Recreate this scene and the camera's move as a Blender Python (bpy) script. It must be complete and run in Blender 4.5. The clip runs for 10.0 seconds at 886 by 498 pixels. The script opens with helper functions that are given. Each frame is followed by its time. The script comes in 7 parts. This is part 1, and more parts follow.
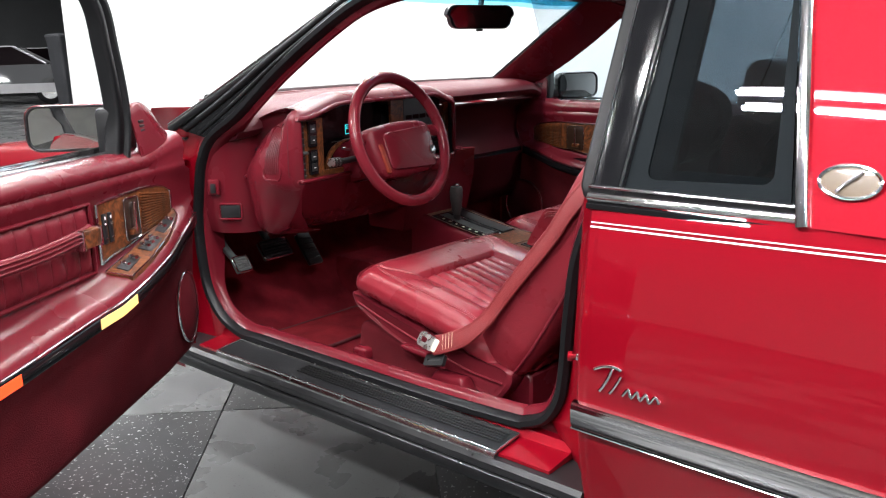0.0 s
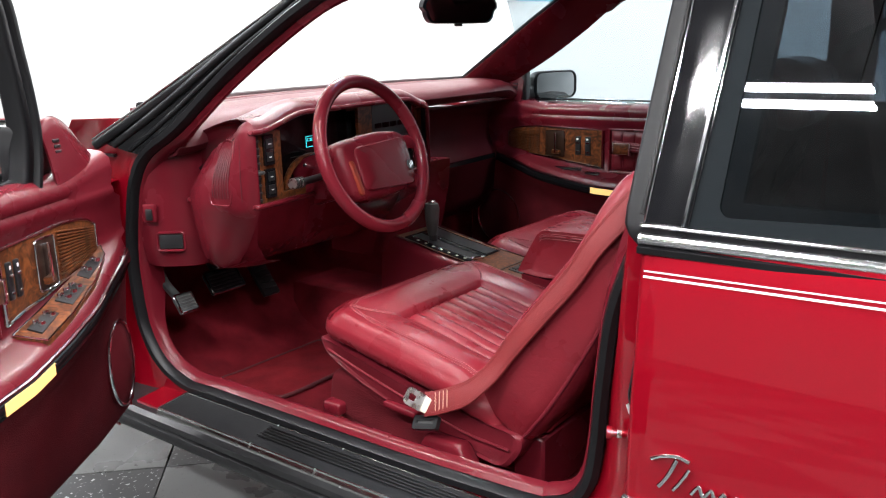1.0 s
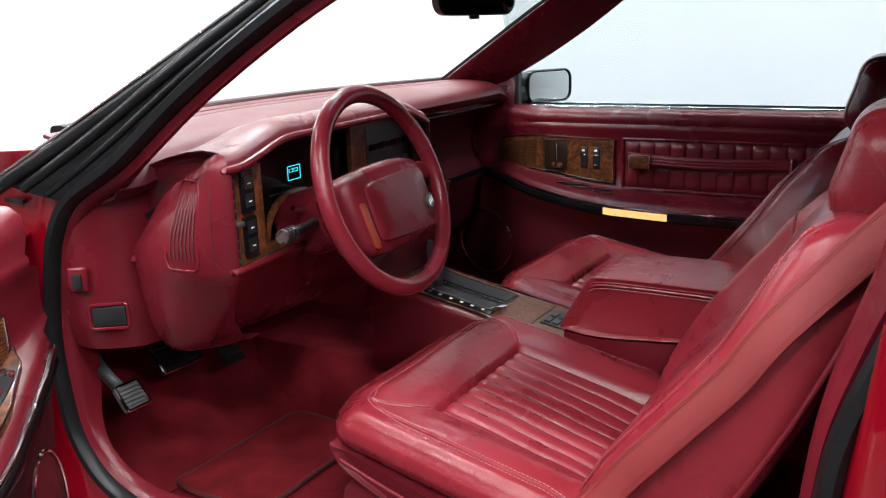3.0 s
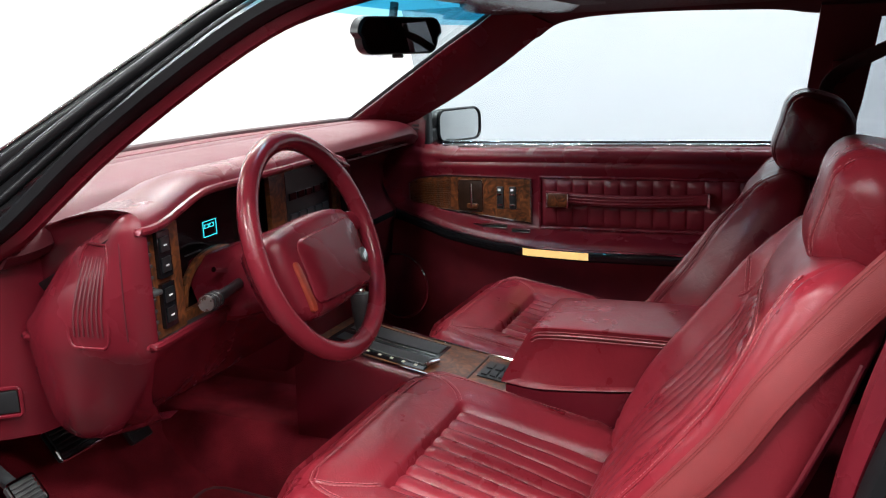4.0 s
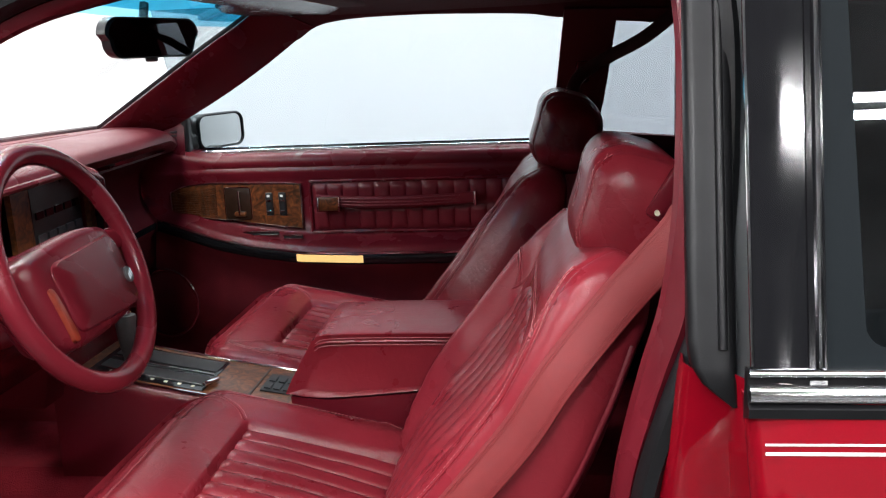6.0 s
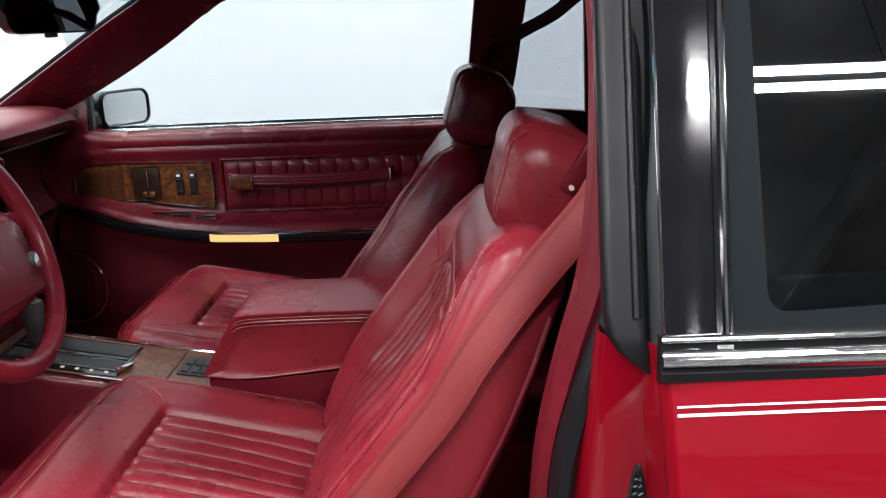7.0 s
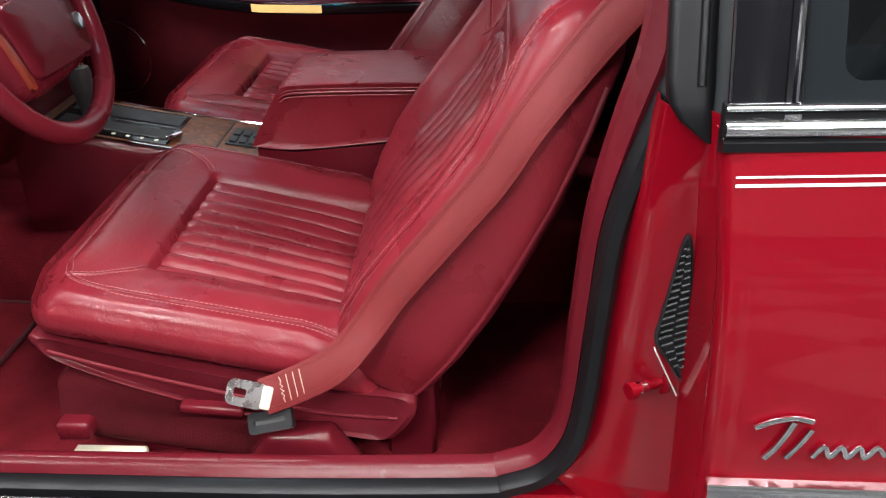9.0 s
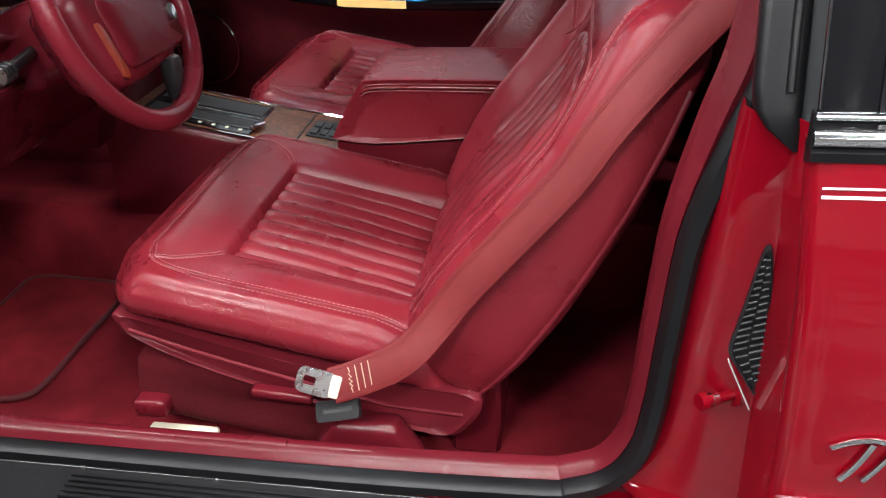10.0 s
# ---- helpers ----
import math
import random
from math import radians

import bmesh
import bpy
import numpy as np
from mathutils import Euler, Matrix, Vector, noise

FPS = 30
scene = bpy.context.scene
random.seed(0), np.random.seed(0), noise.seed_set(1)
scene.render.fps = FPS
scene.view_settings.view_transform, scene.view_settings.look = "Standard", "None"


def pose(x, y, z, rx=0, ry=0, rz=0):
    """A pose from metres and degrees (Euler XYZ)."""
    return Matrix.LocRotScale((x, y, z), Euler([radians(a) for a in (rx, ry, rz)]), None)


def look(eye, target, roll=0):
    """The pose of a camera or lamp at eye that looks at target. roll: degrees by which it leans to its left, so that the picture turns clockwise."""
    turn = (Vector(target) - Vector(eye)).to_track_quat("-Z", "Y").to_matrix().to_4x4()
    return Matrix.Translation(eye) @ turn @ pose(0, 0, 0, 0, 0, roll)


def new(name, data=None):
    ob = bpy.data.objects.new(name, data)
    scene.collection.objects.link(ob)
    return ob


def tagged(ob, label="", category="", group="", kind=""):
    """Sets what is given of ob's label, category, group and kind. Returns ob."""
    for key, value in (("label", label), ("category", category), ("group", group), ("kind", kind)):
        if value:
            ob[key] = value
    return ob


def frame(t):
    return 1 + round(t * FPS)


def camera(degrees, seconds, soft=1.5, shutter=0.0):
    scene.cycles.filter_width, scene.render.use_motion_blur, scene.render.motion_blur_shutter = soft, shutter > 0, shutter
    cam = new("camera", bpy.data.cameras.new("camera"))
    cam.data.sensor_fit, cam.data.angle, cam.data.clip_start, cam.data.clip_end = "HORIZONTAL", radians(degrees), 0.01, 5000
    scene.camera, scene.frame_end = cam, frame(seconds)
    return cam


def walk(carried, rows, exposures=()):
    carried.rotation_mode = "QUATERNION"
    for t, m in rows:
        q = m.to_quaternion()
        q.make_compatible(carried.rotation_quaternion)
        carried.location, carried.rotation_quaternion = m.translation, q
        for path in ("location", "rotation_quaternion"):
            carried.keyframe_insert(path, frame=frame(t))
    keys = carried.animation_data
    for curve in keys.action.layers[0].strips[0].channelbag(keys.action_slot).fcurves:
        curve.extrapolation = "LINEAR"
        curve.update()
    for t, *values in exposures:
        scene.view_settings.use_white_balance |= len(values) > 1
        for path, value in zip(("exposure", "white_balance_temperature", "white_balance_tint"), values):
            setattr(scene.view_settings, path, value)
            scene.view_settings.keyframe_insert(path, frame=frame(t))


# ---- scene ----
cam = camera(55.0, 10.0, soft=1.15)
PATH = [
    (0, (0.794, -1.244, 1.107), (-0.496, 0.214, 0.647), -1.3),
    (0.5, (0.646, -1.145, 1.115), (-0.579, 0.363, 0.64), -1.4),
    (1, (0.504, -1.05, 1.119), (-0.677, 0.492, 0.642), -1.5),
    (1.5, (0.377, -0.971, 1.124), (-0.774, 0.592, 0.64), -1.6),
    (2, (0.255, -0.893, 1.129), (-0.858, 0.693, 0.634), -1.8),
    (2.2, (0.207, -0.874, 1.133), (-0.879, 0.729, 0.633), -1.8),
    (3.5, (-0.037, -0.75, 1.138), (-0.95, 0.965, 0.661), -2.1),
    (4, (-0.093, -0.731, 1.145), (-0.854, 1.067, 0.71), -2.3),
    (4.5, (-0.12, -0.72, 1.147), (-0.741, 1.132, 0.717), -2.4),
    (5, (-0.124, -0.717, 1.148), (-0.614, 1.172, 0.709), -2.4),
    (5.5, (-0.12, -0.716, 1.147), (-0.485, 1.2, 0.701), -2.4),
    (6, (-0.116, -0.714, 1.148), (-0.353, 1.219, 0.694), -2.5),
    (6.2, (-0.115, -0.714, 1.148), (-0.3, 1.224, 0.691), -2.5),
    (7.3, (-0.124, -0.724, 1.153), (-0.144, 1.194, 0.587), -2.4),
    (7.5, (-0.123, -0.72, 1.149), (-0.144, 1.185, 0.543), -2.5),
    (8, (-0.126, -0.718, 1.143), (-0.16, 1.141, 0.408), -2.5),
    (8.5, (-0.131, -0.719, 1.137), (-0.204, 1.083, 0.271), -2.4),
    (9, (-0.137, -0.72, 1.129), (-0.275, 1.021, 0.155), -2.2),
    (9.5, (-0.138, -0.718, 1.128), (-0.358, 1.004, 0.135), -2.4),
    (10, (-0.136, -0.72, 1.13), (-0.445, 0.999, 0.156), -2.4),
]
walk(cam, [(t, look(eye, target, roll)) for t, eye, target, roll in PATH],
     [(0, 0.18), (1, 0.14), (2, 0.06), (3.5, 0.0), (10, 0.0)])

# ---------------- light and room tone ----------------
world = bpy.data.worlds.new("world")
scene.world = world
world.use_nodes = True
world.node_tree.nodes["Background"].inputs[0].default_value = (0.9, 0.95, 1.0, 1)
world.node_tree.nodes["Background"].inputs[1].default_value = 0.03


def area_lamp(name, eye, target, sx, sy, watts, colour=(1, 1, 1)):
    data = bpy.data.lights.new(name, "AREA")
    data.shape, data.size, data.size_y, data.energy, data.color = "RECTANGLE", sx, sy, watts, colour
    ob = new(name, data)
    ob.matrix_world = look(eye, target)
    return ob


# ---------------- materials ----------------
def mat(name, colour, rough=0.5, metal=0.0, coat=0.0, coat_rough=0.03, bump=0.0, bump_scale=200.0, vary=0.0, vary_scale=6.0,
        rough_vary=0.0, spec=0.5, emit=None, emit_strength=0.0, transmission=0.0, ior=1.45, sheen=0.0, detail=6.0):
    m = bpy.data.materials.new(name)
    m.use_nodes = True
    nt = m.node_tree
    b = nt.nodes["Principled BSDF"]
    b.inputs["Base Color"].default_value = (*colour, 1)
    b.inputs["Roughness"].default_value = rough
    b.inputs["Metallic"].default_value = metal
    b.inputs["Coat Weight"].default_value = coat
    b.inputs["Coat Roughness"].default_value = coat_rough
    b.inputs["Specular IOR Level"].default_value = spec
    b.inputs["Transmission Weight"].default_value = transmission
    b.inputs["IOR"].default_value = ior
    b.inputs["Sheen Weight"].default_value = sheen
    if emit:
        b.inputs["Emission Color"].default_value = (*emit, 1)
        b.inputs["Emission Strength"].default_value = emit_strength
    coord = nt.nodes.new("ShaderNodeTexCoord")
    if vary or rough_vary:
        n = nt.nodes.new("ShaderNodeTexNoise")
        n.inputs["Scale"].default_value, n.inputs["Detail"].default_value = vary_scale, detail
        nt.links.new(coord.outputs["Object"], n.inputs["Vector"])
        if vary:
            ramp = nt.nodes.new("ShaderNodeMapRange")
            ramp.inputs["From Min"].default_value, ramp.inputs["From Max"].default_value = 0.3, 0.7
            ramp.inputs["To Min"].default_value, ramp.inputs["To Max"].default_value = 1 - vary, 1 + vary
            nt.links.new(n.outputs["Fac"], ramp.inputs["Value"])
            mul = nt.nodes.new("ShaderNodeMix")
            mul.data_type, mul.blend_type = "RGBA", "MULTIPLY"
            mul.inputs["Factor"].default_value = 1
            mul.inputs["A"].default_value = (*colour, 1)
            nt.links.new(ramp.outputs["Result"], mul.inputs["B"])
            nt.links.new(mul.outputs["Result"], b.inputs["Base Color"])
        if rough_vary:
            r2 = nt.nodes.new("ShaderNodeMapRange")
            r2.inputs["From Min"].default_value, r2.inputs["From Max"].default_value = 0.3, 0.7
            r2.inputs["To Min"].default_value, r2.inputs["To Max"].default_value = max(0.02, rough - rough_vary), rough + rough_vary
            nt.links.new(n.outputs["Fac"], r2.inputs["Value"])
            nt.links.new(r2.outputs["Result"], b.inputs["Roughness"])
    if bump:
        n2 = nt.nodes.new("ShaderNodeTexNoise")
        n2.inputs["Scale"].default_value, n2.inputs["Detail"].default_value = bump_scale, 3
        nt.links.new(coord.outputs["Object"], n2.inputs["Vector"])
        bp = nt.nodes.new("ShaderNodeBump")
        bp.inputs["Strength"].default_value, bp.inputs["Distance"].default_value = bump, 0.002
        nt.links.new(n2.outputs["Fac"], bp.inputs["Height"])
        nt.links.new(bp.outputs["Normal"], b.inputs["Normal"])
    return m


def leather(name, colour, rough=0.42, crease=0.13):
    """Grained hide: fine pebble, broad creases, and worn, slightly paler patches."""
    m = mat(name, colour, rough, vary=0.10, vary_scale=9, rough_vary=0.08, spec=0.33)
    nt = m.node_tree
    b = nt.nodes["Principled BSDF"]
    coord = nt.nodes.new("ShaderNodeTexCoord")
    grain = nt.nodes.new("ShaderNodeTexVoronoi")
    grain.inputs["Scale"].default_value = 650
    broad = nt.nodes.new("ShaderNodeTexNoise")
    broad.inputs["Scale"].default_value, broad.inputs["Detail"].default_value, broad.inputs["Distortion"].default_value = 22, 5, 1.5
    warp = nt.nodes.new("ShaderNodeMix")
    warp.data_type, warp.blend_type = "RGBA", "ADD"
    warp.inputs["Factor"].default_value = 0.05
    nt.links.new(coord.outputs["Object"], warp.inputs["A"])
    nt.links.new(broad.outputs["Color"], warp.inputs["B"])
    cells = nt.nodes.new("ShaderNodeTexVoronoi")
    cells.feature = "DISTANCE_TO_EDGE"
    cells.inputs["Scale"].default_value = 46
    nt.links.new(warp.outputs["Result"], cells.inputs["Vector"])
    lines = nt.nodes.new("ShaderNodeMapRange")
    lines.inputs["From Max"].default_value, lines.inputs["To Min"].default_value, lines.inputs["To Max"].default_value = 0.10, 0.0, 1.0
    nt.links.new(cells.outputs["Distance"], lines.inputs["Value"])
    b0 = nt.nodes.new("ShaderNodeBump")
    b0.inputs["Strength"].default_value, b0.inputs["Distance"].default_value = crease * 0.6, 0.0016
    nt.links.new(lines.outputs["Result"], b0.inputs["Height"])
    for n in (grain, broad):
        nt.links.new(coord.outputs["Object"], n.inputs["Vector"])
    b1, b2 = nt.nodes.new("ShaderNodeBump"), nt.nodes.new("ShaderNodeBump")
    b1.inputs["Strength"].default_value, b1.inputs["Distance"].default_value = crease, 0.006
    b2.inputs["Strength"].default_value, b2.inputs["Distance"].default_value = 0.06, 0.0012
    nt.links.new(broad.outputs["Fac"], b1.inputs["Height"])
    nt.links.new(grain.outputs["Distance"], b2.inputs["Height"])
    nt.links.new(b0.outputs["Normal"], b1.inputs["Normal"])
    nt.links.new(b1.outputs["Normal"], b2.inputs["Normal"])
    nt.links.new(b2.outputs["Normal"], b.inputs["Normal"])
    return m


def burl(name):
    m = mat(name, (0.16, 0.05, 0.02), 0.32, coat=0.22, coat_rough=0.08, spec=0.35)
    nt = m.node_tree
    b = nt.nodes["Principled BSDF"]
    coord = nt.nodes.new("ShaderNodeTexCoord")
    n = nt.nodes.new("ShaderNodeTexNoise")
    n.inputs["Scale"].default_value, n.inputs["Detail"].default_value, n.inputs["Distortion"].default_value = 34, 8, 2.6
    ramp = nt.nodes.new("ShaderNodeValToRGB")
    e = ramp.color_ramp.elements
    e[0].position, e[0].color = 0.33, (0.032, 0.011, 0.006, 1)
    e[1].position, e[1].color = 0.70, (0.20, 0.062, 0.019, 1)
    mid = ramp.color_ramp.elements.new(0.5)
    mid.color = (0.098, 0.030, 0.011, 1)
    nt.links.new(coord.outputs["Object"], n.inputs["Vector"])
    nt.links.new(n.outputs["Fac"], ramp.inputs["Fac"])
    nt.links.new(ramp.outputs["Color"], b.inputs["Base Color"])
    return m


def speckle(name, base, fleck, scale, low, high, rough=0.3):
    """Vinyl floor tile with chips of another colour."""
    m = mat(name, base, rough, rough_vary=0.08, vary_scale=5)
    nt = m.node_tree
    b = nt.nodes["Principled BSDF"]
    coord = nt.nodes.new("ShaderNodeTexCoord")
    v = nt.nodes.new("ShaderNodeTexNoise")
    v.inputs["Scale"].default_value, v.inputs["Detail"].default_value, v.inputs["Distortion"].default_value = scale, 1.0, 0.6
    big = nt.nodes.new("ShaderNodeTexNoise")
    big.inputs["Scale"].default_value = 4
    ramp = nt.nodes.new("ShaderNodeMapRange")
    ramp.inputs["From Min"].default_value, ramp.inputs["From Max"].default_value = low, high
    mix = nt.nodes.new("ShaderNodeMix")
    mix.data_type = "RGBA"
    mix.inputs["A"].default_value, mix.inputs["B"].default_value = (*base, 1), (*fleck, 1)
    shade = nt.nodes.new("ShaderNodeMapRange")
    shade.inputs["To Min"].default_value, shade.inputs["To Max"].default_value = 0.75, 1.25
    mul = nt.nodes.new("ShaderNodeMix")
    mul.data_type, mul.blend_type = "RGBA", "MULTIPLY"
    mul.inputs["Factor"].default_value = 1
    nt.links.new(coord.outputs["Object"], v.inputs["Vector"])
    nt.links.new(coord.outputs["Object"], big.inputs["Vector"])
    nt.links.new(v.outputs["Fac"], ramp.inputs["Value"])
    nt.links.new(ramp.outputs["Result"], mix.inputs["Factor"])
    nt.links.new(big.outputs["Fac"], shade.inputs["Value"])
    nt.links.new(mix.outputs["Result"], mul.inputs["A"])
    nt.links.new(shade.outputs["Result"], mul.inputs["B"])
    nt.links.new(mul.outputs["Result"], b.inputs["Base Color"])
    return m


def clear_glass(name, tint, gloss=0.05, graze=0.9):
    """A thin pane: light passes straight through, tinted, with a mirror gloss on top."""
    m = bpy.data.materials.new(name)
    m.use_nodes = True
    nt = m.node_tree
    nt.nodes.clear()
    out = nt.nodes.new("ShaderNodeOutputMaterial")
    t = nt.nodes.new("ShaderNodeBsdfTransparent")
    t.inputs[0].default_value = (*tint, 1)
    g = nt.nodes.new("ShaderNodeBsdfGlossy")
    g.inputs["Roughness"].default_value = 0.01
    lw = nt.nodes.new("ShaderNodeLayerWeight")
    lw.inputs["Blend"].default_value = 0.5
    pw = nt.nodes.new("ShaderNodeMath")
    pw.operation = "POWER"
    pw.inputs[1].default_value = 4.0
    fr = nt.nodes.new("ShaderNodeMapRange")
    fr.inputs["To Min"].default_value, fr.inputs["To Max"].default_value = gloss, graze
    nt.links.new(lw.outputs["Facing"], pw.inputs[0])
    nt.links.new(pw.outputs[0], fr.inputs["Value"])
    mix = nt.nodes.new("ShaderNodeMixShader")
    nt.links.new(fr.outputs[0], mix.inputs[0])
    nt.links.new(t.outputs[0], mix.inputs[1])
    nt.links.new(g.outputs[0], mix.inputs[2])
    nt.links.new(mix.outputs[0], out.inputs[0])
    return m


M_LEATHER = leather("red_leather", (0.172, 0.0126, 0.0202), 0.31, 0.15)
M_LEATHER_DARK = leather("dark_red_leather", (0.120, 0.0096, 0.0162), 0.36, 0.18)
M_PLASTIC = mat("red_moulded_plastic", (0.100, 0.0066, 0.0122), 0.25, bump=0.10, bump_scale=900, vary=0.06, rough_vary=0.05, spec=0.28)
M_VINYL = mat("red_padded_vinyl", (0.106, 0.0072, 0.0132), 0.27, bump=0.16, bump_scale=700, vary=0.08, rough_vary=0.06, spec=0.34)
M_DOOR_CARPET = mat("red_door_carpet", (0.086, 0.0064, 0.0104), 0.9, bump=0.9, bump_scale=450, vary=0.2, vary_scale=12, spec=0.15)
M_CARPET = mat("red_carpet", (0.140, 0.0088, 0.0142), 0.95, bump=1.0, bump_scale=420, vary=0.3, vary_scale=14, spec=0.1)
M_BELT = mat("red_belt_webbing", (0.142, 0.0080, 0.0098), 0.60, bump=0.4, bump_scale=1200, vary=0.06, vary_scale=40)
M_PAINT = mat("red_car_paint", (0.232, 0.0013, 0.0090), 0.40, metal=0.35, coat=1.0, coat_rough=0.012, spec=0.1, vary=0.04, vary_scale=900)
M_CHROME = mat("chrome", (0.75, 0.75, 0.76), 0.08, metal=1.0, rough_vary=0.04, vary_scale=30)
M_BRUSHED = mat("satin_chrome", (0.6, 0.6, 0.6), 0.22, metal=1.0, rough_vary=0.06, vary_scale=60)
M_STEEL = mat("bright_steel", (0.42, 0.42, 0.41), 0.30, metal=1.0, rough_vary=0.1, vary_scale=80)
M_SLOT = mat("dark_red_slot", (0.062, 0.0045, 0.008), 0.6, vary=0.1)
M_DASH = mat("matte_red_dash_vinyl", (0.085, 0.0068, 0.0125), 0.46, bump=0.25, bump_scale=800, vary=0.08, rough_vary=0.06)
M_RUBBER = mat("black_rubber", (0.0068, 0.0068, 0.0076), 0.36, spec=0.26, bump=0.06, bump_scale=900, vary=0.2, vary_scale=20)
M_BLACK = mat("black_plastic", (0.012, 0.012, 0.013), 0.35, vary=0.15, vary_scale=20, rough_vary=0.08)
M_GLOSS_BLACK = mat("gloss_black_panel", (0.006, 0.006, 0.007), 0.09, coat=0.0, rough_vary=0.04, vary_scale=15)
M_DISPLAY = mat("dark_smoked_lens", (0.008, 0.005, 0.006), 0.1, rough_vary=0.03, vary_scale=12)
M_WOOD = burl("burl_wood")
M_GREY = mat("worn_grey_plastic", (0.045, 0.045, 0.045), 0.4, vary=0.2, vary_scale=60)
M_WHITE_LINE = mat("white_pinstripe", (0.8, 0.8, 0.8), 0.4, coat=1.0, vary=0.02, vary_scale=80)
M_IVORY = mat("ivory_plastic", (0.6, 0.55, 0.42), 0.5, vary=0.08, vary_scale=60)
M_MIRROR = mat("mirror_glass", (0.82, 0.84, 0.84), 0.015, metal=1.0)
M_GLASS = clear_glass("window_glass", (0.95, 0.98, 0.97), 0.02)
M_SIDE_GLASS = clear_glass("tinted_side_glass", (0.43, 0.49, 0.52), 0.03)
M_QUARTER_GLASS = clear_glass("dark_tinted_quarter_glass", (0.36, 0.42, 0.46), 0.17)
M_SHADE_BAND = clear_glass("blue_shade_band", (0.02, 0.22, 0.36), 0.02, 0.2)
M_SHADE_EDGE = clear_glass("pale_blue_shade_edge", (0.22, 0.55, 0.70), 0.02, 0.2)
M_AMBER = mat("lit_amber_lens", (0.9, 0.5, 0.12), 0.25, emit=(1.0, 0.68, 0.30), emit_strength=0.62, vary=0.05, vary_scale=60)
M_RED_LENS = mat("lit_red_lens", (0.8, 0.05, 0.02), 0.25, emit=(1.0, 0.07, 0.01), emit_strength=1.3, vary=0.05, vary_scale=60)
M_CYAN = mat("cyan_display_glow", (0.0, 0.3, 0.35), 0.4, emit=(0.05, 0.75, 0.85), emit_strength=1.2)
M_STITCH = mat("cream_stitching", (0.55, 0.36, 0.26), 0.7, vary=0.1, vary_scale=300)
M_THREAD = mat("dull_pink_thread", (0.34, 0.11, 0.115), 0.6, vary=0.1, vary_scale=300)
M_PLATE = mat("black_sill_vinyl", (0.010, 0.010, 0.011), 0.55, spec=0.2, bump=0.2, bump_scale=300, vary=0.15, vary_scale=30)
M_WALL = mat("white_wall_paint", (0.84, 0.84, 0.84), 0.7, bump=0.05, bump_scale=60, vary=0.015, vary_scale=1.5)
M_WALL_GREY = mat("grey_wall_paint", (0.16, 0.165, 0.17), 0.7, bump=0.05, bump_scale=60, vary=0.12, vary_scale=0.8)
M_CEIL = mat("dark_ceiling_paint", (0.24, 0.245, 0.25), 0.8, vary=0.3, vary_scale=1.0)
M_TILE_DARK = speckle("black_speckled_vinyl_tile", (0.012, 0.0125, 0.014), (0.36, 0.37, 0.37), 95, 0.665, 0.70, 0.42)
M_TILE_GREY = speckle("grey_speckled_vinyl_tile", (0.072, 0.074, 0.073), (0.04, 0.04, 0.04), 110, 0.66, 0.72)
M_LIGHT = mat("lit_tube", (0.9, 0.9, 0.9), 0.4, emit=(0.98, 0.985, 1.0), emit_strength=25.0)
M_WHITE_HOUSING = mat("grey_enamel", (0.10, 0.10, 0.105), 0.6, vary=0.03)
# low colour stands in for the dark roof lining reflected in the glass
M_DARK_REFLECTION = mat("dark_reflection_mirror_glass", (0.20, 0.21, 0.22), 0.02, metal=1.0)

# ---------------- mesh helpers ----------------
AT = {}


def shade(bm, angle=38):
    for f in bm.faces:
        f.smooth = True
    lim = radians(angle)
    for e in bm.edges:
        e.smooth = len(e.link_faces) == 2 and e.calc_face_angle(0) < lim


def thing(name, base, label, category, group="", kind=""):
    ob = new(name)
    ob.empty_display_size = 0.05
    ob.location = base
    AT[ob] = Vector(base)
    return tagged(ob, label, category, group, kind)


def link(name, bm, material, angle=38, recentre=True):
    shade(bm, angle)
    c = Vector((0, 0, 0))
    if recentre and bm.verts:
        lo = Vector([min(v.co[i] for v in bm.verts) for i in range(3)])
        hi = Vector([max(v.co[i] for v in bm.verts) for i in range(3)])
        c = (lo + hi) / 2
        for v in bm.verts:
            v.co -= c
    me = bpy.data.meshes.new(name)
    bm.to_mesh(me)
    bm.free()
    me.materials.append(material)
    ob = new(name, me)
    ob.location = c
    AT[ob] = c
    return ob


def part(name, bm, material, parent, label="", angle=38):
    ob = link(name, bm, material, angle)
    ob.parent = parent
    ob.location = AT[ob] - AT[parent]
    if label:
        ob["label"] = label
    return ob


def whole(name, bm, material, label, category, group="", kind="", angle=38):
    return tagged(link(name, bm, material, angle), label, category, group, kind)


def rbox(size, centre=(0, 0, 0), r=0.004, seg=2, m=None):
    """A box with rounded edges."""
    bm = bmesh.new()
    bmesh.ops.create_cube(bm, size=1)
    for v in bm.verts:
        v.co = Vector([v.co[i] * size[i] for i in range(3)])
    r = min(r, 0.49 * min(size))
    bmesh.ops.bevel(bm, geom=list(bm.edges), offset=r, segments=seg, affect="EDGES", profile=0.5)
    if m:
        bmesh.ops.transform(bm, matrix=m, verts=bm.verts)
    bmesh.ops.translate(bm, vec=centre, verts=bm.verts)
    return bm


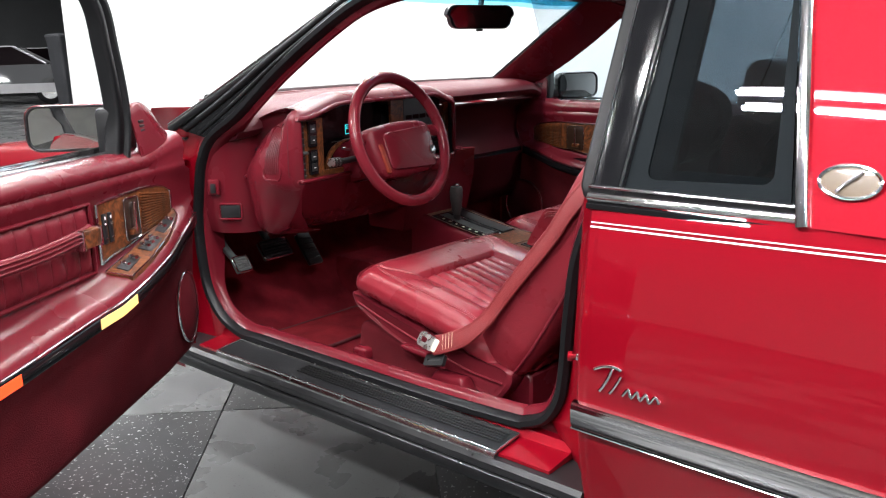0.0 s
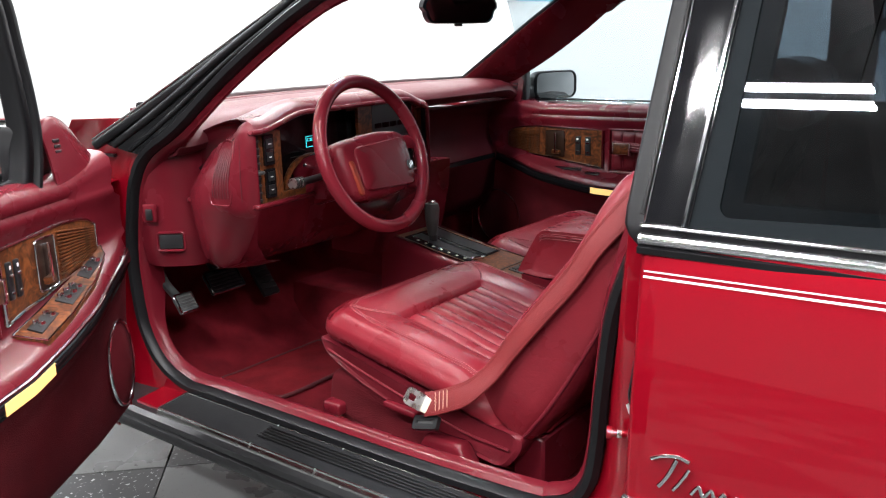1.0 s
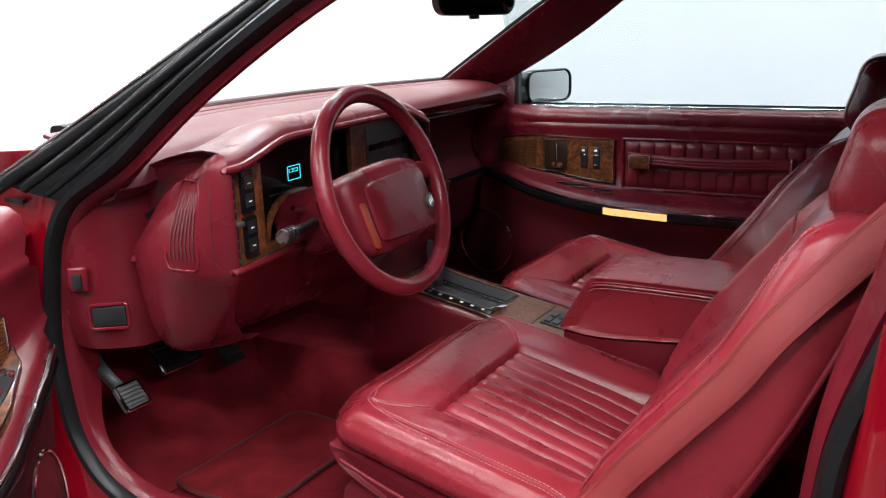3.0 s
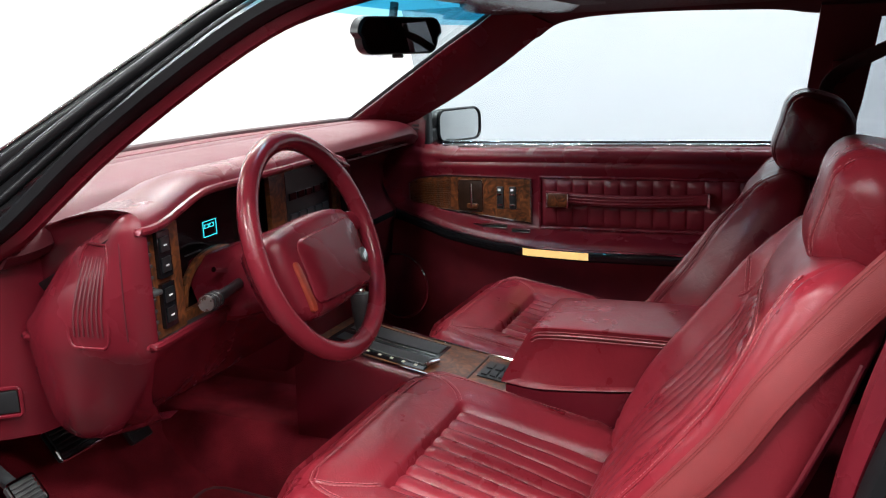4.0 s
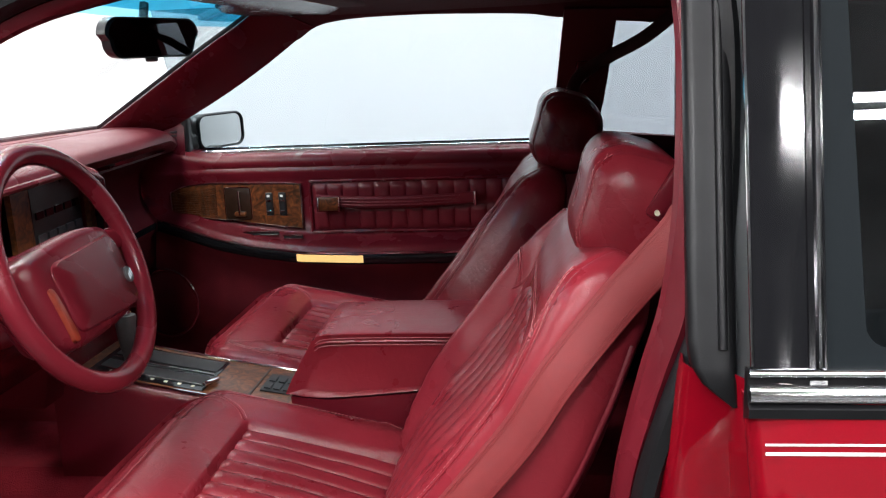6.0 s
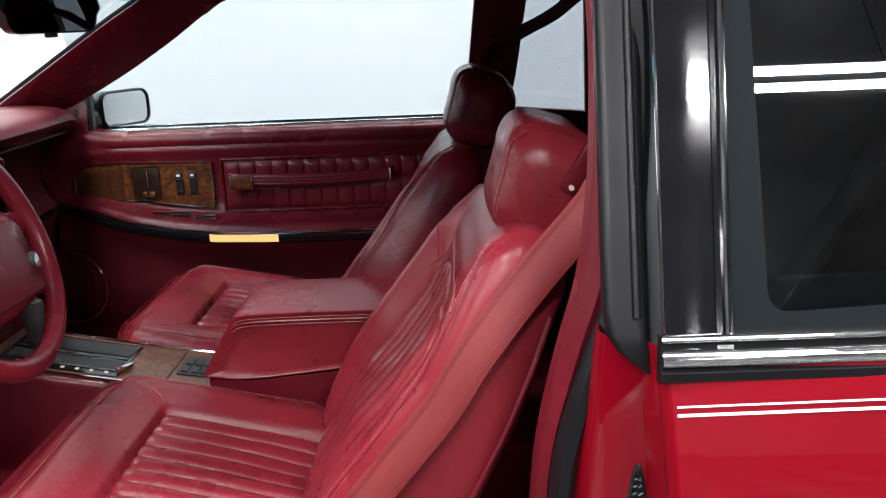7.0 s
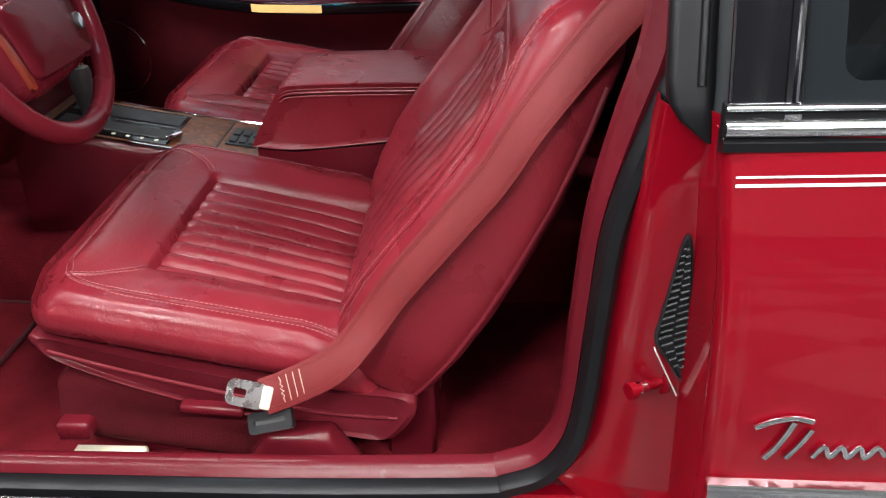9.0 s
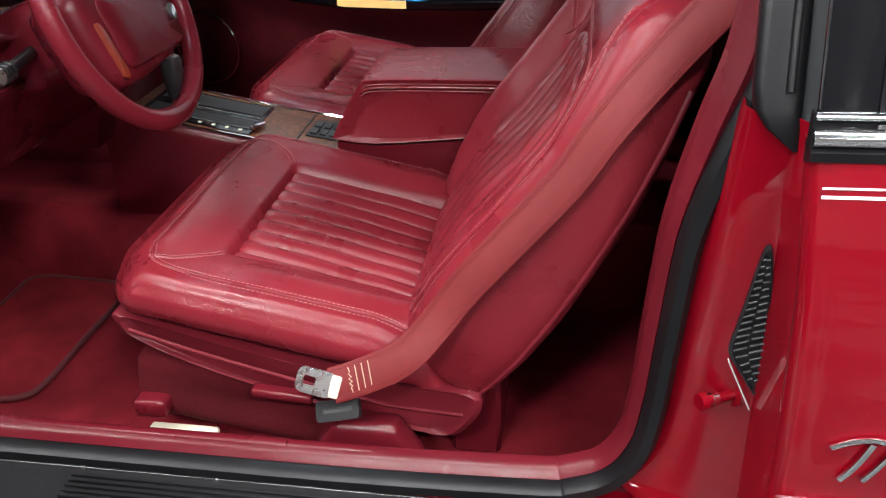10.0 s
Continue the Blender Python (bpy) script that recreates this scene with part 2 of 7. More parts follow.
def pillow(size, r, step=0.012, fn=None, m=None):
    """A stuffed form: a box with large soft edges, of even fine mesh, bent by fn(point, normal)."""
    hx, hy, hz = [s / 2 for s in size]
    n = [max(4, int(s / step)) for s in size]
    bm = bmesh.new()
    seen = {}

    def vert(i, j, k):
        if (i, j, k) not in seen:
            p = Vector(((2 * i / n[0] - 1) * hx, (2 * j / n[1] - 1) * hy, (2 * k / n[2] - 1) * hz))
            q = Vector((max(-hx + r, min(hx - r, p.x)), max(-hy + r, min(hy - r, p.y)), max(-hz + r, min(hz - r, p.z))))
            d = p - q
            nn = d.normalized() if d.length > 1e-9 else Vector((0, 0, 1))
            p = q + nn * r if d.length > 1e-9 else p
            if fn:
                p = fn(p, nn)
            seen[(i, j, k)] = bm.verts.new(m @ p if m else p)
        return seen[(i, j, k)]

    def sheet(axis, end):
        a, b = [x for x in range(3) if x != axis]
        for i in range(n[a]):
            for j in range(n[b]):
                quad = []
                for di, dj in ((0, 0), (1, 0), (1, 1), (0, 1)):
                    idx = [0, 0, 0]
                    idx[axis], idx[a], idx[b] = end, i + di, j + dj
                    quad.append(vert(*idx))
                if len(set(quad)) == 4:
                    bm.faces.new(quad)

    for axis in range(3):
        sheet(axis, 0), sheet(axis, n[axis])
    bmesh.ops.recalc_face_normals(bm, faces=bm.faces)
    return bm


def smooth_path(pts, per=8, closed=False):
    """Catmull-Rom through points of any dimension."""
    p = [np.array(q, float) for q in pts]
    n = len(p)
    out = []
    for i in range(n if closed else n - 1):
        a, b, c, d = (p[(i - 1) % n] if closed or i else 2 * p[0] - p[1], p[i], p[(i + 1) % n],
                      p[(i + 2) % n] if closed or i + 2 < n else 2 * p[-1] - p[-2])
        for k in range(per):
            t = k / per
            out.append(0.5 * (2 * b + (c - a) * t + (2 * a - 5 * b + 4 * c - d) * t * t + (3 * b - a - 3 * c + d) * t ** 3))
    if not closed:
        out.append(p[-1])
    return out


def ring(r, n=10, ry=None):
    return [(r * math.cos(2 * math.pi * i / n), (ry or r) * math.sin(2 * math.pi * i / n)) for i in range(n)]


def rrect(w, h, r, seg=4):
    """A rounded rectangle as a loop of (a, b)."""
    pts = []
    for cx, cy, a0 in ((w / 2 - r, h / 2 - r, 0), (-w / 2 + r, h / 2 - r, 90), (-w / 2 + r, -h / 2 + r, 180), (w / 2 - r, -h / 2 + r, 270)):
        for i in range(seg + 1):
            a = radians(a0 + 90 * i / seg)
            pts.append((cx + r * math.cos(a), cy + r * math.sin(a)))
    return pts


def sweep(path, prof, closed=False, up=(0, 0, 1), caps=True, scale=None, bm=None):
    """Carries the profile (side, up) along the path."""
    bm = bm or bmesh.new()
    path = [Vector(p) for p in path]
    n = len(path)
    rings = []
    for i, p in enumerate(path):
        a, b = (path[(i - 1) % n], path[(i + 1) % n]) if closed else (path[max(i - 1, 0)], path[min(i + 1, n - 1)])
        t = (b - a).normalized()
        side = t.cross(Vector(up)).normalized()
        u = side.cross(t)
        s = scale[i] if scale else 1.0
        rings.append([bm.verts.new(p + side * (x * s) + u * (y * s)) for x, y in prof])
    m = len(prof)
    for i in range(n if closed else n - 1):
        for j in range(m):
            a, b = rings[i], rings[(i + 1) % n]
            bm.faces.new((a[j], a[(j + 1) % m], b[(j + 1) % m], b[j]))
    if caps and not closed:
        bm.faces.new(rings[0]), bm.faces.new(rings[-1][::-1])
    bmesh.ops.recalc_face_normals(bm, faces=bm.faces)
    return bm


def loft(loops, closed=True, caps=False, bm=None):
    """Joins loops of equal count into a skin."""
    bm = bm or bmesh.new()
    rings = [[bm.verts.new(p) for p in lp] for lp in loops]
    m = len(rings[0])
    for a, b in zip(rings, rings[1:]):
        for j in range(m if closed else m - 1):
            bm.faces.new((a[j], a[(j + 1) % m], b[(j + 1) % m], b[j]))
    if caps:
        bm.faces.new(rings[0]), bm.faces.new(rings[-1][::-1])
    bmesh.ops.recalc_face_normals(bm, faces=bm.faces)
    return bm


def thick(bm, t):
    """Gives a sheet its thickness."""
    bmesh.ops.recalc_face_normals(bm, faces=bm.faces)
    bmesh.ops.solidify(bm, geom=list(bm.faces), thickness=t)
    bmesh.ops.recalc_face_normals(bm, faces=bm.faces)
    return bm


def prism(loop, vec, r=0.0, seg=2):
    """A flat outline pushed along vec, its edges eased."""
    bm = bmesh.new()
    f = bm.faces.new([bm.verts.new(p) for p in loop])
    ext = bmesh.ops.extrude_face_region(bm, geom=[f])
    bmesh.ops.translate(bm, vec=vec, verts=[v for v in ext["geom"] if isinstance(v, bmesh.types.BMVert)])
    bmesh.ops.recalc_face_normals(bm, faces=bm.faces)
    if r:
        bmesh.ops.bevel(bm, geom=list(bm.edges), offset=r, segments=seg, affect="EDGES", clamp_overlap=True)
    return bm


def lerp(a, b, t):
    return a + (b - a) * t


def interp(x, xs, ys):
    return float(np.interp(x, xs, ys))


def step_smooth(a, b, x):
    t = max(0.0, min(1.0, (x - a) / (b - a)))
    return t * t * (3 - 2 * t)

# ---------------- the showroom ----------------
TILE = 0.655
TILE_AT = (-1.41, 0.17)
E1, E2 = Vector((0.7071, -0.7071, 0)), Vector((0.7071, 0.7071, 0))


def slab(lo, hi, r=0.0):
    size = [hi[i] - lo[i] for i in range(3)]
    return rbox(size, [(hi[i] + lo[i]) / 2 for i in range(3)], r or 0.002, 1)


floor = whole("floor", slab((-30, -14, -0.12), (16, 14, -0.012)), M_TILE_GREY, "grey and black checked vinyl showroom floor", "floor", kind="structure")
whole("wall_backdrop", slab((-10.2, 4.0, -0.01), (14, 4.15, 5.6)), M_WALL, "plain bright white studio backdrop wall", "wall", kind="structure")
whole("wall_far", slab((-30, -14, -0.01), (-29.8, 14, 5.6)), M_WALL_GREY, "pale far showroom wall", "wall", kind="structure")
whole("wall_back", slab((-30, -14.2, -0.01), (16, -14, 5.6)), mat("grey_wall_paint", (0.42, 0.41, 0.38), 0.7, vary=0.1, vary_scale=1), "grey showroom wall behind the camera", "wall", kind="structure")
whole("wall_end", slab((16, -14, -0.01), (16.2, 14, 5.6)), bpy.data.materials["grey_wall_paint"], "grey showroom end wall", "wall", kind="structure")
whole("wall_rear", slab((-30, 14, -0.01), (16, 14.2, 5.6)), bpy.data.materials["grey_wall_paint"], "grey showroom wall beyond the backdrop", "wall", kind="structure")
ceil = whole("ceiling", slab((-30, -14, 5.6), (16, 14, 5.8)), M_CEIL, "dark painted showroom ceiling", "ceiling", kind="structure")
for i in range(9):
    x = -26 + i * 5
    whole("ceiling_beam", slab((x, -14, 5.25), (x + 0.16, 14, 5.6)), M_CEIL, "dark steel ceiling beam", "beam", "ceiling beams", "structure")


def tube_light(x, y, z, length, along="x", lamp=0.0):
    """A hanging twin-tube fitting; the lamp beside the tubes carries its light."""
    t = thing("tube_light", (x, y, z), "grey hanging twin fluorescent tube fitting, lit", "ceiling light", "tube lights")
    sx, sy = (length, 0.05) if along == "x" else (0.05, length)
    part("housing", rbox((sx, sy, 0.07), (x, y, z + 0.06), 0.01), M_WHITE_HOUSING, t)
    for d in (-0.085, 0.085):
        dx, dy = (0, d) if along == "x" else (d, 0)
        a = Vector((x + dx, y + dy, z)) - Vector((sx, 0, 0) if along == "x" else (0, sy, 0)) * 0.48
        b = Vector((x + dx, y + dy, z)) + Vector((sx, 0, 0) if along == "x" else (0, sy, 0)) * 0.48
        part("tube", sweep([a, b], ring(0.022, 10), up=(0, 0, 1)), M_LIGHT, t)
        area_lamp("tube_lamp", (x + dx, y + dy, z - 0.026), (x + dx, y + dy, z - 1), length if along == "x" else 0.05, 0.05 if along == "x" else length, lamp / 2, (0.98, 0.985, 1.0))
    for d in (-0.4, 0.4):
        px, py = (x + d * length, y) if along == "x" else (x, y + d * length)
        part("hanger", rbox((0.012, 0.012, 5.6 - z - 0.1), (px, py, (5.6 + z + 0.1) / 2), 0.002, 1), M_GREY, t)
    return t


for x in (-8.2, -4.7, -1.2, 2.3, 5.8):
    tube_light(x, -3.75, 4.3, 1.15, "x", 295)
# unseen row, added overhead to make the light fall more steeply on the door side
for x in (-3.4, -1.1, 1.2, 3.5):
    tube_light(x, -0.9, 4.5, 1.15, "x", 125)
for x in (-4.2, -0.6, 3.0):
    tube_light(x, -8.6, 4.4, 1.15, "x", 85)
for x in (-8.5, -5.5, -2.5, 0.5, 3.5):
    tube_light(x, 2.5, 4.3, 2.4, "x", 190)
for x, y in ((-16, 0), (-16, 5), (-22, 3)):
    tube_light(x, y, 4.4, 2.4, "y", 300)
# ---------------- the car's shell ----------------
body = thing("car_body", (-0.3, 0.76, 0.0), "glossy red two-door coupe with its driver's door open", "car")


def y_side(z):
    return interp(z, [0.18, 0.30, 0.42, 0.52, 0.60, 0.72, 0.81, 0.855], [-0.03, -0.062, -0.082, -0.088, -0.083, -0.066, -0.046, -0.032])


def y_glass(z):
    return -0.028 + 0.41 * (z - 0.87)


def x_front(z):
    """The quarter panel's front edge."""
    return interp(z, [0.2, 0.36, 0.52, 0.72, 0.85], [0.075, 0.063, 0.06, 0.058, 0.05])


def far(p):
    """Mirrors a place to the car's other side."""
    return Vector((p[0], 1.52 - p[1], p[2]))


# outer skin of the rear quarter, in one sheet with its rolled front edge
def quarter_skin(flip=False):
    zs = [0.18, 0.24, 0.30, 0.36, 0.42, 0.47, 0.52, 0.56, 0.60, 0.66, 0.72, 0.77, 0.81, 0.84, 0.855]
    loops = []
    for z in zs:
        xf, y = x_front(z), y_side(z)
        row = [(xf + 0.006, y + 0.036, z), (xf - 0.001, y + 0.022, z), (xf - 0.001, y + 0.012, z), (xf + 0.003, y + 0.005, z), (xf + 0.010, y + 0.0012, z), (xf + 0.015, y + 0.0025, z), (xf + 0.021, y, z)]
        row += [(x, y - 0.012 * math.sin(min(1, (x - xf) / 1.6) * math.pi), z) for x in np.linspace(xf + 0.03, 2.3, 24)]
        loops.append([far(p) for p in row] if flip else row)
    return loft(loops, closed=False)


part("quarter_panel", thick(quarter_skin(), 0.0015), M_PAINT, body, "glossy red rear quarter panel", 60)
part("quarter_panel", thick(quarter_skin(True), 0.0015), M_PAINT, body, "", 60)


# upper quarter, round the window: pillar behind the glass, up to the roof
def upper_quarter(flip=False):
    loops = []
    for z in np.linspace(0.852, 1.30, 14):
        xr = 0.395 - (z - 0.86) * 0.185
        y = y_glass(z) - 0.006
        row = [(lerp(xr, 1.7, s), y + 0.02 * s * s + (z - 0.85) * 0.1 * s - 0.022 * math.sin(math.pi * min(1, s * 1.3)), z) for s in np.linspace(0, 1, 14)]
        loops.append([far(p) for p in row] if flip else row)
    return thick(loft(loops, closed=False), 0.0015)


part("rear_roof_pillar", upper_quarter(), M_PAINT, body, "glossy red roof pillar behind the side window", 60)
part("rear_roof_pillar", upper_quarter(True), M_PAINT, body, "", 60)


def roof_skin():
    loops = []
    for s in np.linspace(0, 1, 15):
        crown = 1.292 + 0.055 * (1 - abs(2 * s - 1) ** 2.6)
        row = [(x, 0.76 + (2 * s - 1) * interp(x, [-0.66, -0.2, 0.1], [0.545, 0.59, 0.635]), crown - 0.03 * ((x - 0.3) / 1.0) ** 2 * (1 if x < 0.3 else 1.6)) for x in np.linspace(-0.66, 1.7, 20)]
        loops.append(row)
    return thick(loft(loops, closed=False), 0.012)


part("roof", roof_skin(), M_PAINT, body, "red painted roof", 60)

# weatherstrip round the driver's door opening
SEAL = [(-0.17, 0.05, 0.371), (-0.40, 0.05, 0.364), (-0.65, 0.05, 0.364), (-0.98, 0.05, 0.365), (-1.08, 0.05, 0.366), (-1.165, 0.05, 0.400), (-1.218, 0.05, 0.468), (-1.236, 0.05, 0.56),
        (-1.238, 0.05, 0.66), (-1.217, 0.05, 0.765), (-1.195, 0.05, 0.83), (-1.148, 0.054, 0.892), (-1.04, 0.066, 0.955), (-0.90, 0.095, 1.065), (-0.72, 0.13, 1.18),
        (-0.60, 0.155, 1.232), (-0.42, 0.175, 1.262), (-0.15, 0.178, 1.26), (-0.005, 0.165, 1.245), (0.026, 0.145, 1.18), (0.025, 0.105, 1.02),
        (0.011, 0.080, 0.91), (-0.008, 0.066, 0.83), (-0.026, 0.056, 0.72), (-0.037, 0.05, 0.60), (-0.044, 0.05, 0.51), (-0.056, 0.05, 0.445), (-0.085, 0.05, 0.40), (-0.13, 0.05, 0.378)]
SEAL_PATH = smooth_path(SEAL, 7, True)
CENTRE = Vector((-0.5, 0.1, 0.75))


def seal_frame(i):
    n = len(SEAL_PATH)
    p = Vector(SEAL_PATH[i])
    t = (Vector(SEAL_PATH[(i + 1) % n]) - Vector(SEAL_PATH[i - 1])).normalized()
    out = t.cross(Vector((0, 1, 0)))
    if out.dot(p - CENTRE) < 0:
        out.negate()
    return p, out.normalized()


def seal_loop(prof, low=1.0):
    """Carries (outward, inward to the cabin) round the door opening."""
    loops = []
    for i in range(len(SEAL_PATH)):
        p, out = seal_frame(i)
        slim = step_smooth(-0.5, -0.7, p.x) * step_smooth(0.88, 0.98, p.z)
        k = lerp(lerp(low, lerp(1.0, 0.62, step_smooth(-0.3, -0.1, p.x)), step_smooth(0.42, 0.60, p.z)), 0.18, slim if low < 1 else 0.0)
        top = step_smooth(0.70, 0.92, p.z) * step_smooth(-0.3, -0.1, p.x)
        loops.append([p + out * lerp(a, (a + 0.008) * 1.8 + 0.014 if low < 1 else a + 0.024, top) + Vector((0, b * (k * lerp(1, 0.4, top) if b > 0.01 else 1), 0)) for a, b in prof])
    loops.append(loops[0])
    bm = loft(loops, closed=True)
    bmesh.ops.remove_doubles(bm, verts=bm.verts, dist=1e-5)
    bmesh.ops.recalc_face_normals(bm, faces=bm.faces)
    return bm


part("weatherstrip", seal_loop([(0.013, -0.004), (0.014, -0.014), (0.007, -0.024), (-0.004, -0.023), (-0.011, -0.012), (-0.010, 0.004), (0, 0.008)]),
     M_RUBBER, body, "black rubber door weatherstrip")
part("opening_trim", seal_loop([(-0.008, 0.0), (-0.012, -0.004), (-0.019, 0.002), (-0.023, 0.014), (-0.025, 0.05), (-0.020, 0.054), (-0.010, 0.012)], 0.45),
     M_PLASTIC, body, "red moulded trim lining the door opening")


# painted jamb between the seal and the body edges
def jamb():
    loops = []
    n = len(SEAL_PATH)
    for i in range(n):
        p, out = seal_frame(i)
        if p.z > 0.87 and p.x > -0.5:
            continue
        if p.x > -0.2 and p.z > 0.40:
            e = Vector((x_front(p.z) + 0.004, y_side(min(p.z, 0.85)) + 0.02, p.z))
            loops.append((p.z, [p + out * 0.012, Vector((lerp(p.x, 0.012, 0.6), lerp(p.y, 0.017, 0.75), p.z)), Vector((0.012, 0.017, p.z)), Vector((e.x - 0.012, 0.010, p.z)), e]))
    loops.sort(key=lambda q: q[0])
    rows = [r for _, r in loops]
    low = [Vector((0.02, 0.03, 0.30)), Vector((0.03, 0.01, 0.30)), Vector((0.04, -0.01, 0.30)), Vector((0.055, -0.03, 0.30)), Vector((0.066, -0.045, 0.30))]
    return thick(loft([low] + rows, closed=False), 0.0015)


part("rear_door_jamb", jamb(), M_PAINT, body, "red painted door jamb", 60)


def hinge_jamb():
    """Red hinge pillar ahead of the opening."""
    rows = []
    for z in np.linspace(0.28, 0.97, 12):
        xs = interp(z, [0.28, 0.42, 0.55, 0.75, 0.88, 0.97], [-1.12, -1.20, -1.245, -1.228, -1.170, -1.09])
        rows.append([(xs, 0.06, z), (xs - 0.02, 0.045, z), (xs - 0.06, 0.035, z), (xs - 0.12, 0.03, z), (xs - 0.16, 0.0, z), (xs - 0.2, -0.04, z)])
    return thick(loft(rows, closed=False), 0.002)


part("hinge_pillar", hinge_jamb(), M_PAINT, body, "red painted hinge pillar", 60)


# rocker and sill
def extrude_x(prof, x0, x1):
    return loft([[(x0, a, b) for a, b in prof], [(x1, a, b) for a, b in prof]], caps=True)


part("rocker", extrude_x([(0.05, 0.255), (0.0, 0.258), (-0.052, 0.268), (-0.064, 0.284), (-0.064, 0.300), (-0.058, 0.304), (-0.064, 0.309), (-0.064, 0.322), (-0.056, 0.331), (0.05, 0.331)], -1.45, 0.062), M_BLACK, body, "black lower sill rocker")
part("far_rocker", slab((-1.45, 1.462, 0.245), (0.40, 1.585, 0.338), 0.012), M_BLACK, body, "black lower sill rocker")
part("sill_step", extrude_x([(0.05, 0.332), (-0.042, 0.332), (-0.042, 0.338), (0.03, 0.346), (0.04, 0.362), (0.062, 0.364), (0.062, 0.332)], -1.16, -0.02), M_PAINT, body, "red painted sill")
plate = part("sill_plate", extrude_x([(-0.046, 0.334), (-0.048, 0.345), (0.026, 0.352), (0.026, 0.342)], -1.065, -0.138), M_PLATE, body, "black ribbed sill plate with a chrome edge")
for k in range(5):
    y = -0.022 + k * 0.0085
    part("rib", rbox((0.62, 0.0035, 0.003), (-0.46, y, 0.349 + (y + 0.048) * 0.095), 0.001, 1), M_PLATE, plate)
loop = [(-1.065, -0.05, 0.344), (-1.065, 0.027, 0.353), (-0.138, 0.027, 0.353), (-0.138, -0.05, 0.344)]
for a, b in zip(loop, loop[1:] + loop[:1]):
    part("chrome_edge", sweep([a, b], rrect(0.005, 0.005, 0.0015, 2)), M_BRUSHED, plate, "polished metal edging")
part("plate_lip", extrude_x([(-0.05, 0.345), (-0.056, 0.338), (-0.057, 0.331), (-0.053, 0.331), (-0.047, 0.341)], -1.065, -0.138), M_BRUSHED, plate, "polished metal edging")
# inner sill trim, in two lengths
for x0, x1 in ((-1.04, -0.492), (-0.489, -0.06)):
    part("sill_trim", extrude_x([(0.056, 0.345), (0.057, 0.380), (0.061, 0.387), (0.067, 0.390), (0.074, 0.389), (0.079, 0.384), (0.082, 0.372), (0.084, 0.34), (0.086, 0.27), (0.06, 0.27)], x0, x1), M_PLASTIC, body, "red plastic sill trim")

# black pillar panel, glass and bright frame of the rear side window
def glass_strip(x_of, z0, z1, off, depth, n=10, flip=False):
    rows = []
    for z in np.linspace(z0, z1, n):
        a, b = x_of(z)
        row = [(a, y_glass(z) + off, z), (b, y_glass(z) + off, z)]
        rows.append([far(p) for p in row] if flip else row)
    return thick(loft(rows, closed=False), depth)


part("pillar_panel", thick(loft([[(lerp(0.052 + (z - 0.87) * 0.03, 0.098 + (z - 0.87) * 0.05, s), y_glass(z) - 0.002 - 0.0015 * math.sin(math.pi * s), z) for s in np.linspace(0, 1, 9)] for z in np.linspace(0.868, 1.26, 10)], closed=False), 0.004), M_GLOSS_BLACK, body, "glossy black door pillar panel")
def pillar_rubber():
    """A broad flat seal whose lower end runs out to a point beside the belt moulding."""
    loops = []
    for z, k in ((0.836, 0.12), (0.845, 0.4), (0.856, 0.72), (0.870, 0.94), (0.89, 1.0), (0.97, 1.0), (1.05, 1.0), (1.15, 1.0), (1.265, 1.0)):
        c = Vector((0.049 - 0.021 * k + (z - 0.87) * 0.03, y_glass(z) + 0.042, z))
        loops.append([c + Vector((a * k, b * min(1, k + 0.3), 0)) for a, b in rrect(0.042, 0.026, 0.008, 4)])
    return loft(loops, caps=True)


rubber = part("pillar_rubber", pillar_rubber(), M_RUBBER, body, "black rubber pillar seal", 60)
part("seal_lip", sweep([(0.036 + (z - 0.87) * 0.03, y_glass(z) + 0.028, z) for z in np.linspace(0.885, 1.262, 12)], ring(0.004, 8), up=(1, 0, 0)), M_RUBBER, rubber, "raised rubber lip", 60)
part("window_channel", glass_strip(lambda z: (0.098 + (z - 0.87) * 0.05, 0.112 + (z - 0.87) * 0.05), 0.868, 1.27, -0.004, 0.008), M_GLOSS_BLACK, body, "black window channel")
part("channel_bead", sweep([(0.1065 + (z - 0.87) * 0.05, y_glass(z) - 0.007, z) for z in np.linspace(0.882, 1.265, 10)], ring(0.0028, 8), up=(1, 0, 0)), M_CHROME, body, "thin bright window channel edge")
part("channel_bead", sweep([(0.053 + (z - 0.87) * 0.03, y_glass(z) - 0.003, z) for z in np.linspace(0.882, 1.265, 10)], ring(0.0016, 8), up=(1, 0, 0)), M_CHROME, body)
qglass = part("quarter_window", glass_strip(lambda z: (0.11 + (z - 0.87) * 0.05, 0.386 - (z - 0.86) * 0.185), 0.872, 1.27, 0.002, 0.003), M_QUARTER_GLASS, body, "dark tinted rear side window")
# printed border of the rear side window, with a rounded clear opening
hole = []
for cx, cz, a0 in ((0.168, 1.222, 90), (0.298, 1.218, 0), (0.330, 0.918, -90), (0.162, 0.912, -180)):
    for k in range(7):
        a = radians(a0 + 90 - k * 15)
        hole.append((cx + 0.016 * math.cos(a), cz + 0.016 * math.sin(a)))
corner = [(0.132, 1.262), (0.312, 1.262), (0.378, 0.878), (0.112, 0.878)]
bmf = bmesh.new()
vi = [bmf.verts.new((x, y_glass(z) - 0.0012, z)) for x, z in hole]
vc = [bmf.verts.new((x, y_glass(z) - 0.0012, z)) for x, z in corner]
for q in range(4):
    for k in range(6):
        bmf.faces.new((vc[q], vi[q * 7 + k], vi[q * 7 + k + 1]))
    n2 = (q + 1) % 4
    bmf.faces.new((vc[q], vi[q * 7 + 6], vi[n2 * 7], vc[n2]))
bmesh.ops.recalc_face_normals(bmf, faces=bmf.faces)
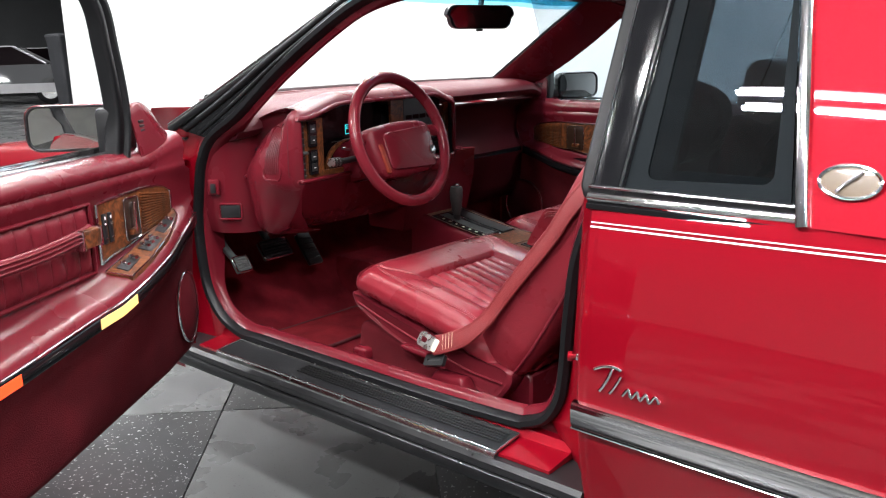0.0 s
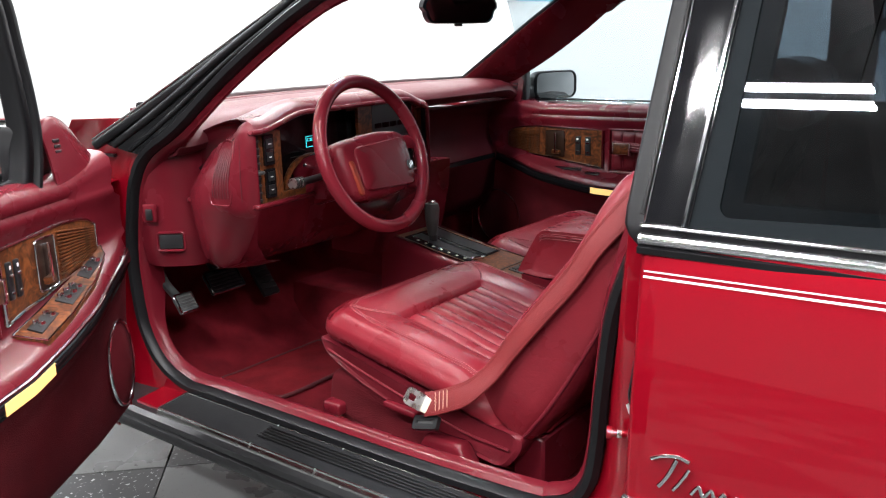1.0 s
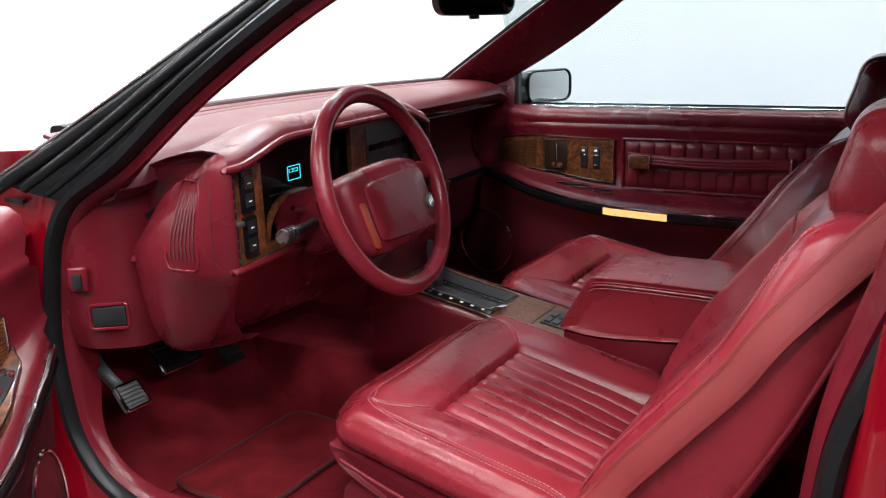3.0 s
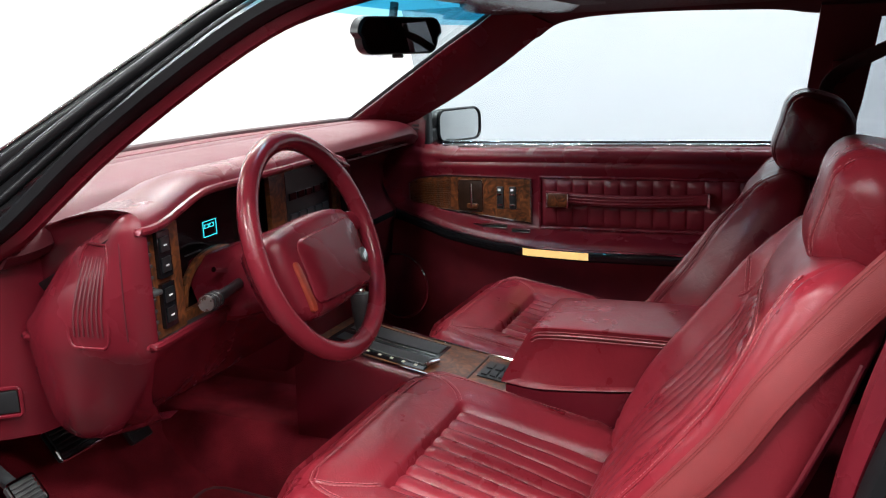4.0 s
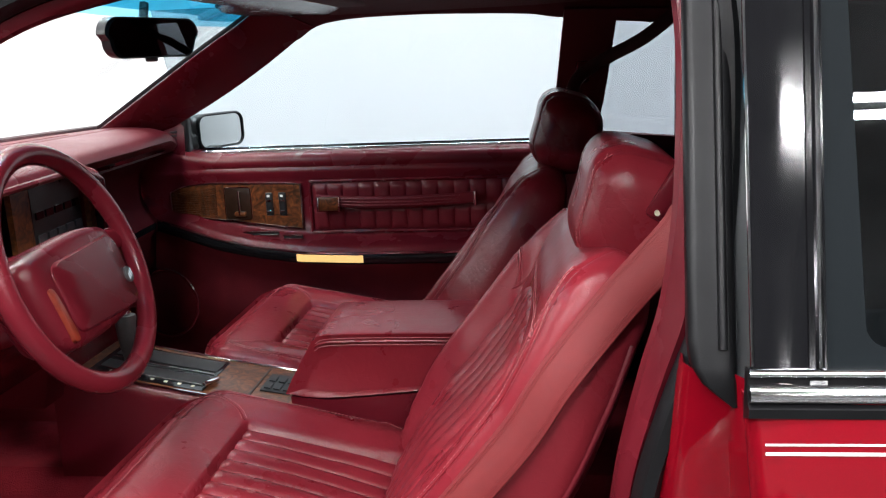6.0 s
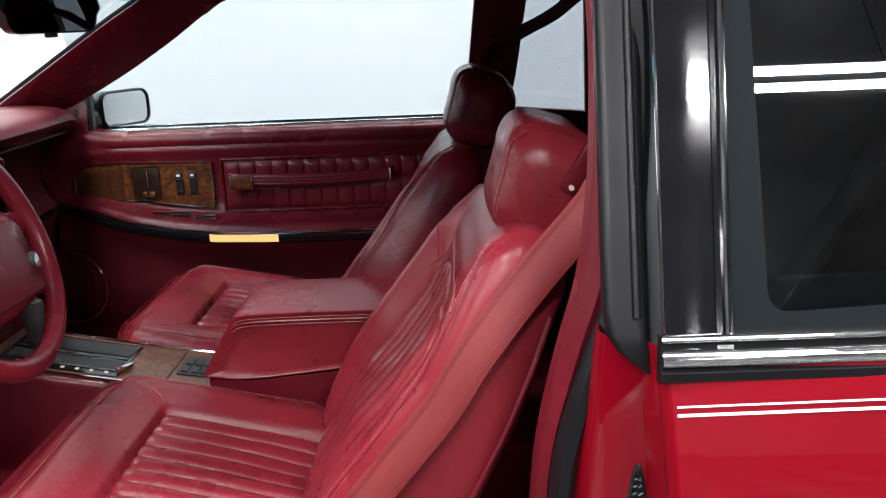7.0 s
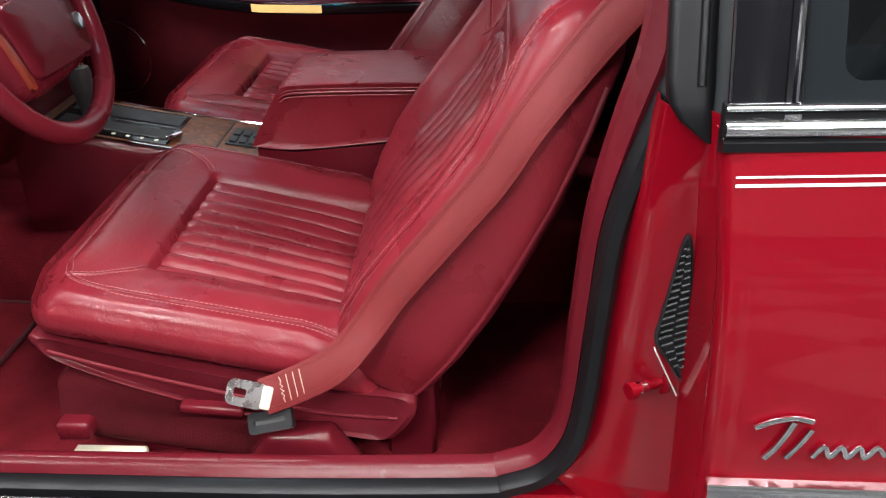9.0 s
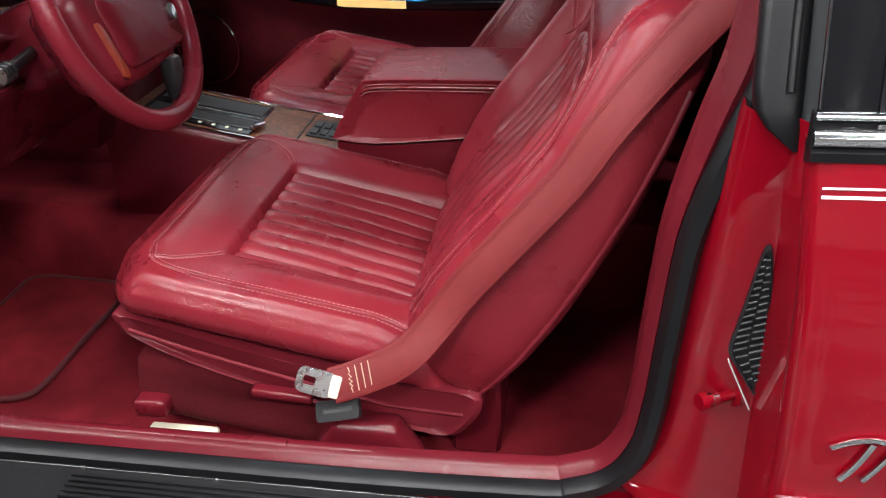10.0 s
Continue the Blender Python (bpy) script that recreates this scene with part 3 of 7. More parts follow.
part("printed_border", thick(bmf, 0.0008), mat("grey_printed_border", (0.0075, 0.0095, 0.011), 0.50, spec=0.04, vary=0.05), qglass, "grey printed glass border")
def bead(cy, cz, ry, rz, n=8):
    """A half-round bright strip, open to the body."""
    out = [(cy - ry * math.cos(a) , cz + rz * math.sin(a)) for a in np.linspace(-math.pi / 2, math.pi / 2, n)]
    return out + [(cy + 0.008, cz + rz), (cy + 0.008, cz - rz)]


part("belt_moulding", extrude_x(bead(-0.030, 0.8605, 0.011, 0.0085), 0.05, 0.40), M_CHROME, body, "bright chrome belt moulding")
part("belt_moulding", extrude_x(bead(-0.029, 0.8775, 0.006, 0.0035), 0.05, 0.40), M_CHROME, body)
part("belt_moulding_black", extrude_x([(-0.020, 0.834), (-0.040, 0.842), (-0.0405, 0.850), (-0.034, 0.853), (-0.030, 0.880), (-0.020, 0.880)], 0.049, 0.402), M_RUBBER, body, "black rubber belt strip")
fr = [(0.402, y_glass(0.855) - 0.012, 0.852), (0.392, y_glass(0.90) - 0.012, 0.90), (0.365, y_glass(1.05) - 0.012, 1.05), (0.338, y_glass(1.20) - 0.012, 1.20), (0.325, y_glass(1.28) - 0.012, 1.28)]
part("window_frame_bright", sweep(fr, rrect(0.018, 0.012, 0.004, 3), up=(0, -1, 0.4)), M_CHROME, body, "bright chrome rear window frame")
# pinstripes, lower moulding
for z, h in ((0.8135, 0.0027), (0.8205, 0.0018)):
    part("pinstripe", loft([[(x, y_side(z + d) - 0.0012 - 0.012 * math.sin(min(1, (x - 0.06) / 1.6) * math.pi), z + d + (x - 0.06) * 0.02) for x in np.linspace(0.062, 2.2, 20)] for d in (-h / 2, h / 2)], closed=False), M_WHITE_LINE, body, "thin white pinstripe")


def side_moulding(prof, x0, x1):
    rows = []
    for x in np.linspace(x0, x1, 24):
        rows.append([(x, y_side(z) - 0.012 * math.sin(min(1, max(0, x - 0.06) / 1.6) * math.pi) - d, z) for d, z in prof])
    return loft(rows, caps=True)


mould = part("side_moulding", side_moulding([(0.0, 0.472), (0.010, 0.474), (0.014, 0.482), (0.013, 0.51), (0.009, 0.518), (0.0, 0.520)], 0.062, 2.2), M_CHROME, body, "wide polished metal side moulding")
part("bright_bead", side_moulding([(0.004, 0.4680), (0.013, 0.4690), (0.0165, 0.4718), (0.013, 0.4745), (0.004, 0.4755)], 0.0625, 2.2), M_CHROME, mould, "bright lower bead")
part("black_line", side_moulding([(0.010, 0.4755), (0.0148, 0.4775), (0.0148, 0.481), (0.012, 0.482)], 0.063, 2.2), M_RUBBER, mould, "thin black groove")

# windscreen pillar on the driver's side: black outer frame, red inner trim
A_OUT = [(-1.25, -0.010, 0.925), (-1.12, 0.047, 1.006), (-0.966, 0.113, 1.104), (-0.867, 0.155, 1.168), (-0.762, 0.194, 1.232), (-0.66, 0.215, 1.272), (-0.45, 0.208, 1.292), (-0.2, 0.185, 1.298), (0.1, 0.150, 1.282)]
A_PATH = smooth_path(A_OUT, 6)
part("roof_rail_seal", sweep([Vector(p) + Vector((0.004, -0.006, -0.012)) for p in A_PATH], rrect(0.020, 0.022, 0.008, 3)), M_RUBBER, body, "black rubber frame along the windscreen pillar and roof")
part("drip_moulding", sweep([Vector(p) + Vector((-0.002, -0.008, 0.001)) for p in A_PATH], rrect(0.007, 0.004, 0.0015, 2)), M_BRUSHED, body, "thin bright roof drip moulding")
FILL = [(A_OUT[0], (-1.148, 0.054, 0.885)), (A_OUT[1], (-1.04, 0.066, 0.955)), (A_OUT[2], (-0.90, 0.095, 1.065)), (A_OUT[3], (-0.80, 0.115, 1.130)), (A_OUT[4], (-0.70, 0.134, 1.190)), (A_OUT[5], (-0.60, 0.155, 1.232)),
        (A_OUT[6], (-0.42, 0.175, 1.262)), (A_OUT[7], (-0.15, 0.178, 1.26)), (A_OUT[8], (0.036, 0.145, 1.18))]
fa, fb = smooth_path([a for a, _ in FILL], 6), smooth_path([b for _, b in FILL], 6)


def cover_line(s, lift):
    return [Vector(a).lerp(Vector(b), s) + Vector((0, -lift, lift * 0.4)) for a, b in zip(fa, fb)]


part("pillar_cover", thick(loft([[Vector(a).lerp(Vector(b), s) + Vector((0, -0.008, 0)) * math.sin(math.pi * s) for s in np.linspace(0, 1, 7)] for a, b in zip(fa, fb)], closed=False), 0.004), M_GLOSS_BLACK, body, "black windscreen pillar cover", 60)
part("pillar_lip", sweep(cover_line(0.42, 0.012), ring(0.009, 10)), M_RUBBER, body, "black rubber pillar lip", 60)
part("pillar_lip", sweep(cover_line(0.70, 0.010), ring(0.006, 10)), M_RUBBER, body, "", 60)
A_IN = [(-1.07, 0.086, 0.945), (-1.03, 0.090, 0.972), (-0.89, 0.120, 1.082), (-0.71, 0.152, 1.197), (-0.59, 0.178, 1.25), (-0.42, 0.20, 1.282)]
part("windscreen_pillar", sweep(smooth_path(A_IN, 6), rrect(0.014, 0.014, 0.006, 4)), M_PLASTIC, body, "red plastic windscreen pillar trim")
# the same pillar on the far side, broad inside
W_EDGE = [(-1.305, 1.397, 0.957), (-1.098, 1.352, 1.076), (-0.942, 1.318, 1.165), (-0.819, 1.293, 1.232), (-0.765, 1.278, 1.266)]
D_EDGE = [(-1.176, 1.488, 0.942), (-0.964, 1.446, 1.044), (-0.817, 1.413, 1.125), (-0.713, 1.386, 1.190), (-0.662, 1.374, 1.218)]
we, de = smooth_path(W_EDGE, 6), smooth_path(D_EDGE, 6)
part("screen_edge", sweep([Vector(p) + Vector((-0.006, 0.004, 0.004)) for p in we], rrect(0.008, 0.010, 0.003, 2)), M_RUBBER, body, "black windscreen edge seal")
part("windscreen_pillar", thick(loft([[Vector(a).lerp(Vector(b), s) + Vector((0.006, -0.010, 0.004)) * math.sin(math.pi * s) ** 0.7 * (1 - 0.75 * s) for s in np.linspace(0, 1, 11)] for a, b in zip(we, de)], closed=False), 0.003), M_PLASTIC, body, "red plastic windscreen pillar trim", 60)
part("far_roof_rail_seal", sweep(smooth_path([(x - 0.012, y + 0.020, z + 0.016) for x, y, z in D_EDGE] + [(-0.53, 1.388, 1.262), (-0.2, 1.390, 1.262), (0.1, 1.392, 1.250), (0.4, 1.39, 1.225)], 5), ring(0.012, 8)), M_RUBBER, body, "black rubber rail seal")

# windscreen
WS = []
for s in np.linspace(0, 1, 17):
    y = lerp(0.02, 1.50, s)
    bow = 0.16 * (1 - (2 * s - 1) ** 2)
    WS.append((y, bow))
part("windscreen", loft([[(-1.24 - bow + (0.62 + bow * 0.45) * v - 0.15 * v * step_smooth(0.9, 1.3, y), y + (0.76 - y) * 0.17 * v, 0.915 + 0.345 * v + 0.03 * math.sin(math.pi * v)) for v in np.linspace(0, 0.86, 8)] for y, bow in WS], closed=False), M_GLASS, body, "clear laminated windscreen", 60)
part("shade_band", loft([[(-1.24 - bow + (0.62 + bow * 0.45) * v - 0.15 * v * step_smooth(0.9, 1.3, y), y + (0.76 - y) * 0.17 * v, 0.915 + 0.345 * v + 0.03 * math.sin(math.pi * v)) for v in np.linspace(0.86, 0.90, 3)] for y, bow in WS], closed=False), M_SHADE_EDGE, body, "pale blue edge of the shade band", 60)
part("shade_band", loft([[(-1.24 - bow + (0.62 + bow * 0.45) * v - 0.15 * v * step_smooth(0.9, 1.3, y), y + (0.76 - y) * 0.17 * v, 0.915 + 0.345 * v + 0.03 * math.sin(math.pi * v)) for v in np.linspace(0.90, 1.0, 4)] for y, bow in WS], closed=False), M_SHADE_BAND, body, "blue tinted windscreen shade band", 60)
# bonnet, cowl and the front wing
part("bonnet", thick(loft([[(x, y, 0.90 - 0.16 * ((-1.38 - x) / 1.5) ** 1.5 - 0.05 * abs((y - 0.76) / 0.8) ** 2.5) for x in np.linspace(-1.40, -2.75, 12)] for y in np.linspace(0.0, 1.52, 14)], closed=False), 0.003), M_PAINT, body, "red bonnet", 60)
part("cowl", thick(loft([[(x, y, 0.905 - 0.02 * abs((y - 0.76) / 0.8) ** 2) for x in (-1.24 - b, -1.47)] for y, b in WS], closed=False), 0.006), M_BLACK, body, "black cowl grille", 60)
part("front_wing", thick(loft([[(x, interp(z, [0.25, 0.5, 0.75, 0.84, 0.868, 0.875], [-0.04, -0.088, -0.07, -0.045, -0.02, 0.03]), z - (0.10 * ((-1.2 - x) / 1.5) ** 2 + 0.045 * step_smooth(-1.75, -1.35, x) * step_smooth(0.6, 0.84, z)) * (z > 0.6)) for x in np.linspace(-1.25, -2.75, 14)] for z in (0.25, 0.4, 0.5, 0.62, 0.75, 0.84, 0.868, 0.875)], closed=False), 0.003), M_PAINT, body, "red front wing", 60)
# header trim between the windscreen and the headliner
rows = []
for s, (y, bow) in zip(np.linspace(0, 1, 17), WS):
    xt = -1.24 - bow + (0.62 + bow * 0.45) - 0.15 * step_smooth(0.9, 1.3, y)
    yt = y + (0.76 - y) * 0.17
    rows.append([(xt - 0.01, yt, 1.264), (xt + 0.004, yt, 1.252), (xt + 0.03, yt, 1.247), (-0.62, yt, 1.246), (-0.56, yt, 1.262)])
part("header_trim", thick(loft(rows, closed=False), 0.004), M_PLASTIC, body, "red header trim over the windscreen", 60)
# headliner and inner roof
part("headliner", thick(loft([[(x, y, 1.248 + 0.045 * (1 - abs((y - 0.76) / 0.62) ** 2.5)) for x in np.linspace(-0.66, 1.5, 12)] for y in np.linspace(0.15, 1.37, 13)], closed=False), 0.01), mat("dark_red_headliner", (0.07, 0.008, 0.012), 0.9, bump=0.4, bump_scale=500, vary=0.1), body, "dark red cloth headliner", 60)
ROOF_EDGE = smooth_path([(-0.713, 1.386, 1.190), (-0.681, 1.378, 1.210), (-0.650, 1.373, 1.222), (-0.614, 1.370, 1.229), (-0.543, 1.368, 1.235), (-0.40, 1.367, 1.236), (-0.245, 1.369, 1.231), (-0.139, 1.372, 1.225), (-0.075, 1.375, 1.215), (0.06, 1.375, 1.207), (0.3, 1.37, 1.19), (0.8, 1.36, 1.14)], 5)
part("far_roof_trim", thick(loft([[p + np.array(d) for d in ((0, 0.03, 0.006), (0, 0.004, 0.002), (0, -0.004, 0.008), (0, -0.02, 0.026), (0, -0.05, 0.048))] for p in ROOF_EDGE], closed=False), 0.004), bpy.data.materials["dark_red_headliner"], body, "dark red roof edge trim", 60)

# floor, tunnel, bulkhead
part("carpet", slab((-1.22, 0.075, 0.24), (0.75, 1.50, 0.275), 0.01), M_CARPET, body, "worn red cut-pile floor carpet")
part("toe_board", thick(loft([[(-1.20, y, 0.27), (-1.32, y, 0.32), (-1.46, y, 0.46), (-1.52, y, 0.70), (-1.50, y, 0.92)] for y in np.linspace(0.06, 1.46, 6)], closed=False), 0.01), M_CARPET, body, "red carpeted footwell", 60)
part("tunnel", extrude_x([(0.60, 0.26), (0.63, 0.37), (0.67, 0.41), (0.87, 0.41), (0.91, 0.37), (0.94, 0.26)], -1.5, 0.5), M_CARPET, body, "red carpeted transmission tunnel")
part("kick_panel", thick(loft([[(-1.25, 0.10, z), (-1.38, 0.10, z), (-1.52, 0.10, z)] for z in (0.58, 0.70, 0.80, 0.92)], closed=False), 0.008), M_CARPET, body, "red carpeted kick panel")
part("kick_panel", thick(loft([[(-1.235, 0.092, z), (-1.30, 0.10, z), (-1.5, 0.10, z)] for z in (0.27, 0.4, 0.5, 0.60)], closed=False), 0.008), M_CARPET, body, "red carpeted kick panel")
part("kick_panel", thick(loft([[(-1.27, 1.452, z), (-1.35, 1.45, z), (-1.5, 1.45, z)] for z in (0.30, 0.5, 0.7, 0.9)], closed=False), 0.008), M_CARPET, body)

# inside of the rear quarter on the far side: pillar, panel with the window hole
Y_IN = lambda z: 1.497 - 0.41 * max(0, z - 0.90)


def panel_with_hole(outer, hole, y_of, depth):
    """A panel in the car's side plane with a slanted four-cornered hole: tl, tr, br, bl as (x, z)."""
    bm = bmesh.new()
    a = [bm.verts.new((x, y_of(z), z)) for x, z in outer]
    b = [bm.verts.new((x, y_of(z), z)) for x, z in hole]
    for i in range(4):
        bm.faces.new((a[i], a[(i + 1) % 4], b[(i + 1) % 4], b[i]))
    bmesh.ops.subdivide_edges(bm, edges=list(bm.edges), cuts=5, use_grid_fill=True)
    for v in bm.verts:
        v.co.y = y_of(v.co.z)
    return thick(bm, depth)


HOLE = [(0.057, 1.206), (0.192, 1.194), (0.213, 0.916), (0.024, 0.934)]
part("rear_side_trim", panel_with_hole([(-0.062, 1.235), (1.2, 1.2), (1.2, 0.27), (-0.165, 0.27)], HOLE, Y_IN, 0.02), mat("dark_red_trim", (0.10, 0.009, 0.014), 0.5, bump=0.2, bump_scale=600, vary=0.1), body, "dark red rear side trim with a window", 60)
part("far_quarter_window", glass_strip(lambda z: (0.0, 0.386 - (z - 0.86) * 0.185), 0.872, 1.27, 0.002, 0.003, flip=True), clear_glass("grey_tinted_glass", (0.50, 0.54, 0.57)), body, "tinted rear side window")
part("near_side_trim", panel_with_hole([(0.05, 1.30), (1.2, 1.30), (1.2, 0.28), (0.05, 0.28)], [(0.165, 1.235), (0.30, 1.23), (0.355, 0.90), (0.15, 0.90)], lambda z: 0.055 + 0.35 * max(0, z - 0.88), 0.015), mat("dark_window_border", (0.10, 0.105, 0.11), 0.6, vary=0.1), body, "", 60)
part("parcel_shelf", slab((1.0, 0.1, 0.88), (1.75, 1.42, 0.90)), bpy.data.materials["dark_red_trim"], body)
part("rear_window", loft([[(1.15, y, 1.24), (1.75, y, 0.92)] for y in (0.15, 1.37)], closed=False), M_QUARTER_GLASS, body, "tinted rear window").visible_shadow = False
part("boot_panel", slab((1.75, 0.0, 0.3), (2.6, 1.5, 0.9), 0.03), M_PAINT, body, "red boot")

# ---------------- the doors ----------------
M_CUP = mat("dark_brown_recess", (0.022, 0.010, 0.006), 0.3, vary=0.3, vary_scale=60)


def strip_height(u):
    return interp(u, [-0.1, 0.0, 0.05, 0.12, 0.22, 0.34, 0.46, 0.6, 1.2], [0.735, 0.73, 0.722, 0.705, 0.675, 0.652, 0.638, 0.633, 0.633])


def lip(u):
    """How far the armrest stands out."""
    return interp(u, [-0.1, 0.02, 0.1, 0.25, 0.45, 1.0, 1.2], [0.0, 0.012, 0.035, 0.06, 0.068, 0.062, 0.05])


def build_door(driver):
    if driver:
        O, du, dv = Vector((-1.013, -0.118, 0)), Vector((0.5, -0.866, 0)), Vector((0.866, 0.5, 0))
    else:
        O, du, dv = Vector((-1.2, 1.462, 0)), Vector((1, 0, 0)), Vector((0, -1, 0))

    def P(u, v, w):
        return O + du * u + dv * v + Vector((0, 0, w))

    S = (lambda u: strip_height(u) - 0.012 * step_smooth(0.12, 0.5, u) - 0.022 * step_smooth(0.5, 0.85, u)) if driver else strip_height
    W = (lambda u: interp(u, [0.085, 0.212, 0.236, 0.308, 0.348, 0.404, 0.445], [0.112, 0.237, 0.248, 0.304, 0.350, 0.384, 0.396])) if driver else (lambda u: u)
    Q, C = (-0.052, -0.047) if driver else (0.0, 0.014)
    U0 = 0.035 if driver else -0.09
    FOOT = (lambda u: interp(u, [0.03, 0.15, 0.6, 1.1], [0.425, 0.402, 0.362, 0.335]) - 0.345) if driver else (lambda u: 0.0)

    def box(u0, u1, v0, v1, w0, w1, r=0.004, seg=2):
        bm = rbox((u1 - u0, v1 - v0, w1 - w0), ((u0 + u1) / 2, (v0 + v1) / 2, (w0 + w1) / 2), r, seg)
        for v in bm.verts:
            v.co = P(*v.co)
        bmesh.ops.recalc_face_normals(bm, faces=bm.faces)
        return bm

    def skin(rows, depth=0.0, caps=False, closed=False):
        bm = loft([[P(*p) for p in row] for row in rows], closed=closed, caps=caps)
        return thick(bm, depth) if depth else bm

    if driver:
        d = thing("driver_door", P(0.5, 0, 0.3), "open red car door with red vinyl trim and burl wood switches", "car door")
    else:
        d = thing("passenger_door", P(0.5, 0, 0.3), "closed red car door with red vinyl trim and burl wood panel", "car door")
    U = np.linspace(U0, 1.12, 48)
    # upper trim: belt roll down to the armrest
    rows = []
    for u in U:
        s, l = S(u), lip(u)
        rise = 0.028 * step_smooth(0.22, 0.02, u)
        b = u - 0.034 * step_smooth(0.13, 0.035, u) if driver else u
        rows.append([(u, -0.075, 0.902 + rise), (u, -0.03, 0.906 + rise), (u, -0.006, 0.902 + rise), (u, 0.008, 0.890 + rise), (u, 0.011, 0.876 + rise * 0.6), (u, 0.005, 0.866),
                     (u, 0.009, 0.860), (u, 0.010, 0.850), (b, 0.002, 0.838), (b, -0.001, 0.80), (b, -0.001, lerp(s + 0.06, 0.80, 0.4)), (b, 0.0, s + 0.052), (b, l * 0.25, s + 0.042), (u, l * 0.8, s + 0.034), (u, l, s + 0.026), (u, l + 0.004, s + 0.014)])
    part("upper_trim", skin(rows, 0.004), M_VINYL, d, "padded red vinyl door trim", 60)
    rows = []
    for u in U:
        s, l = S(u), lip(u)
        rows.append([(u, l + 0.002, s - 0.014), (u, l - 0.006, s - 0.03), (u, l * 0.55 - 0.002, s - 0.06), (u, l * 0.25 - 0.004, lerp(s, 0.32 + FOOT(u), 0.4)), (u, l * 0.1, lerp(s, 0.32 + FOOT(u), 0.65)), (u, -0.004, 0.345 + FOOT(u)), (u, -0.02, 0.322 + FOOT(u)), (u, -0.06, 0.31 + FOOT(u))])
    part("lower_trim", skin(rows, 0.004), M_DOOR_CARPET, d, "red carpeted lower door panel", 60)
    # dark strip with its bright line
    part("armrest_strip", skin([[(u, lip(u) + 0.003, S(u) - 0.015), (u, lip(u) + 0.008, S(u) - 0.010), (u, lip(u) + 0.008, S(u) + 0.007), (u, lip(u) + 0.002, S(u) + 0.013)] for u in U], 0.003), M_GLOSS_BLACK, d, "glossy black armrest strip", 60)
    part("bright_line", skin([[(u, lip(u) + 0.003, S(u) + 0.011), (u, lip(u) + 0.010, S(u) + 0.011), (u, lip(u) + 0.010, S(u) + 0.0145), (u, lip(u) + 0.003, S(u) + 0.0145)] for u in U], closed=True), M_CHROME, d, "thin chrome line")
    n = np.linspace(0.400, 0.530, 10) if driver else np.linspace(0.442, 0.618, 10)
    part("courtesy_light", skin([[(u, lip(u) + 0.004, S(u) - 0.013), (u, lip(u) + 0.012, S(u) - 0.011), (u, lip(u) + 0.012, S(u) + 0.008), (u, lip(u) + 0.004, S(u) + 0.010)] for u in n], closed=True, caps=True), M_AMBER, d, "glowing amber courtesy light")
    if driver:
        n = np.linspace(0.752, 0.84, 6)
        part("red_marker_light", skin([[(u, lip(u) + 0.004, S(u) - 0.013), (u, lip(u) + 0.012, S(u) - 0.011), (u, lip(u) + 0.012, S(u) + 0.008), (u, lip(u) + 0.004, S(u) + 0.010)] for u in n], closed=True, caps=True), M_RED_LENS, d, "glowing red door marker light")
    # belt strips and outer skin
    part("sill_chrome", box(0.16, 1.12, -0.062, -0.040, 0.900, 0.911, 0.004, 3), M_CHROME, d, "bright inner window sill strip")
    part("belt_strip", box(0.14, 1.12, -0.088, -0.076, 0.895, 0.916, 0.003), M_CHROME, d, "bright window sill strip")
    rows = [[(u, -0.088, 0.905), (u, -0.105, 0.86), (u, -0.13, 0.75), (u, -0.142, 0.56), (u, -0.14, 0.47), (u, -0.11, 0.32 + FOOT(u)), (u, -0.07, 0.31 + FOOT(u))] for u in np.linspace(U0 - 0.05, 1.15, 16)]
    part("outer_skin", skin(rows, 0.004), M_PAINT, d, "glossy red outer door skin", 60)
    part("front_edge", skin([[(U0 - 0.05, -0.10, z), (U0 - 0.03, -0.05, z), (U0 - 0.002, -0.006, z)] for z in np.linspace(0.33 + FOOT(0.05), 0.90, 6)], 0.004), M_PAINT, d, "", 60)
    part("rear_edge", skin([[(1.15, -0.11, z), (1.14, -0.05, z), (1.12, -0.004, z)] for z in np.linspace(0.32, 0.90, 6)], 0.004), M_PAINT, d, "", 60)
    # burl wood panel: bright rim, louvres, release handle, switches
    def wood_low(u):
        return lerp(0.745, 0.70, (u - 0.085) / 0.36)

    def wood_top(u):
        return interp(u, [0.085, 0.12, 0.2, 0.445], [0.805, 0.822, 0.828, 0.822])

    us = np.linspace(0.085, 0.445, 14)
    wood = part("wood_panel", skin([[(W(u), 0.0, wood_low(u)), (W(u), 0.006, wood_low(u) + 0.003), (W(u), 0.006, wood_top(u) - 0.003), (W(u), 0.0, wood_top(u))] for u in us], closed=True, caps=True), M_WOOD, d, "glossy burl wood panel")
    rim = [P(W(u), 0.005, wood_low(u)) for u in us] + [P(W(u), 0.005, wood_top(u)) for u in us[::-1]]
    part("rim", sweep(rim, ring(0.0032, 6), closed=True, up=dv), M_CHROME, wood, "thin chrome rim")
    for k in range(13):
        f = (k + 0.7) / 13.4
        a, b = [P(W(u), 0.0075, lerp(wood_low(u) + 0.006, wood_top(u) - 0.006, f)) for u in (0.092, 0.212)]
        part("louvre", sweep([a, b], rrect(0.004, 0.0030, 0.0010, 2)), M_WOOD, wood)
    part("handle_cup", box(W(0.236), W(0.308), 0.003, 0.0075, 0.728, 0.816, 0.004), M_CUP, wood, "dark recessed handle cup")
    cup = [P(lerp(W(0.236), W(0.308), 0.5 + a), 0.0078, 0.772 + b * 0.088) for a, b in rrect(1.0, 1.0, 0.10, 3)]
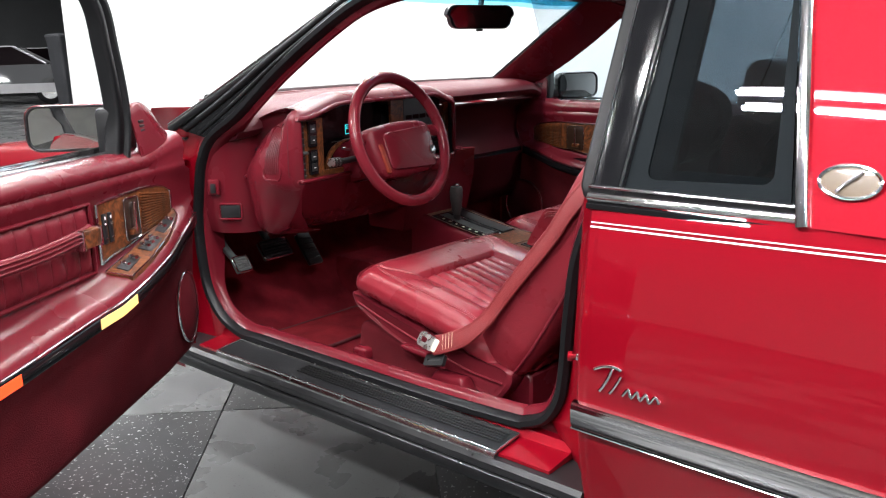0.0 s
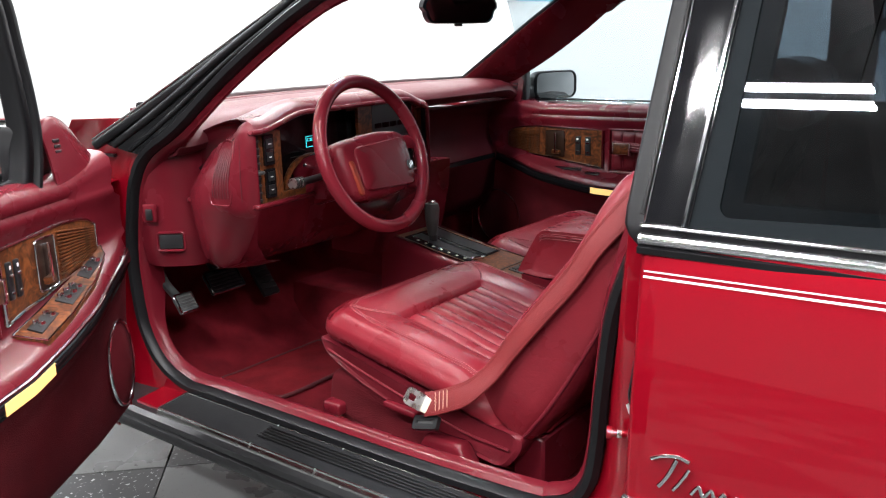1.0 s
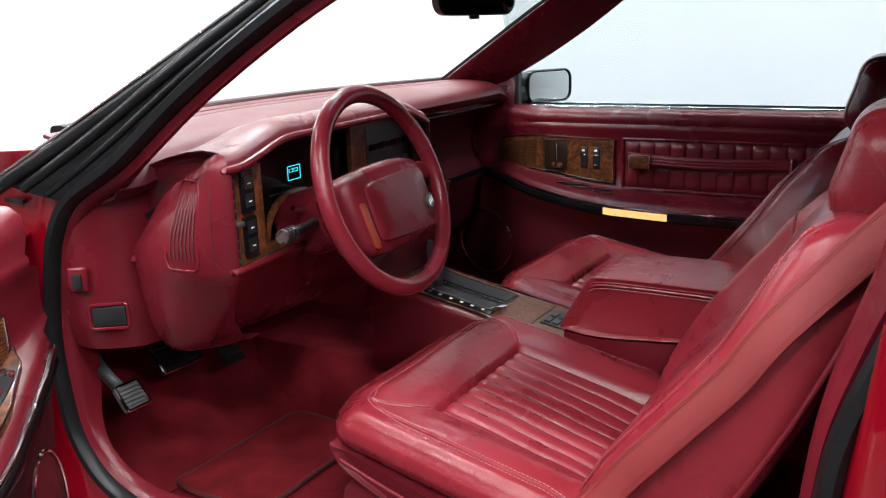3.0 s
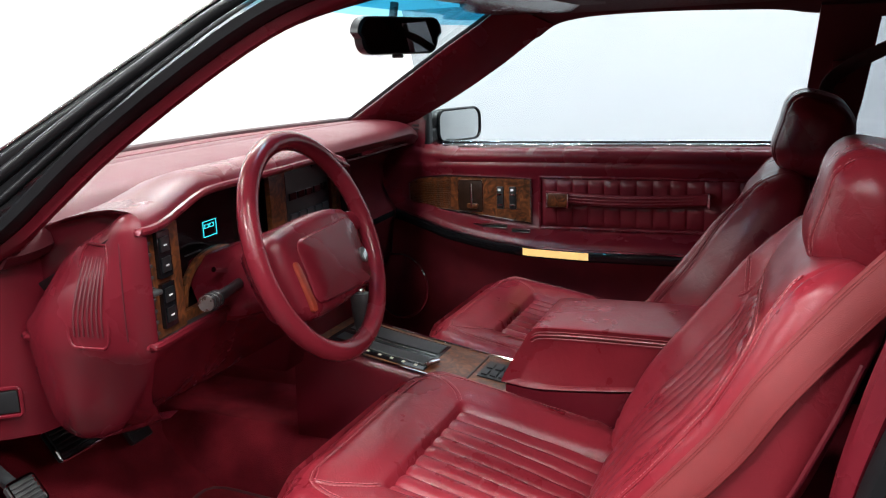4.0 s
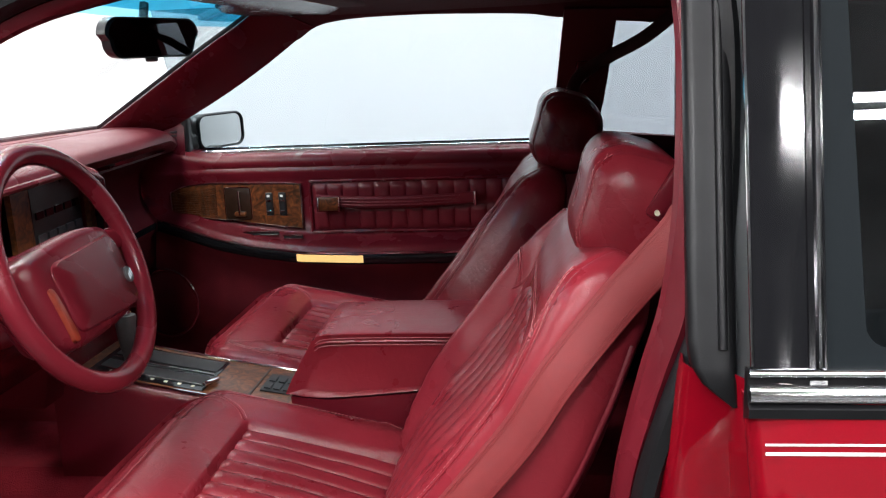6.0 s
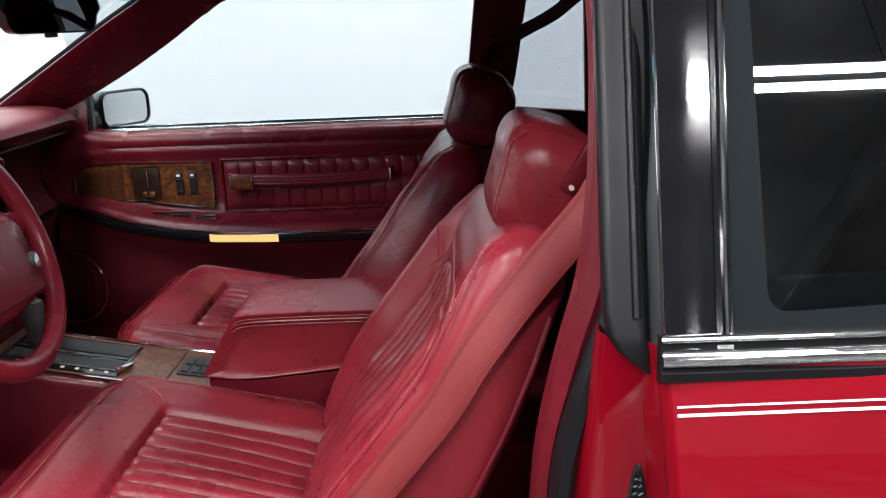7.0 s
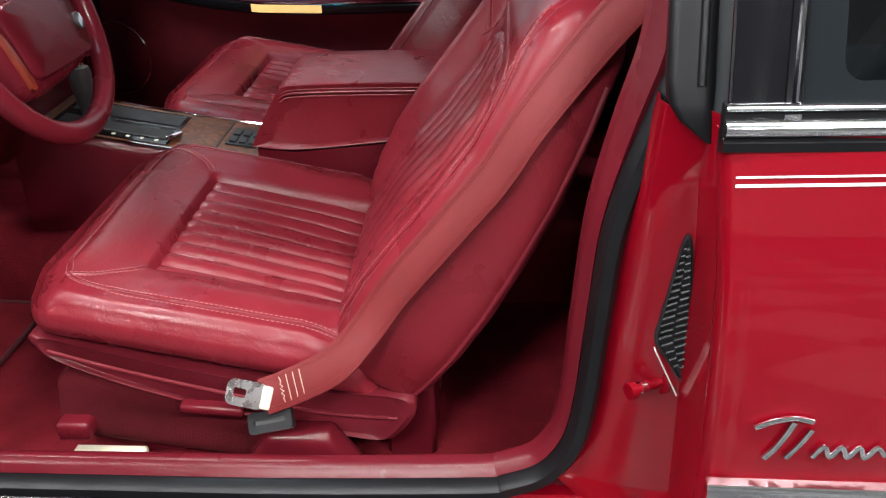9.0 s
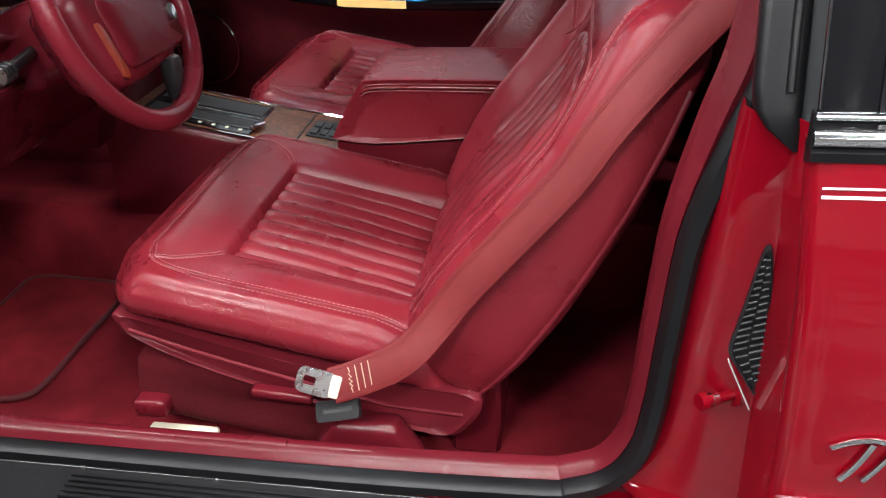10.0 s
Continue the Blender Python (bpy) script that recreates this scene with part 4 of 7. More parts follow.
    part("cup_rim", sweep(cup, ring(0.0014, 6), closed=True, up=dv), M_CHROME, wood, "thin chrome cup rim")
    part("release_handle", box(W(0.262), W(0.294), 0.006, 0.018, 0.738, 0.752, 0.004), M_WOOD, wood, "burl wood door release handle")
    part("lever_edge", box(W(0.2745), W(0.2805), 0.006, 0.020, 0.742, 0.808, 0.002), M_CHROME, wood, "chrome lever edge")
    for k in range(2):
        u0 = W(0.348) + k * (0.020 if driver else 0.036)
        part("switch", box(u0, u0 + (0.014 if driver else 0.020), 0.003, 0.010, 0.738, 0.800, 0.003), M_BLACK, wood, "black rocker switch")
        part("switch_edge", box(u0 + 0.003, u0 + (0.011 if driver else 0.017), 0.009, 0.013, 0.776, 0.781, 0.001, 1), M_CHROME, wood)
        part("switch_edge", box(u0 + 0.003, u0 + (0.011 if driver else 0.017), 0.009, 0.0125, 0.748, 0.752, 0.001, 1), M_CHROME, wood)
        part("switch_mark", box(u0 + 0.005, u0 + (0.009 if driver else 0.013), 0.009, 0.0108, 0.788, 0.794, 0.0005, 1), M_WHITE_LINE, wood, "small white mark")
    # quilted panel with the pull strap
    qs = np.linspace(0.475, 1.06, 196)
    rows = []
    for w in np.linspace(0.695, 0.822, 18):
        e = min(1, min(w - 0.695, 0.822 - w) / 0.012)
        rows.append([(u + Q, 0.001 + 0.008 * e * min(1, min(u - 0.474, 1.062 - u) / 0.012) * (0.30 + 0.70 * abs(math.sin(math.pi * (u - 0.475) / 0.042)) ** 0.45 * (abs(w - 0.762) > 0.012)), w) for u in qs])
    part("quilted_panel", skin(rows), M_LEATHER_DARK, d, "tufted red leather panel", 60)
    rimq = [P(a + Q, c, d2) for a, c, d2 in ((0.47, 0.004, 0.69), (1.065, 0.004, 0.69), (1.065, 0.004, 0.827), (0.47, 0.004, 0.827))]
    for a, b in zip(rimq, rimq[1:] + rimq[:1]):
        part("panel_piping", sweep([a, b], ring(0.004, 8), up=dv), M_VINYL, d)
    strap = [P(u + Q, 0.014 + 0.018 * math.sin(math.pi * (u - 0.49) / 0.42) ** 0.6 if 0.49 < u < 0.91 else 0.014, 0.778 - 0.006 * math.sin(math.pi * (u - 0.49) / 0.42)) for u in np.linspace(0.4901, 0.9099, 22)]
    pull = part("pull_strap", sweep(strap, rrect(0.010, 0.030, 0.005, 3)), M_LEATHER_DARK, d, "red leather pull strap")
    for dz in (-0.008, 0.0, 0.008):
        part("strap_fold", sweep([p + dv * 0.0055 + Vector((0, 0, dz)) for p in strap[2:-2]], ring(0.0022, 6)), M_LEATHER_DARK, pull)
    part("strap_cap", box(0.484 + C, 0.54 + C, 0.014, 0.038, 0.752, 0.788, 0.005), M_WOOD, pull, "burl wood strap end")
    part("cap_edge", box(0.537 + C, 0.542 + C, 0.014, 0.0395, 0.750, 0.790, 0.002), M_CHROME, pull, "chrome cap edge")
    part("cap_edge", box(0.481 + C, 0.487 + C, 0.014, 0.041, 0.750, 0.790, 0.002), M_CHROME, pull, "chrome cap edge")
    part("strap_end", box(0.905 + Q, 0.912 + Q, 0.010, 0.034, 0.758, 0.796, 0.002), M_CHROME, pull, "chrome strap end")
    if not driver:
        for u0, u1 in ((0.29, 0.385), (0.40, 0.45)):
            mid = (u0 + u1) / 2
            v, w = lip(mid) * 0.45, S(mid) + 0.040
            pull = part("pocket_pull", box(u0, u1, v, v + 0.010, w, w + 0.008, 0.002), M_BLACK, d, "dark pocket pull")
            part("pull_edge", box(u0 - 0.001, u1 + 0.001, v + 0.004, v + 0.0125, w + 0.0065, w + 0.0095, 0.001), M_CHROME, pull, "bright chrome edge")
            part("pull_edge", box(u0 - 0.001, u1 + 0.001, v + 0.004, v + 0.0125, w - 0.002, w + 0.001, 0.001), M_CHROME, pull)
    # speaker
    cu, ru, cz, rz = (0.088, 0.052, 0.520, 0.086) if driver else (0.045, 0.088, 0.50, 0.095)
    c = P(cu, lip(cu) * 0.3 + 0.012, cz)
    circle = [P(cu + ru * math.cos(a), 0.004 + 0.004 * math.cos(a), cz + rz * math.sin(a)) for a in np.linspace(0, 2 * math.pi, 41)[:-1]]
    sp = part("speaker", loft([[p - dv * 0.008 for p in circle], [p + dv * 0.006 for p in circle], [p + dv * 0.010 + (c - p) * 0.15 for p in circle], [p + dv * 0.011 + (c - p) * 0.93 for p in circle]], caps=True), M_DOOR_CARPET, d, "round carpeted speaker grille")
    part("speaker_ring", sweep([p + dv * 0.009 for p in circle], ring(0.0036 if driver else 0.0052, 8), closed=True, up=dv), M_CHROME, sp, "thin chrome speaker ring")
    # sail panel, mirror and frame
    def sail_top(u):
        return interp(u, [0.03, 0.06, 0.09, 0.12, 0.140, 0.16, 0.185, 0.212], [0.915, 0.932, 0.956, 0.986, 1.000, 1.008, 1.006, 0.992])

    rows = []
    for u in np.linspace(0.03, 0.212, 16):
        top = sail_top(u)
        u -= 0.0 if driver else 0.075
        row = [(u, 0.006 - 0.020 * f ** 1.5, lerp(0.885, top - 0.004, f)) for f in np.linspace(0, 1, 8)]
        rows.append(row + [(u, -0.019, top), (u, -0.028, top - 0.001), (u, -0.032, top - 0.012)])
    part("sail_panel", skin(rows, 0.004), M_VINYL, d, "red mirror corner panel", 60)
    grille = [P((0.183 if driver else 0.108) + a, -0.0045 - (0.948 + b - 0.90) * 0.08, 0.948 + b) for a, b in rrect(0.026, 0.060, 0.006, 3)]
    slots = part("demister_grille", sweep(grille, ring(0.0018, 6), closed=True, up=dv), M_VINYL, d, "small raised demister grille")
    for k in range(5):
        z = 0.929 + k * 0.0095
        part("demister_slot", box(0.174 - (not driver) * 0.075, 0.192 - (not driver) * 0.075, -0.010, 0.0025 - 0.08 * (z - 0.90), z - 0.0034, z + 0.0024, 0.001, 1), M_BLACK, slots, "dark slot")
    # window frame: up the windscreen pillar, along the roof, down behind
    if driver:
        path = smooth_path([P(0.252, -0.035, 0.895), P(0.236, -0.035, 0.96), P(0.230, -0.038, 1.02), P(0.232, -0.047, 1.12), P(0.242, -0.058, 1.22), P(0.29, -0.09, 1.29), P(0.45, -0.13, 1.30), P(0.75, -0.14, 1.275), P(1.0, -0.14, 1.25), P(1.14, -0.12, 1.20), P(1.16, -0.08, 1.05), P(1.13, -0.05, 0.90)], 6)
        part("window_frame", sweep(path, rrect(0.030, 0.036, 0.008, 3), up=dv), M_RUBBER, d, "black window frame with rubber seal")
        part("window_frame_lip", sweep([p + dv * 0.03 for p in path[:40]], rrect(0.012, 0.014, 0.004, 2), up=dv), M_RUBBER, d)
        part("frame_trim", sweep([p - du * 0.03 + dv * 0.0 for p in path[4:26]], rrect(0.012, 0.02, 0.005, 2), up=dv), M_PAINT, d, "red painted frame edge")
        part("mirror_patch", box(0.15, 0.25, -0.075, -0.035, 0.895, 1.0, 0.012), M_BLACK, d, "black mirror mounting patch")
    else:
        part("window_frame", sweep([P(0.135, -0.025, 0.90), P(0.135, -0.028, 1.04)], rrect(0.022, 0.03, 0.006, 3), up=dv), M_BLACK, d, "black window frame post")
        g = part("window_glass", skin([[(u, -0.078 + 0.40 * (w - 0.89), w) for u in (0.12, 0.5, 1.14)] for w in (0.89, 1.06, 1.275)]), M_SIDE_GLASS, d, "lightly tinted door window", 60)
    return d, P, du, dv


driver_door, PD, DU, DV = build_door(True)
passenger_door, PP, PU, PV = build_door(False)

# driver's armrest switch pod, laid on the armrest's top
def pod_place(u, v, up=0.0):
    return PD(u, v, strip_height(u) - 0.012 * step_smooth(0.12, 0.5, u) + 0.051 - 0.22 * v + up)


pod_edge = [(0.10, 0.006), (0.2, 0.006), (0.3, 0.008), (0.395, 0.010), (0.385, 0.062), (0.3, 0.058), (0.2, 0.046), (0.125, 0.026)]
pod = part("switch_pod", loft([[pod_place(u, v, -0.012) for u, v in pod_edge], [pod_place(u, v, 0.0) for u, v in pod_edge], [pod_place(lerp(0.27, u, 0.97), lerp(0.03, v, 0.95), 0.002) for u, v in pod_edge]], caps=True), M_WOOD, driver_door, "burl wood window switch pod")
part("pod_rim", sweep([pod_place(u, v, 0.001) for u, v in pod_edge], ring(0.0018, 6), closed=True), M_CHROME, pod, "thin chrome rim")
for k, u in enumerate((0.175, 0.255, 0.345)):
    w = (0.030, 0.042, 0.034)[k]
    q = [(u - 0.030, 0.012 + 0.004 * k), (u + 0.030, 0.014 + 0.004 * k), (u + 0.030, 0.014 + 0.004 * k + w * 0.75), (u - 0.030, 0.010 + 0.004 * k + w * 0.70)]
    part("switch_bezel", loft([[pod_place(a, b, 0.001) for a, b in q], [pod_place(a, b, 0.005) for a, b in q]], caps=True), M_BLACK, pod, "black switch bezel")
    for i in range(3 if k == 1 else 2):
        for j in range(2):
            c = pod_place(u - 0.018 + i * (0.018 if k == 1 else 0.030), 0.018 + 0.004 * k + j * w * 0.32, 0.008)
            part("window_switch", rbox((0.006, 0.011, 0.009), tuple(c), 0.002, 2), M_CHROME, pod, "bright window switch")


def wing_mirror(c, wide, high, normal, side, label):
    """A body-coloured mirror housing with a glass face."""
    n = Vector(normal).normalized()
    s = n.cross(Vector((0, 0, 1))).normalized()
    up = s.cross(n)
    t = thing("wing_mirror", c, label, "mirror")
    def place(a, b, d):
        return Vector(c) + s * a + up * b + n * d
    prof = rrect(wide, high, 0.028, 6)
    loops = []
    for d, k in ((0.004, 1.0), (0.0, 1.03), (-0.02, 1.02), (-0.05, 0.92), (-0.08, 0.66), (-0.09, 0.3)):
        loops.append([place(a * k + side * 0.02 * (1 - k), b * k, d) for a, b in prof])
    part("housing", loft(loops, caps=False), M_PAINT if side > 0 else M_BLACK, t, "red painted mirror housing" if side > 0 else "black mirror housing")
    part("bezel", sweep([place(a * 0.965, b * 0.945, 0.004) for a, b in prof], ring(0.0025, 6), closed=True, up=n), M_BLACK, t, "black mirror bezel")
    part("mirror_glass", loft([[place(a * 0.97, b * 0.95, 0.001) for a, b in prof], [place(a * 0.5, b * 0.5, 0.002) for a, b in prof], [place(a * 0.02, b * 0.02, 0.002) for a, b in prof]], caps=True), M_MIRROR, t, "silvered mirror glass")
    foot = place(-side * wide * 0.62, -high * 0.25, -0.03)
    part("mount", sweep([place(-side * wide * 0.35, -high * 0.2, -0.03), foot], rrect(0.06, 0.05, 0.015, 3)), M_BLACK, t, "black mirror foot")
    return t


wing_mirror(PD(0.190, -0.17, 0.953), 0.188, 0.100, (0.777, -0.625, 0.03), 1, "red wing mirror on the open driver's door")
wing_mirror((-1.015, 1.608, 0.957), 0.178, 0.095, (0.92, -0.39, 0.0), -1, "black wing mirror beside the passenger window")

# ---------------- dashboard ----------------
dash = thing("dashboard", (-1.1, 0.76, 0.62), "red padded dashboard with burl wood and dark display panels", "dashboard")
PLAN = smooth_path([(-1.135, 0.135), (-1.098, 0.108), (-1.06, 0.088), (-1.01, 0.075), (-0.945, 0.074), (-0.892, 0.088), (-0.869, 0.105), (-0.866, 0.126), (-0.876, 0.20), (-0.886, 0.30), (-0.897, 0.44), (-0.908, 0.58), (-0.918, 0.70), (-0.926, 0.762), (-0.940, 0.785), (-0.97, 0.80), (-1.02, 0.815)], 5)
FACE_Y0, FACE_Y1, FACE_Z0, FACE_Z1 = 0.114, 0.755, 0.788, 0.944
PROFILE = [(0.635, 0.16), (0.640, 0.12), (0.655, 0.085), (0.69, 0.055), (0.73, 0.03), (0.762, 0.012), (0.776, 0.003), (0.788, 0.0), (0.84, 0.0), (0.90, 0.0), (0.944, 0.0), (0.955, 0.004), (0.963, 0.012), (0.968, 0.028), (0.969, 0.055), (0.963, 0.09), (0.952, 0.13), (0.938, 0.17), (0.924, 0.20)]


def shoulder(x, y, z):
    """The hood's driver's end falls away towards the windscreen: the height z, lowered there."""
    fall = interp(x, [-1.14, -1.115, -1.084, -1.045, -1.0, -0.914, -0.872], [0.155, 0.133, 0.098, 0.063, 0.045, 0.010, 0.0]) * step_smooth(0.24, 0.13, y)
    return z if z < 0.78 else 0.78 + (z - 0.78) * (1 - fall / 0.189)


def pod_point(i, z, inset):
    p = Vector((*PLAN[i], 0))
    t = Vector((*PLAN[min(i + 1, len(PLAN) - 1)], 0)) - Vector((*PLAN[max(i - 1, 0)], 0))
    n = Vector((t.y, -t.x, 0)).normalized()
    drop = shoulder(p.x, p.y, z) - z
    drop += 0.031 * step_smooth(0.12, 0.28, p.y) * step_smooth(0.772, 0.66, p.y) * step_smooth(0.82, 0.965, z) * step_smooth(0.18, 0.06, inset)
    flank = step_smooth(-0.872, -0.94, p.x) * step_smooth(0.3, 0.15, p.y)
    lean = 0.050 * flank * step_smooth(0.80, 0.975, z) ** 1.6
    if inset > 0.028 and z > 0.8:
        a = Vector((p.x, p.y, z + drop)) - n * (0.028 + lean)
        return a.lerp(Vector((-1.11, max(p.y, 0.15), z + drop)), (inset - 0.028) / 0.172)
    if z < 0.79:
        inset *= lerp(1.0, 0.22, step_smooth(-0.885, -1.03, p.x) * step_smooth(0.3, 0.15, p.y))
    return Vector((p.x, p.y, z + drop)) - n * (inset + lean)


def dash_pod():
    bm = bmesh.new()
    grid = [[bm.verts.new(pod_point(i, z, d)) for z, d in PROFILE] for i in range(len(PLAN))]
    for i in range(len(PLAN) - 1):
        for j in range(len(PROFILE) - 1):
            y = (PLAN[i][1] + PLAN[i + 1][1]) / 2
            z = (PROFILE[j][0] + PROFILE[j + 1][0]) / 2
            if FACE_Y0 < y < FACE_Y1 and FACE_Z0 < z < FACE_Z1:
                continue
            bm.faces.new((grid[i][j], grid[i + 1][j], grid[i + 1][j + 1], grid[i][j + 1]))
    bmesh.ops.recalc_face_normals(bm, faces=bm.faces)
    return bm


part("instrument_hood", dash_pod(), M_VINYL, dash, "red moulded instrument hood", 60)
inside = [i for i in range(len(PLAN)) if FACE_Y0 - 0.012 < PLAN[i][1] < FACE_Y1 + 0.012]
rim = [pod_point(i, FACE_Z0, 0) for i in inside] + [pod_point(i, FACE_Z1, 0) for i in inside[::-1]]
part("hood_rim", sweep(rim, ring(0.006, 8), closed=True, up=(1, 0, 0.1)), M_VINYL, dash, "rounded red rim round the instruments")
part("recess", loft([[p - Vector((0, 0, 0)) for p in rim], [p + Vector((-0.03, 0, 0)) for p in rim]], closed=True), M_BLACK, dash, "dark instrument recess")


def face_x(y):
    return interp(y, [0.1, 0.135, 0.20, 0.44, 0.70, 0.78], [-0.872, -0.872, -0.880, -0.900, -0.922, -0.932])


def face_panel(y0, y1, z0, z1, back, material, name, parent, label="", depth=0.004):
    rows = [[(face_x(y) - back, y, z0), (face_x(y) - back, y, z1), (face_x(y) - back - depth, y, z1), (face_x(y) - back - depth, y, z0)] for y in np.linspace(y0, y1, 8)]
    return part(name, loft(rows, caps=True), material, parent, label)


cl = face_panel(0.165, 0.76, 0.78, 0.952, 0.076, M_BLACK, "instrument_panel", dash, "dark instrument panel")
face_panel(0.115, 0.134, 0.792, 0.936, 0.010, M_BLACK, "side_vent", cl, "black side air vent", 0.014)
for k in range(9):
    face_panel(0.116, 0.133, 0.797 + k * 0.0155, 0.801 + k * 0.0155, 0.006, M_GREY, "vent_slat", cl)
part("vent_knob", rbox((0.014, 0.018, 0.008), (face_x(0.125), 0.125, 0.858), 0.003), M_GREY, cl, "grey vent knob")
face_panel(0.136, 0.205, 0.788, 0.940, 0.012, M_WOOD, "wood_fascia", cl, "burl wood switch fascia", 0.01)
for z0, z1 in ((0.870, 0.934), (0.800, 0.862)):
    face_panel(0.147, 0.176, z0, z1, 0.005, M_GLOSS_BLACK, "switch_block", cl, "black headlamp switches", 0.008)
    for k in range(2):
        face_panel(0.152, 0.171, z0 + 0.008 + k * 0.028, z0 + 0.028 + k * 0.028, 0.003, M_BLACK, "switch", cl, "", 0.006)
        face_panel(0.158, 0.165, z0 + 0.016 + k * 0.028, z0 + 0.018 + k * 0.028, 0.002, M_WHITE_LINE, "switch_mark", cl, "", 0.003)
face_panel(0.207, 0.50, 0.806, 0.972, 0.070, M_DISPLAY, "display_lens", cl, "smoked display lens", 0.006)
face_panel(0.50, 0.555, 0.788, 0.972, 0.030, M_WOOD, "wood_fascia", cl, "burl wood centre fascia", 0.01)
face_panel(0.735, 0.757, 0.788, 0.945, 0.014, M_WOOD, "wood_fascia", cl, "", 0.01)
radio = face_panel(0.557, 0.733, 0.80, 0.966, 0.030, M_BLACK, "radio", cl, "black radio and climate panel", 0.01)
for r in range(3):
    for k in range(5):
        y0 = 0.566 + k * 0.033
        face_panel(y0, y0 + 0.024, 0.830 + r * 0.038, 0.842 + r * 0.038, 0.027, M_GREY if r == 1 else M_GLOSS_BLACK, "radio_button", cl, "", 0.006)
# burl wood arch round the steering column, and the strip below
arch_line = smooth_path([(-0.925, 0.238, 0.795), (-0.928, 0.250, 0.826), (-0.931, 0.272, 0.850), (-0.934, 0.306, 0.864), (-0.938, 0.350, 0.866), (-0.942, 0.396, 0.854), (-0.945, 0.425, 0.826), (-0.946, 0.435, 0.795)], 6)
part("column_arch", sweep(arch_line, rrect(0.012, 0.010, 0.003, 2), up=(1, 0, 0)), M_WOOD, cl, "burl wood arch round the column")
face_panel(0.205, 0.50, 0.786, 0.802, 0.022, M_WOOD, "wood_strip", cl, "", 0.01)
# lit read-out: a thin glowing frame with digits as plain strokes
for y0, y1, z0, z1 in ((0.346, 0.384, 0.8820, 0.8831), (0.346, 0.384, 0.9065, 0.9076), (0.346, 0.3471, 0.882, 0.9076), (0.3829, 0.384, 0.882, 0.9076)):
    face_panel(y0, y1, z0, z1, 0.0685, M_CYAN, "readout_frame", cl, "glowing cyan display frame", 0.001)
for k in range(4):
    y0 = 0.3505 + k * 0.0072
    face_panel(y0, y0 + 0.0045, 0.8960, 0.8970, 0.0685, M_CYAN, "readout_digit", cl, "", 0.001)
    face_panel(y0, y0 + 0.0045, 0.9015, 0.9025, 0.0685, M_CYAN, "readout_digit", cl, "", 0.001)
    face_panel(y0 + (0.0035 if k % 2 else 0), y0 + (0.0045 if k % 2 else 0.001), 0.8960, 0.9025, 0.0685, M_CYAN, "readout_digit", cl, "", 0.001)
face_panel(0.290, 0.335, 0.864, 0.8662, 0.0685, M_GREY, "display_caption", cl, "small grey caption bar", 0.001)


# upper pad from the hood to the windscreen
def dash_front(y):
    return interp(y, [0.03, 0.075, 0.12, 0.3, 0.55, 0.76, 0.95, 1.2, 1.42, 1.47], [-1.105, -1.078, -1.066, -1.062, -1.05, -1.04, -1.045, -1.055, -1.07, -1.085])


rows = []
for y in np.linspace(0.078, 1.47, 60):
    xf = dash_front(y)
    bow = 0.16 * (1 - ((y - 0.76) / 0.74) ** 2)
    xw = -1.225 - bow * 0.85
    end = 0.036 * step_smooth(0.30, 0.08, y) + 0.02 * step_smooth(1.38, 1.47, y) - 0.012 * step_smooth(0.25, 0.5, y)
    row = [(xf - 0.045, y, 0.915 - end), (xf - 0.012, y, 0.925 - end), (xf, y, 0.94 - end), (xf - 0.004, y, 0.955 - end), (xf - 0.02, y, 0.968 - end * 0.8)]
    for s in (0.15, 0.3, 0.45, 0.5, 0.53, 0.56, 0.7, 0.85, 1.0):
        groove = -0.006 if s == 0.53 else 0
        row.append((lerp(xf - 0.02, xw, s), y, 0.972 + 0.016 * math.sin(s * 1.9) - end * (1 - s) * 0.8 + groove))
    rows.append(row)
part("dash_top", thick(loft(rows, closed=False), 0.006), M_DASH, dash, "padded red dash top", 50)
part("defroster_grille", thick(loft([[(-1.16 - 0.11 * (1 - ((y - 0.76) / 0.74) ** 2) - d, y, 0.9915) for d in (0, 0.03)] for y in np.linspace(0.3, 1.2, 16)], closed=False), 0.003), mat("darker_red_vinyl", (0.12, 0.009, 0.016), 0.5, bump=0.3, bump_scale=500, vary=0.1), dash, "dark red defroster grille", 50)
part("screen_seal", sweep([(-1.225 - 0.16 * 0.86 * (1 - ((y - 0.76) / 0.74) ** 2) - 0.012, y, 0.985) for y in np.linspace(0.125, 1.42, 30)], rrect(0.03, 0.022, 0.008, 2)), M_RUBBER, dash, "black windscreen seal")
# passenger side: recessed face, ledge and glove box
rows = []
for y in np.linspace(0.80, 1.455, 26):
    xf = dash_front(y)
    rows.append([(xf - 0.030, y, 0.922), (xf - 0.085, y, 0.905), (xf - 0.118, y, 0.865), (xf - 0.122, y, 0.80), (xf - 0.105, y, 0.758), (xf - 0.088, y, 0.742), (xf - 0.082, y, 0.733), (xf - 0.082, y, 0.715), (xf - 0.092, y, 0.70), (xf - 0.105, y, 0.60), (xf - 0.15, y, 0.54), (xf - 0.26, y, 0.53)])
# its colour is darkened to hold the shade under the dash top's overhang
part("passenger_fascia", thick(loft(rows, closed=False), 0.005), mat("shade_toned_red_fascia", (0.055, 0.0040, 0.0075), 0.6, bump=0.25, bump_scale=800, vary=0.08, spec=0.15), dash, "red passenger fascia with glove box, overhang shade in its colour", 50)
part("fascia_strip", loft([[(dash_front(y) - 0.079, y, 0.716), (dash_front(y) - 0.076, y, 0.718), (dash_front(y) - 0.076, y, 0.733), (dash_front(y) - 0.079, y, 0.735)] for y in np.linspace(0.83, 1.44, 16)], caps=True), M_GLOSS_BLACK, dash, "glossy black fascia strip")
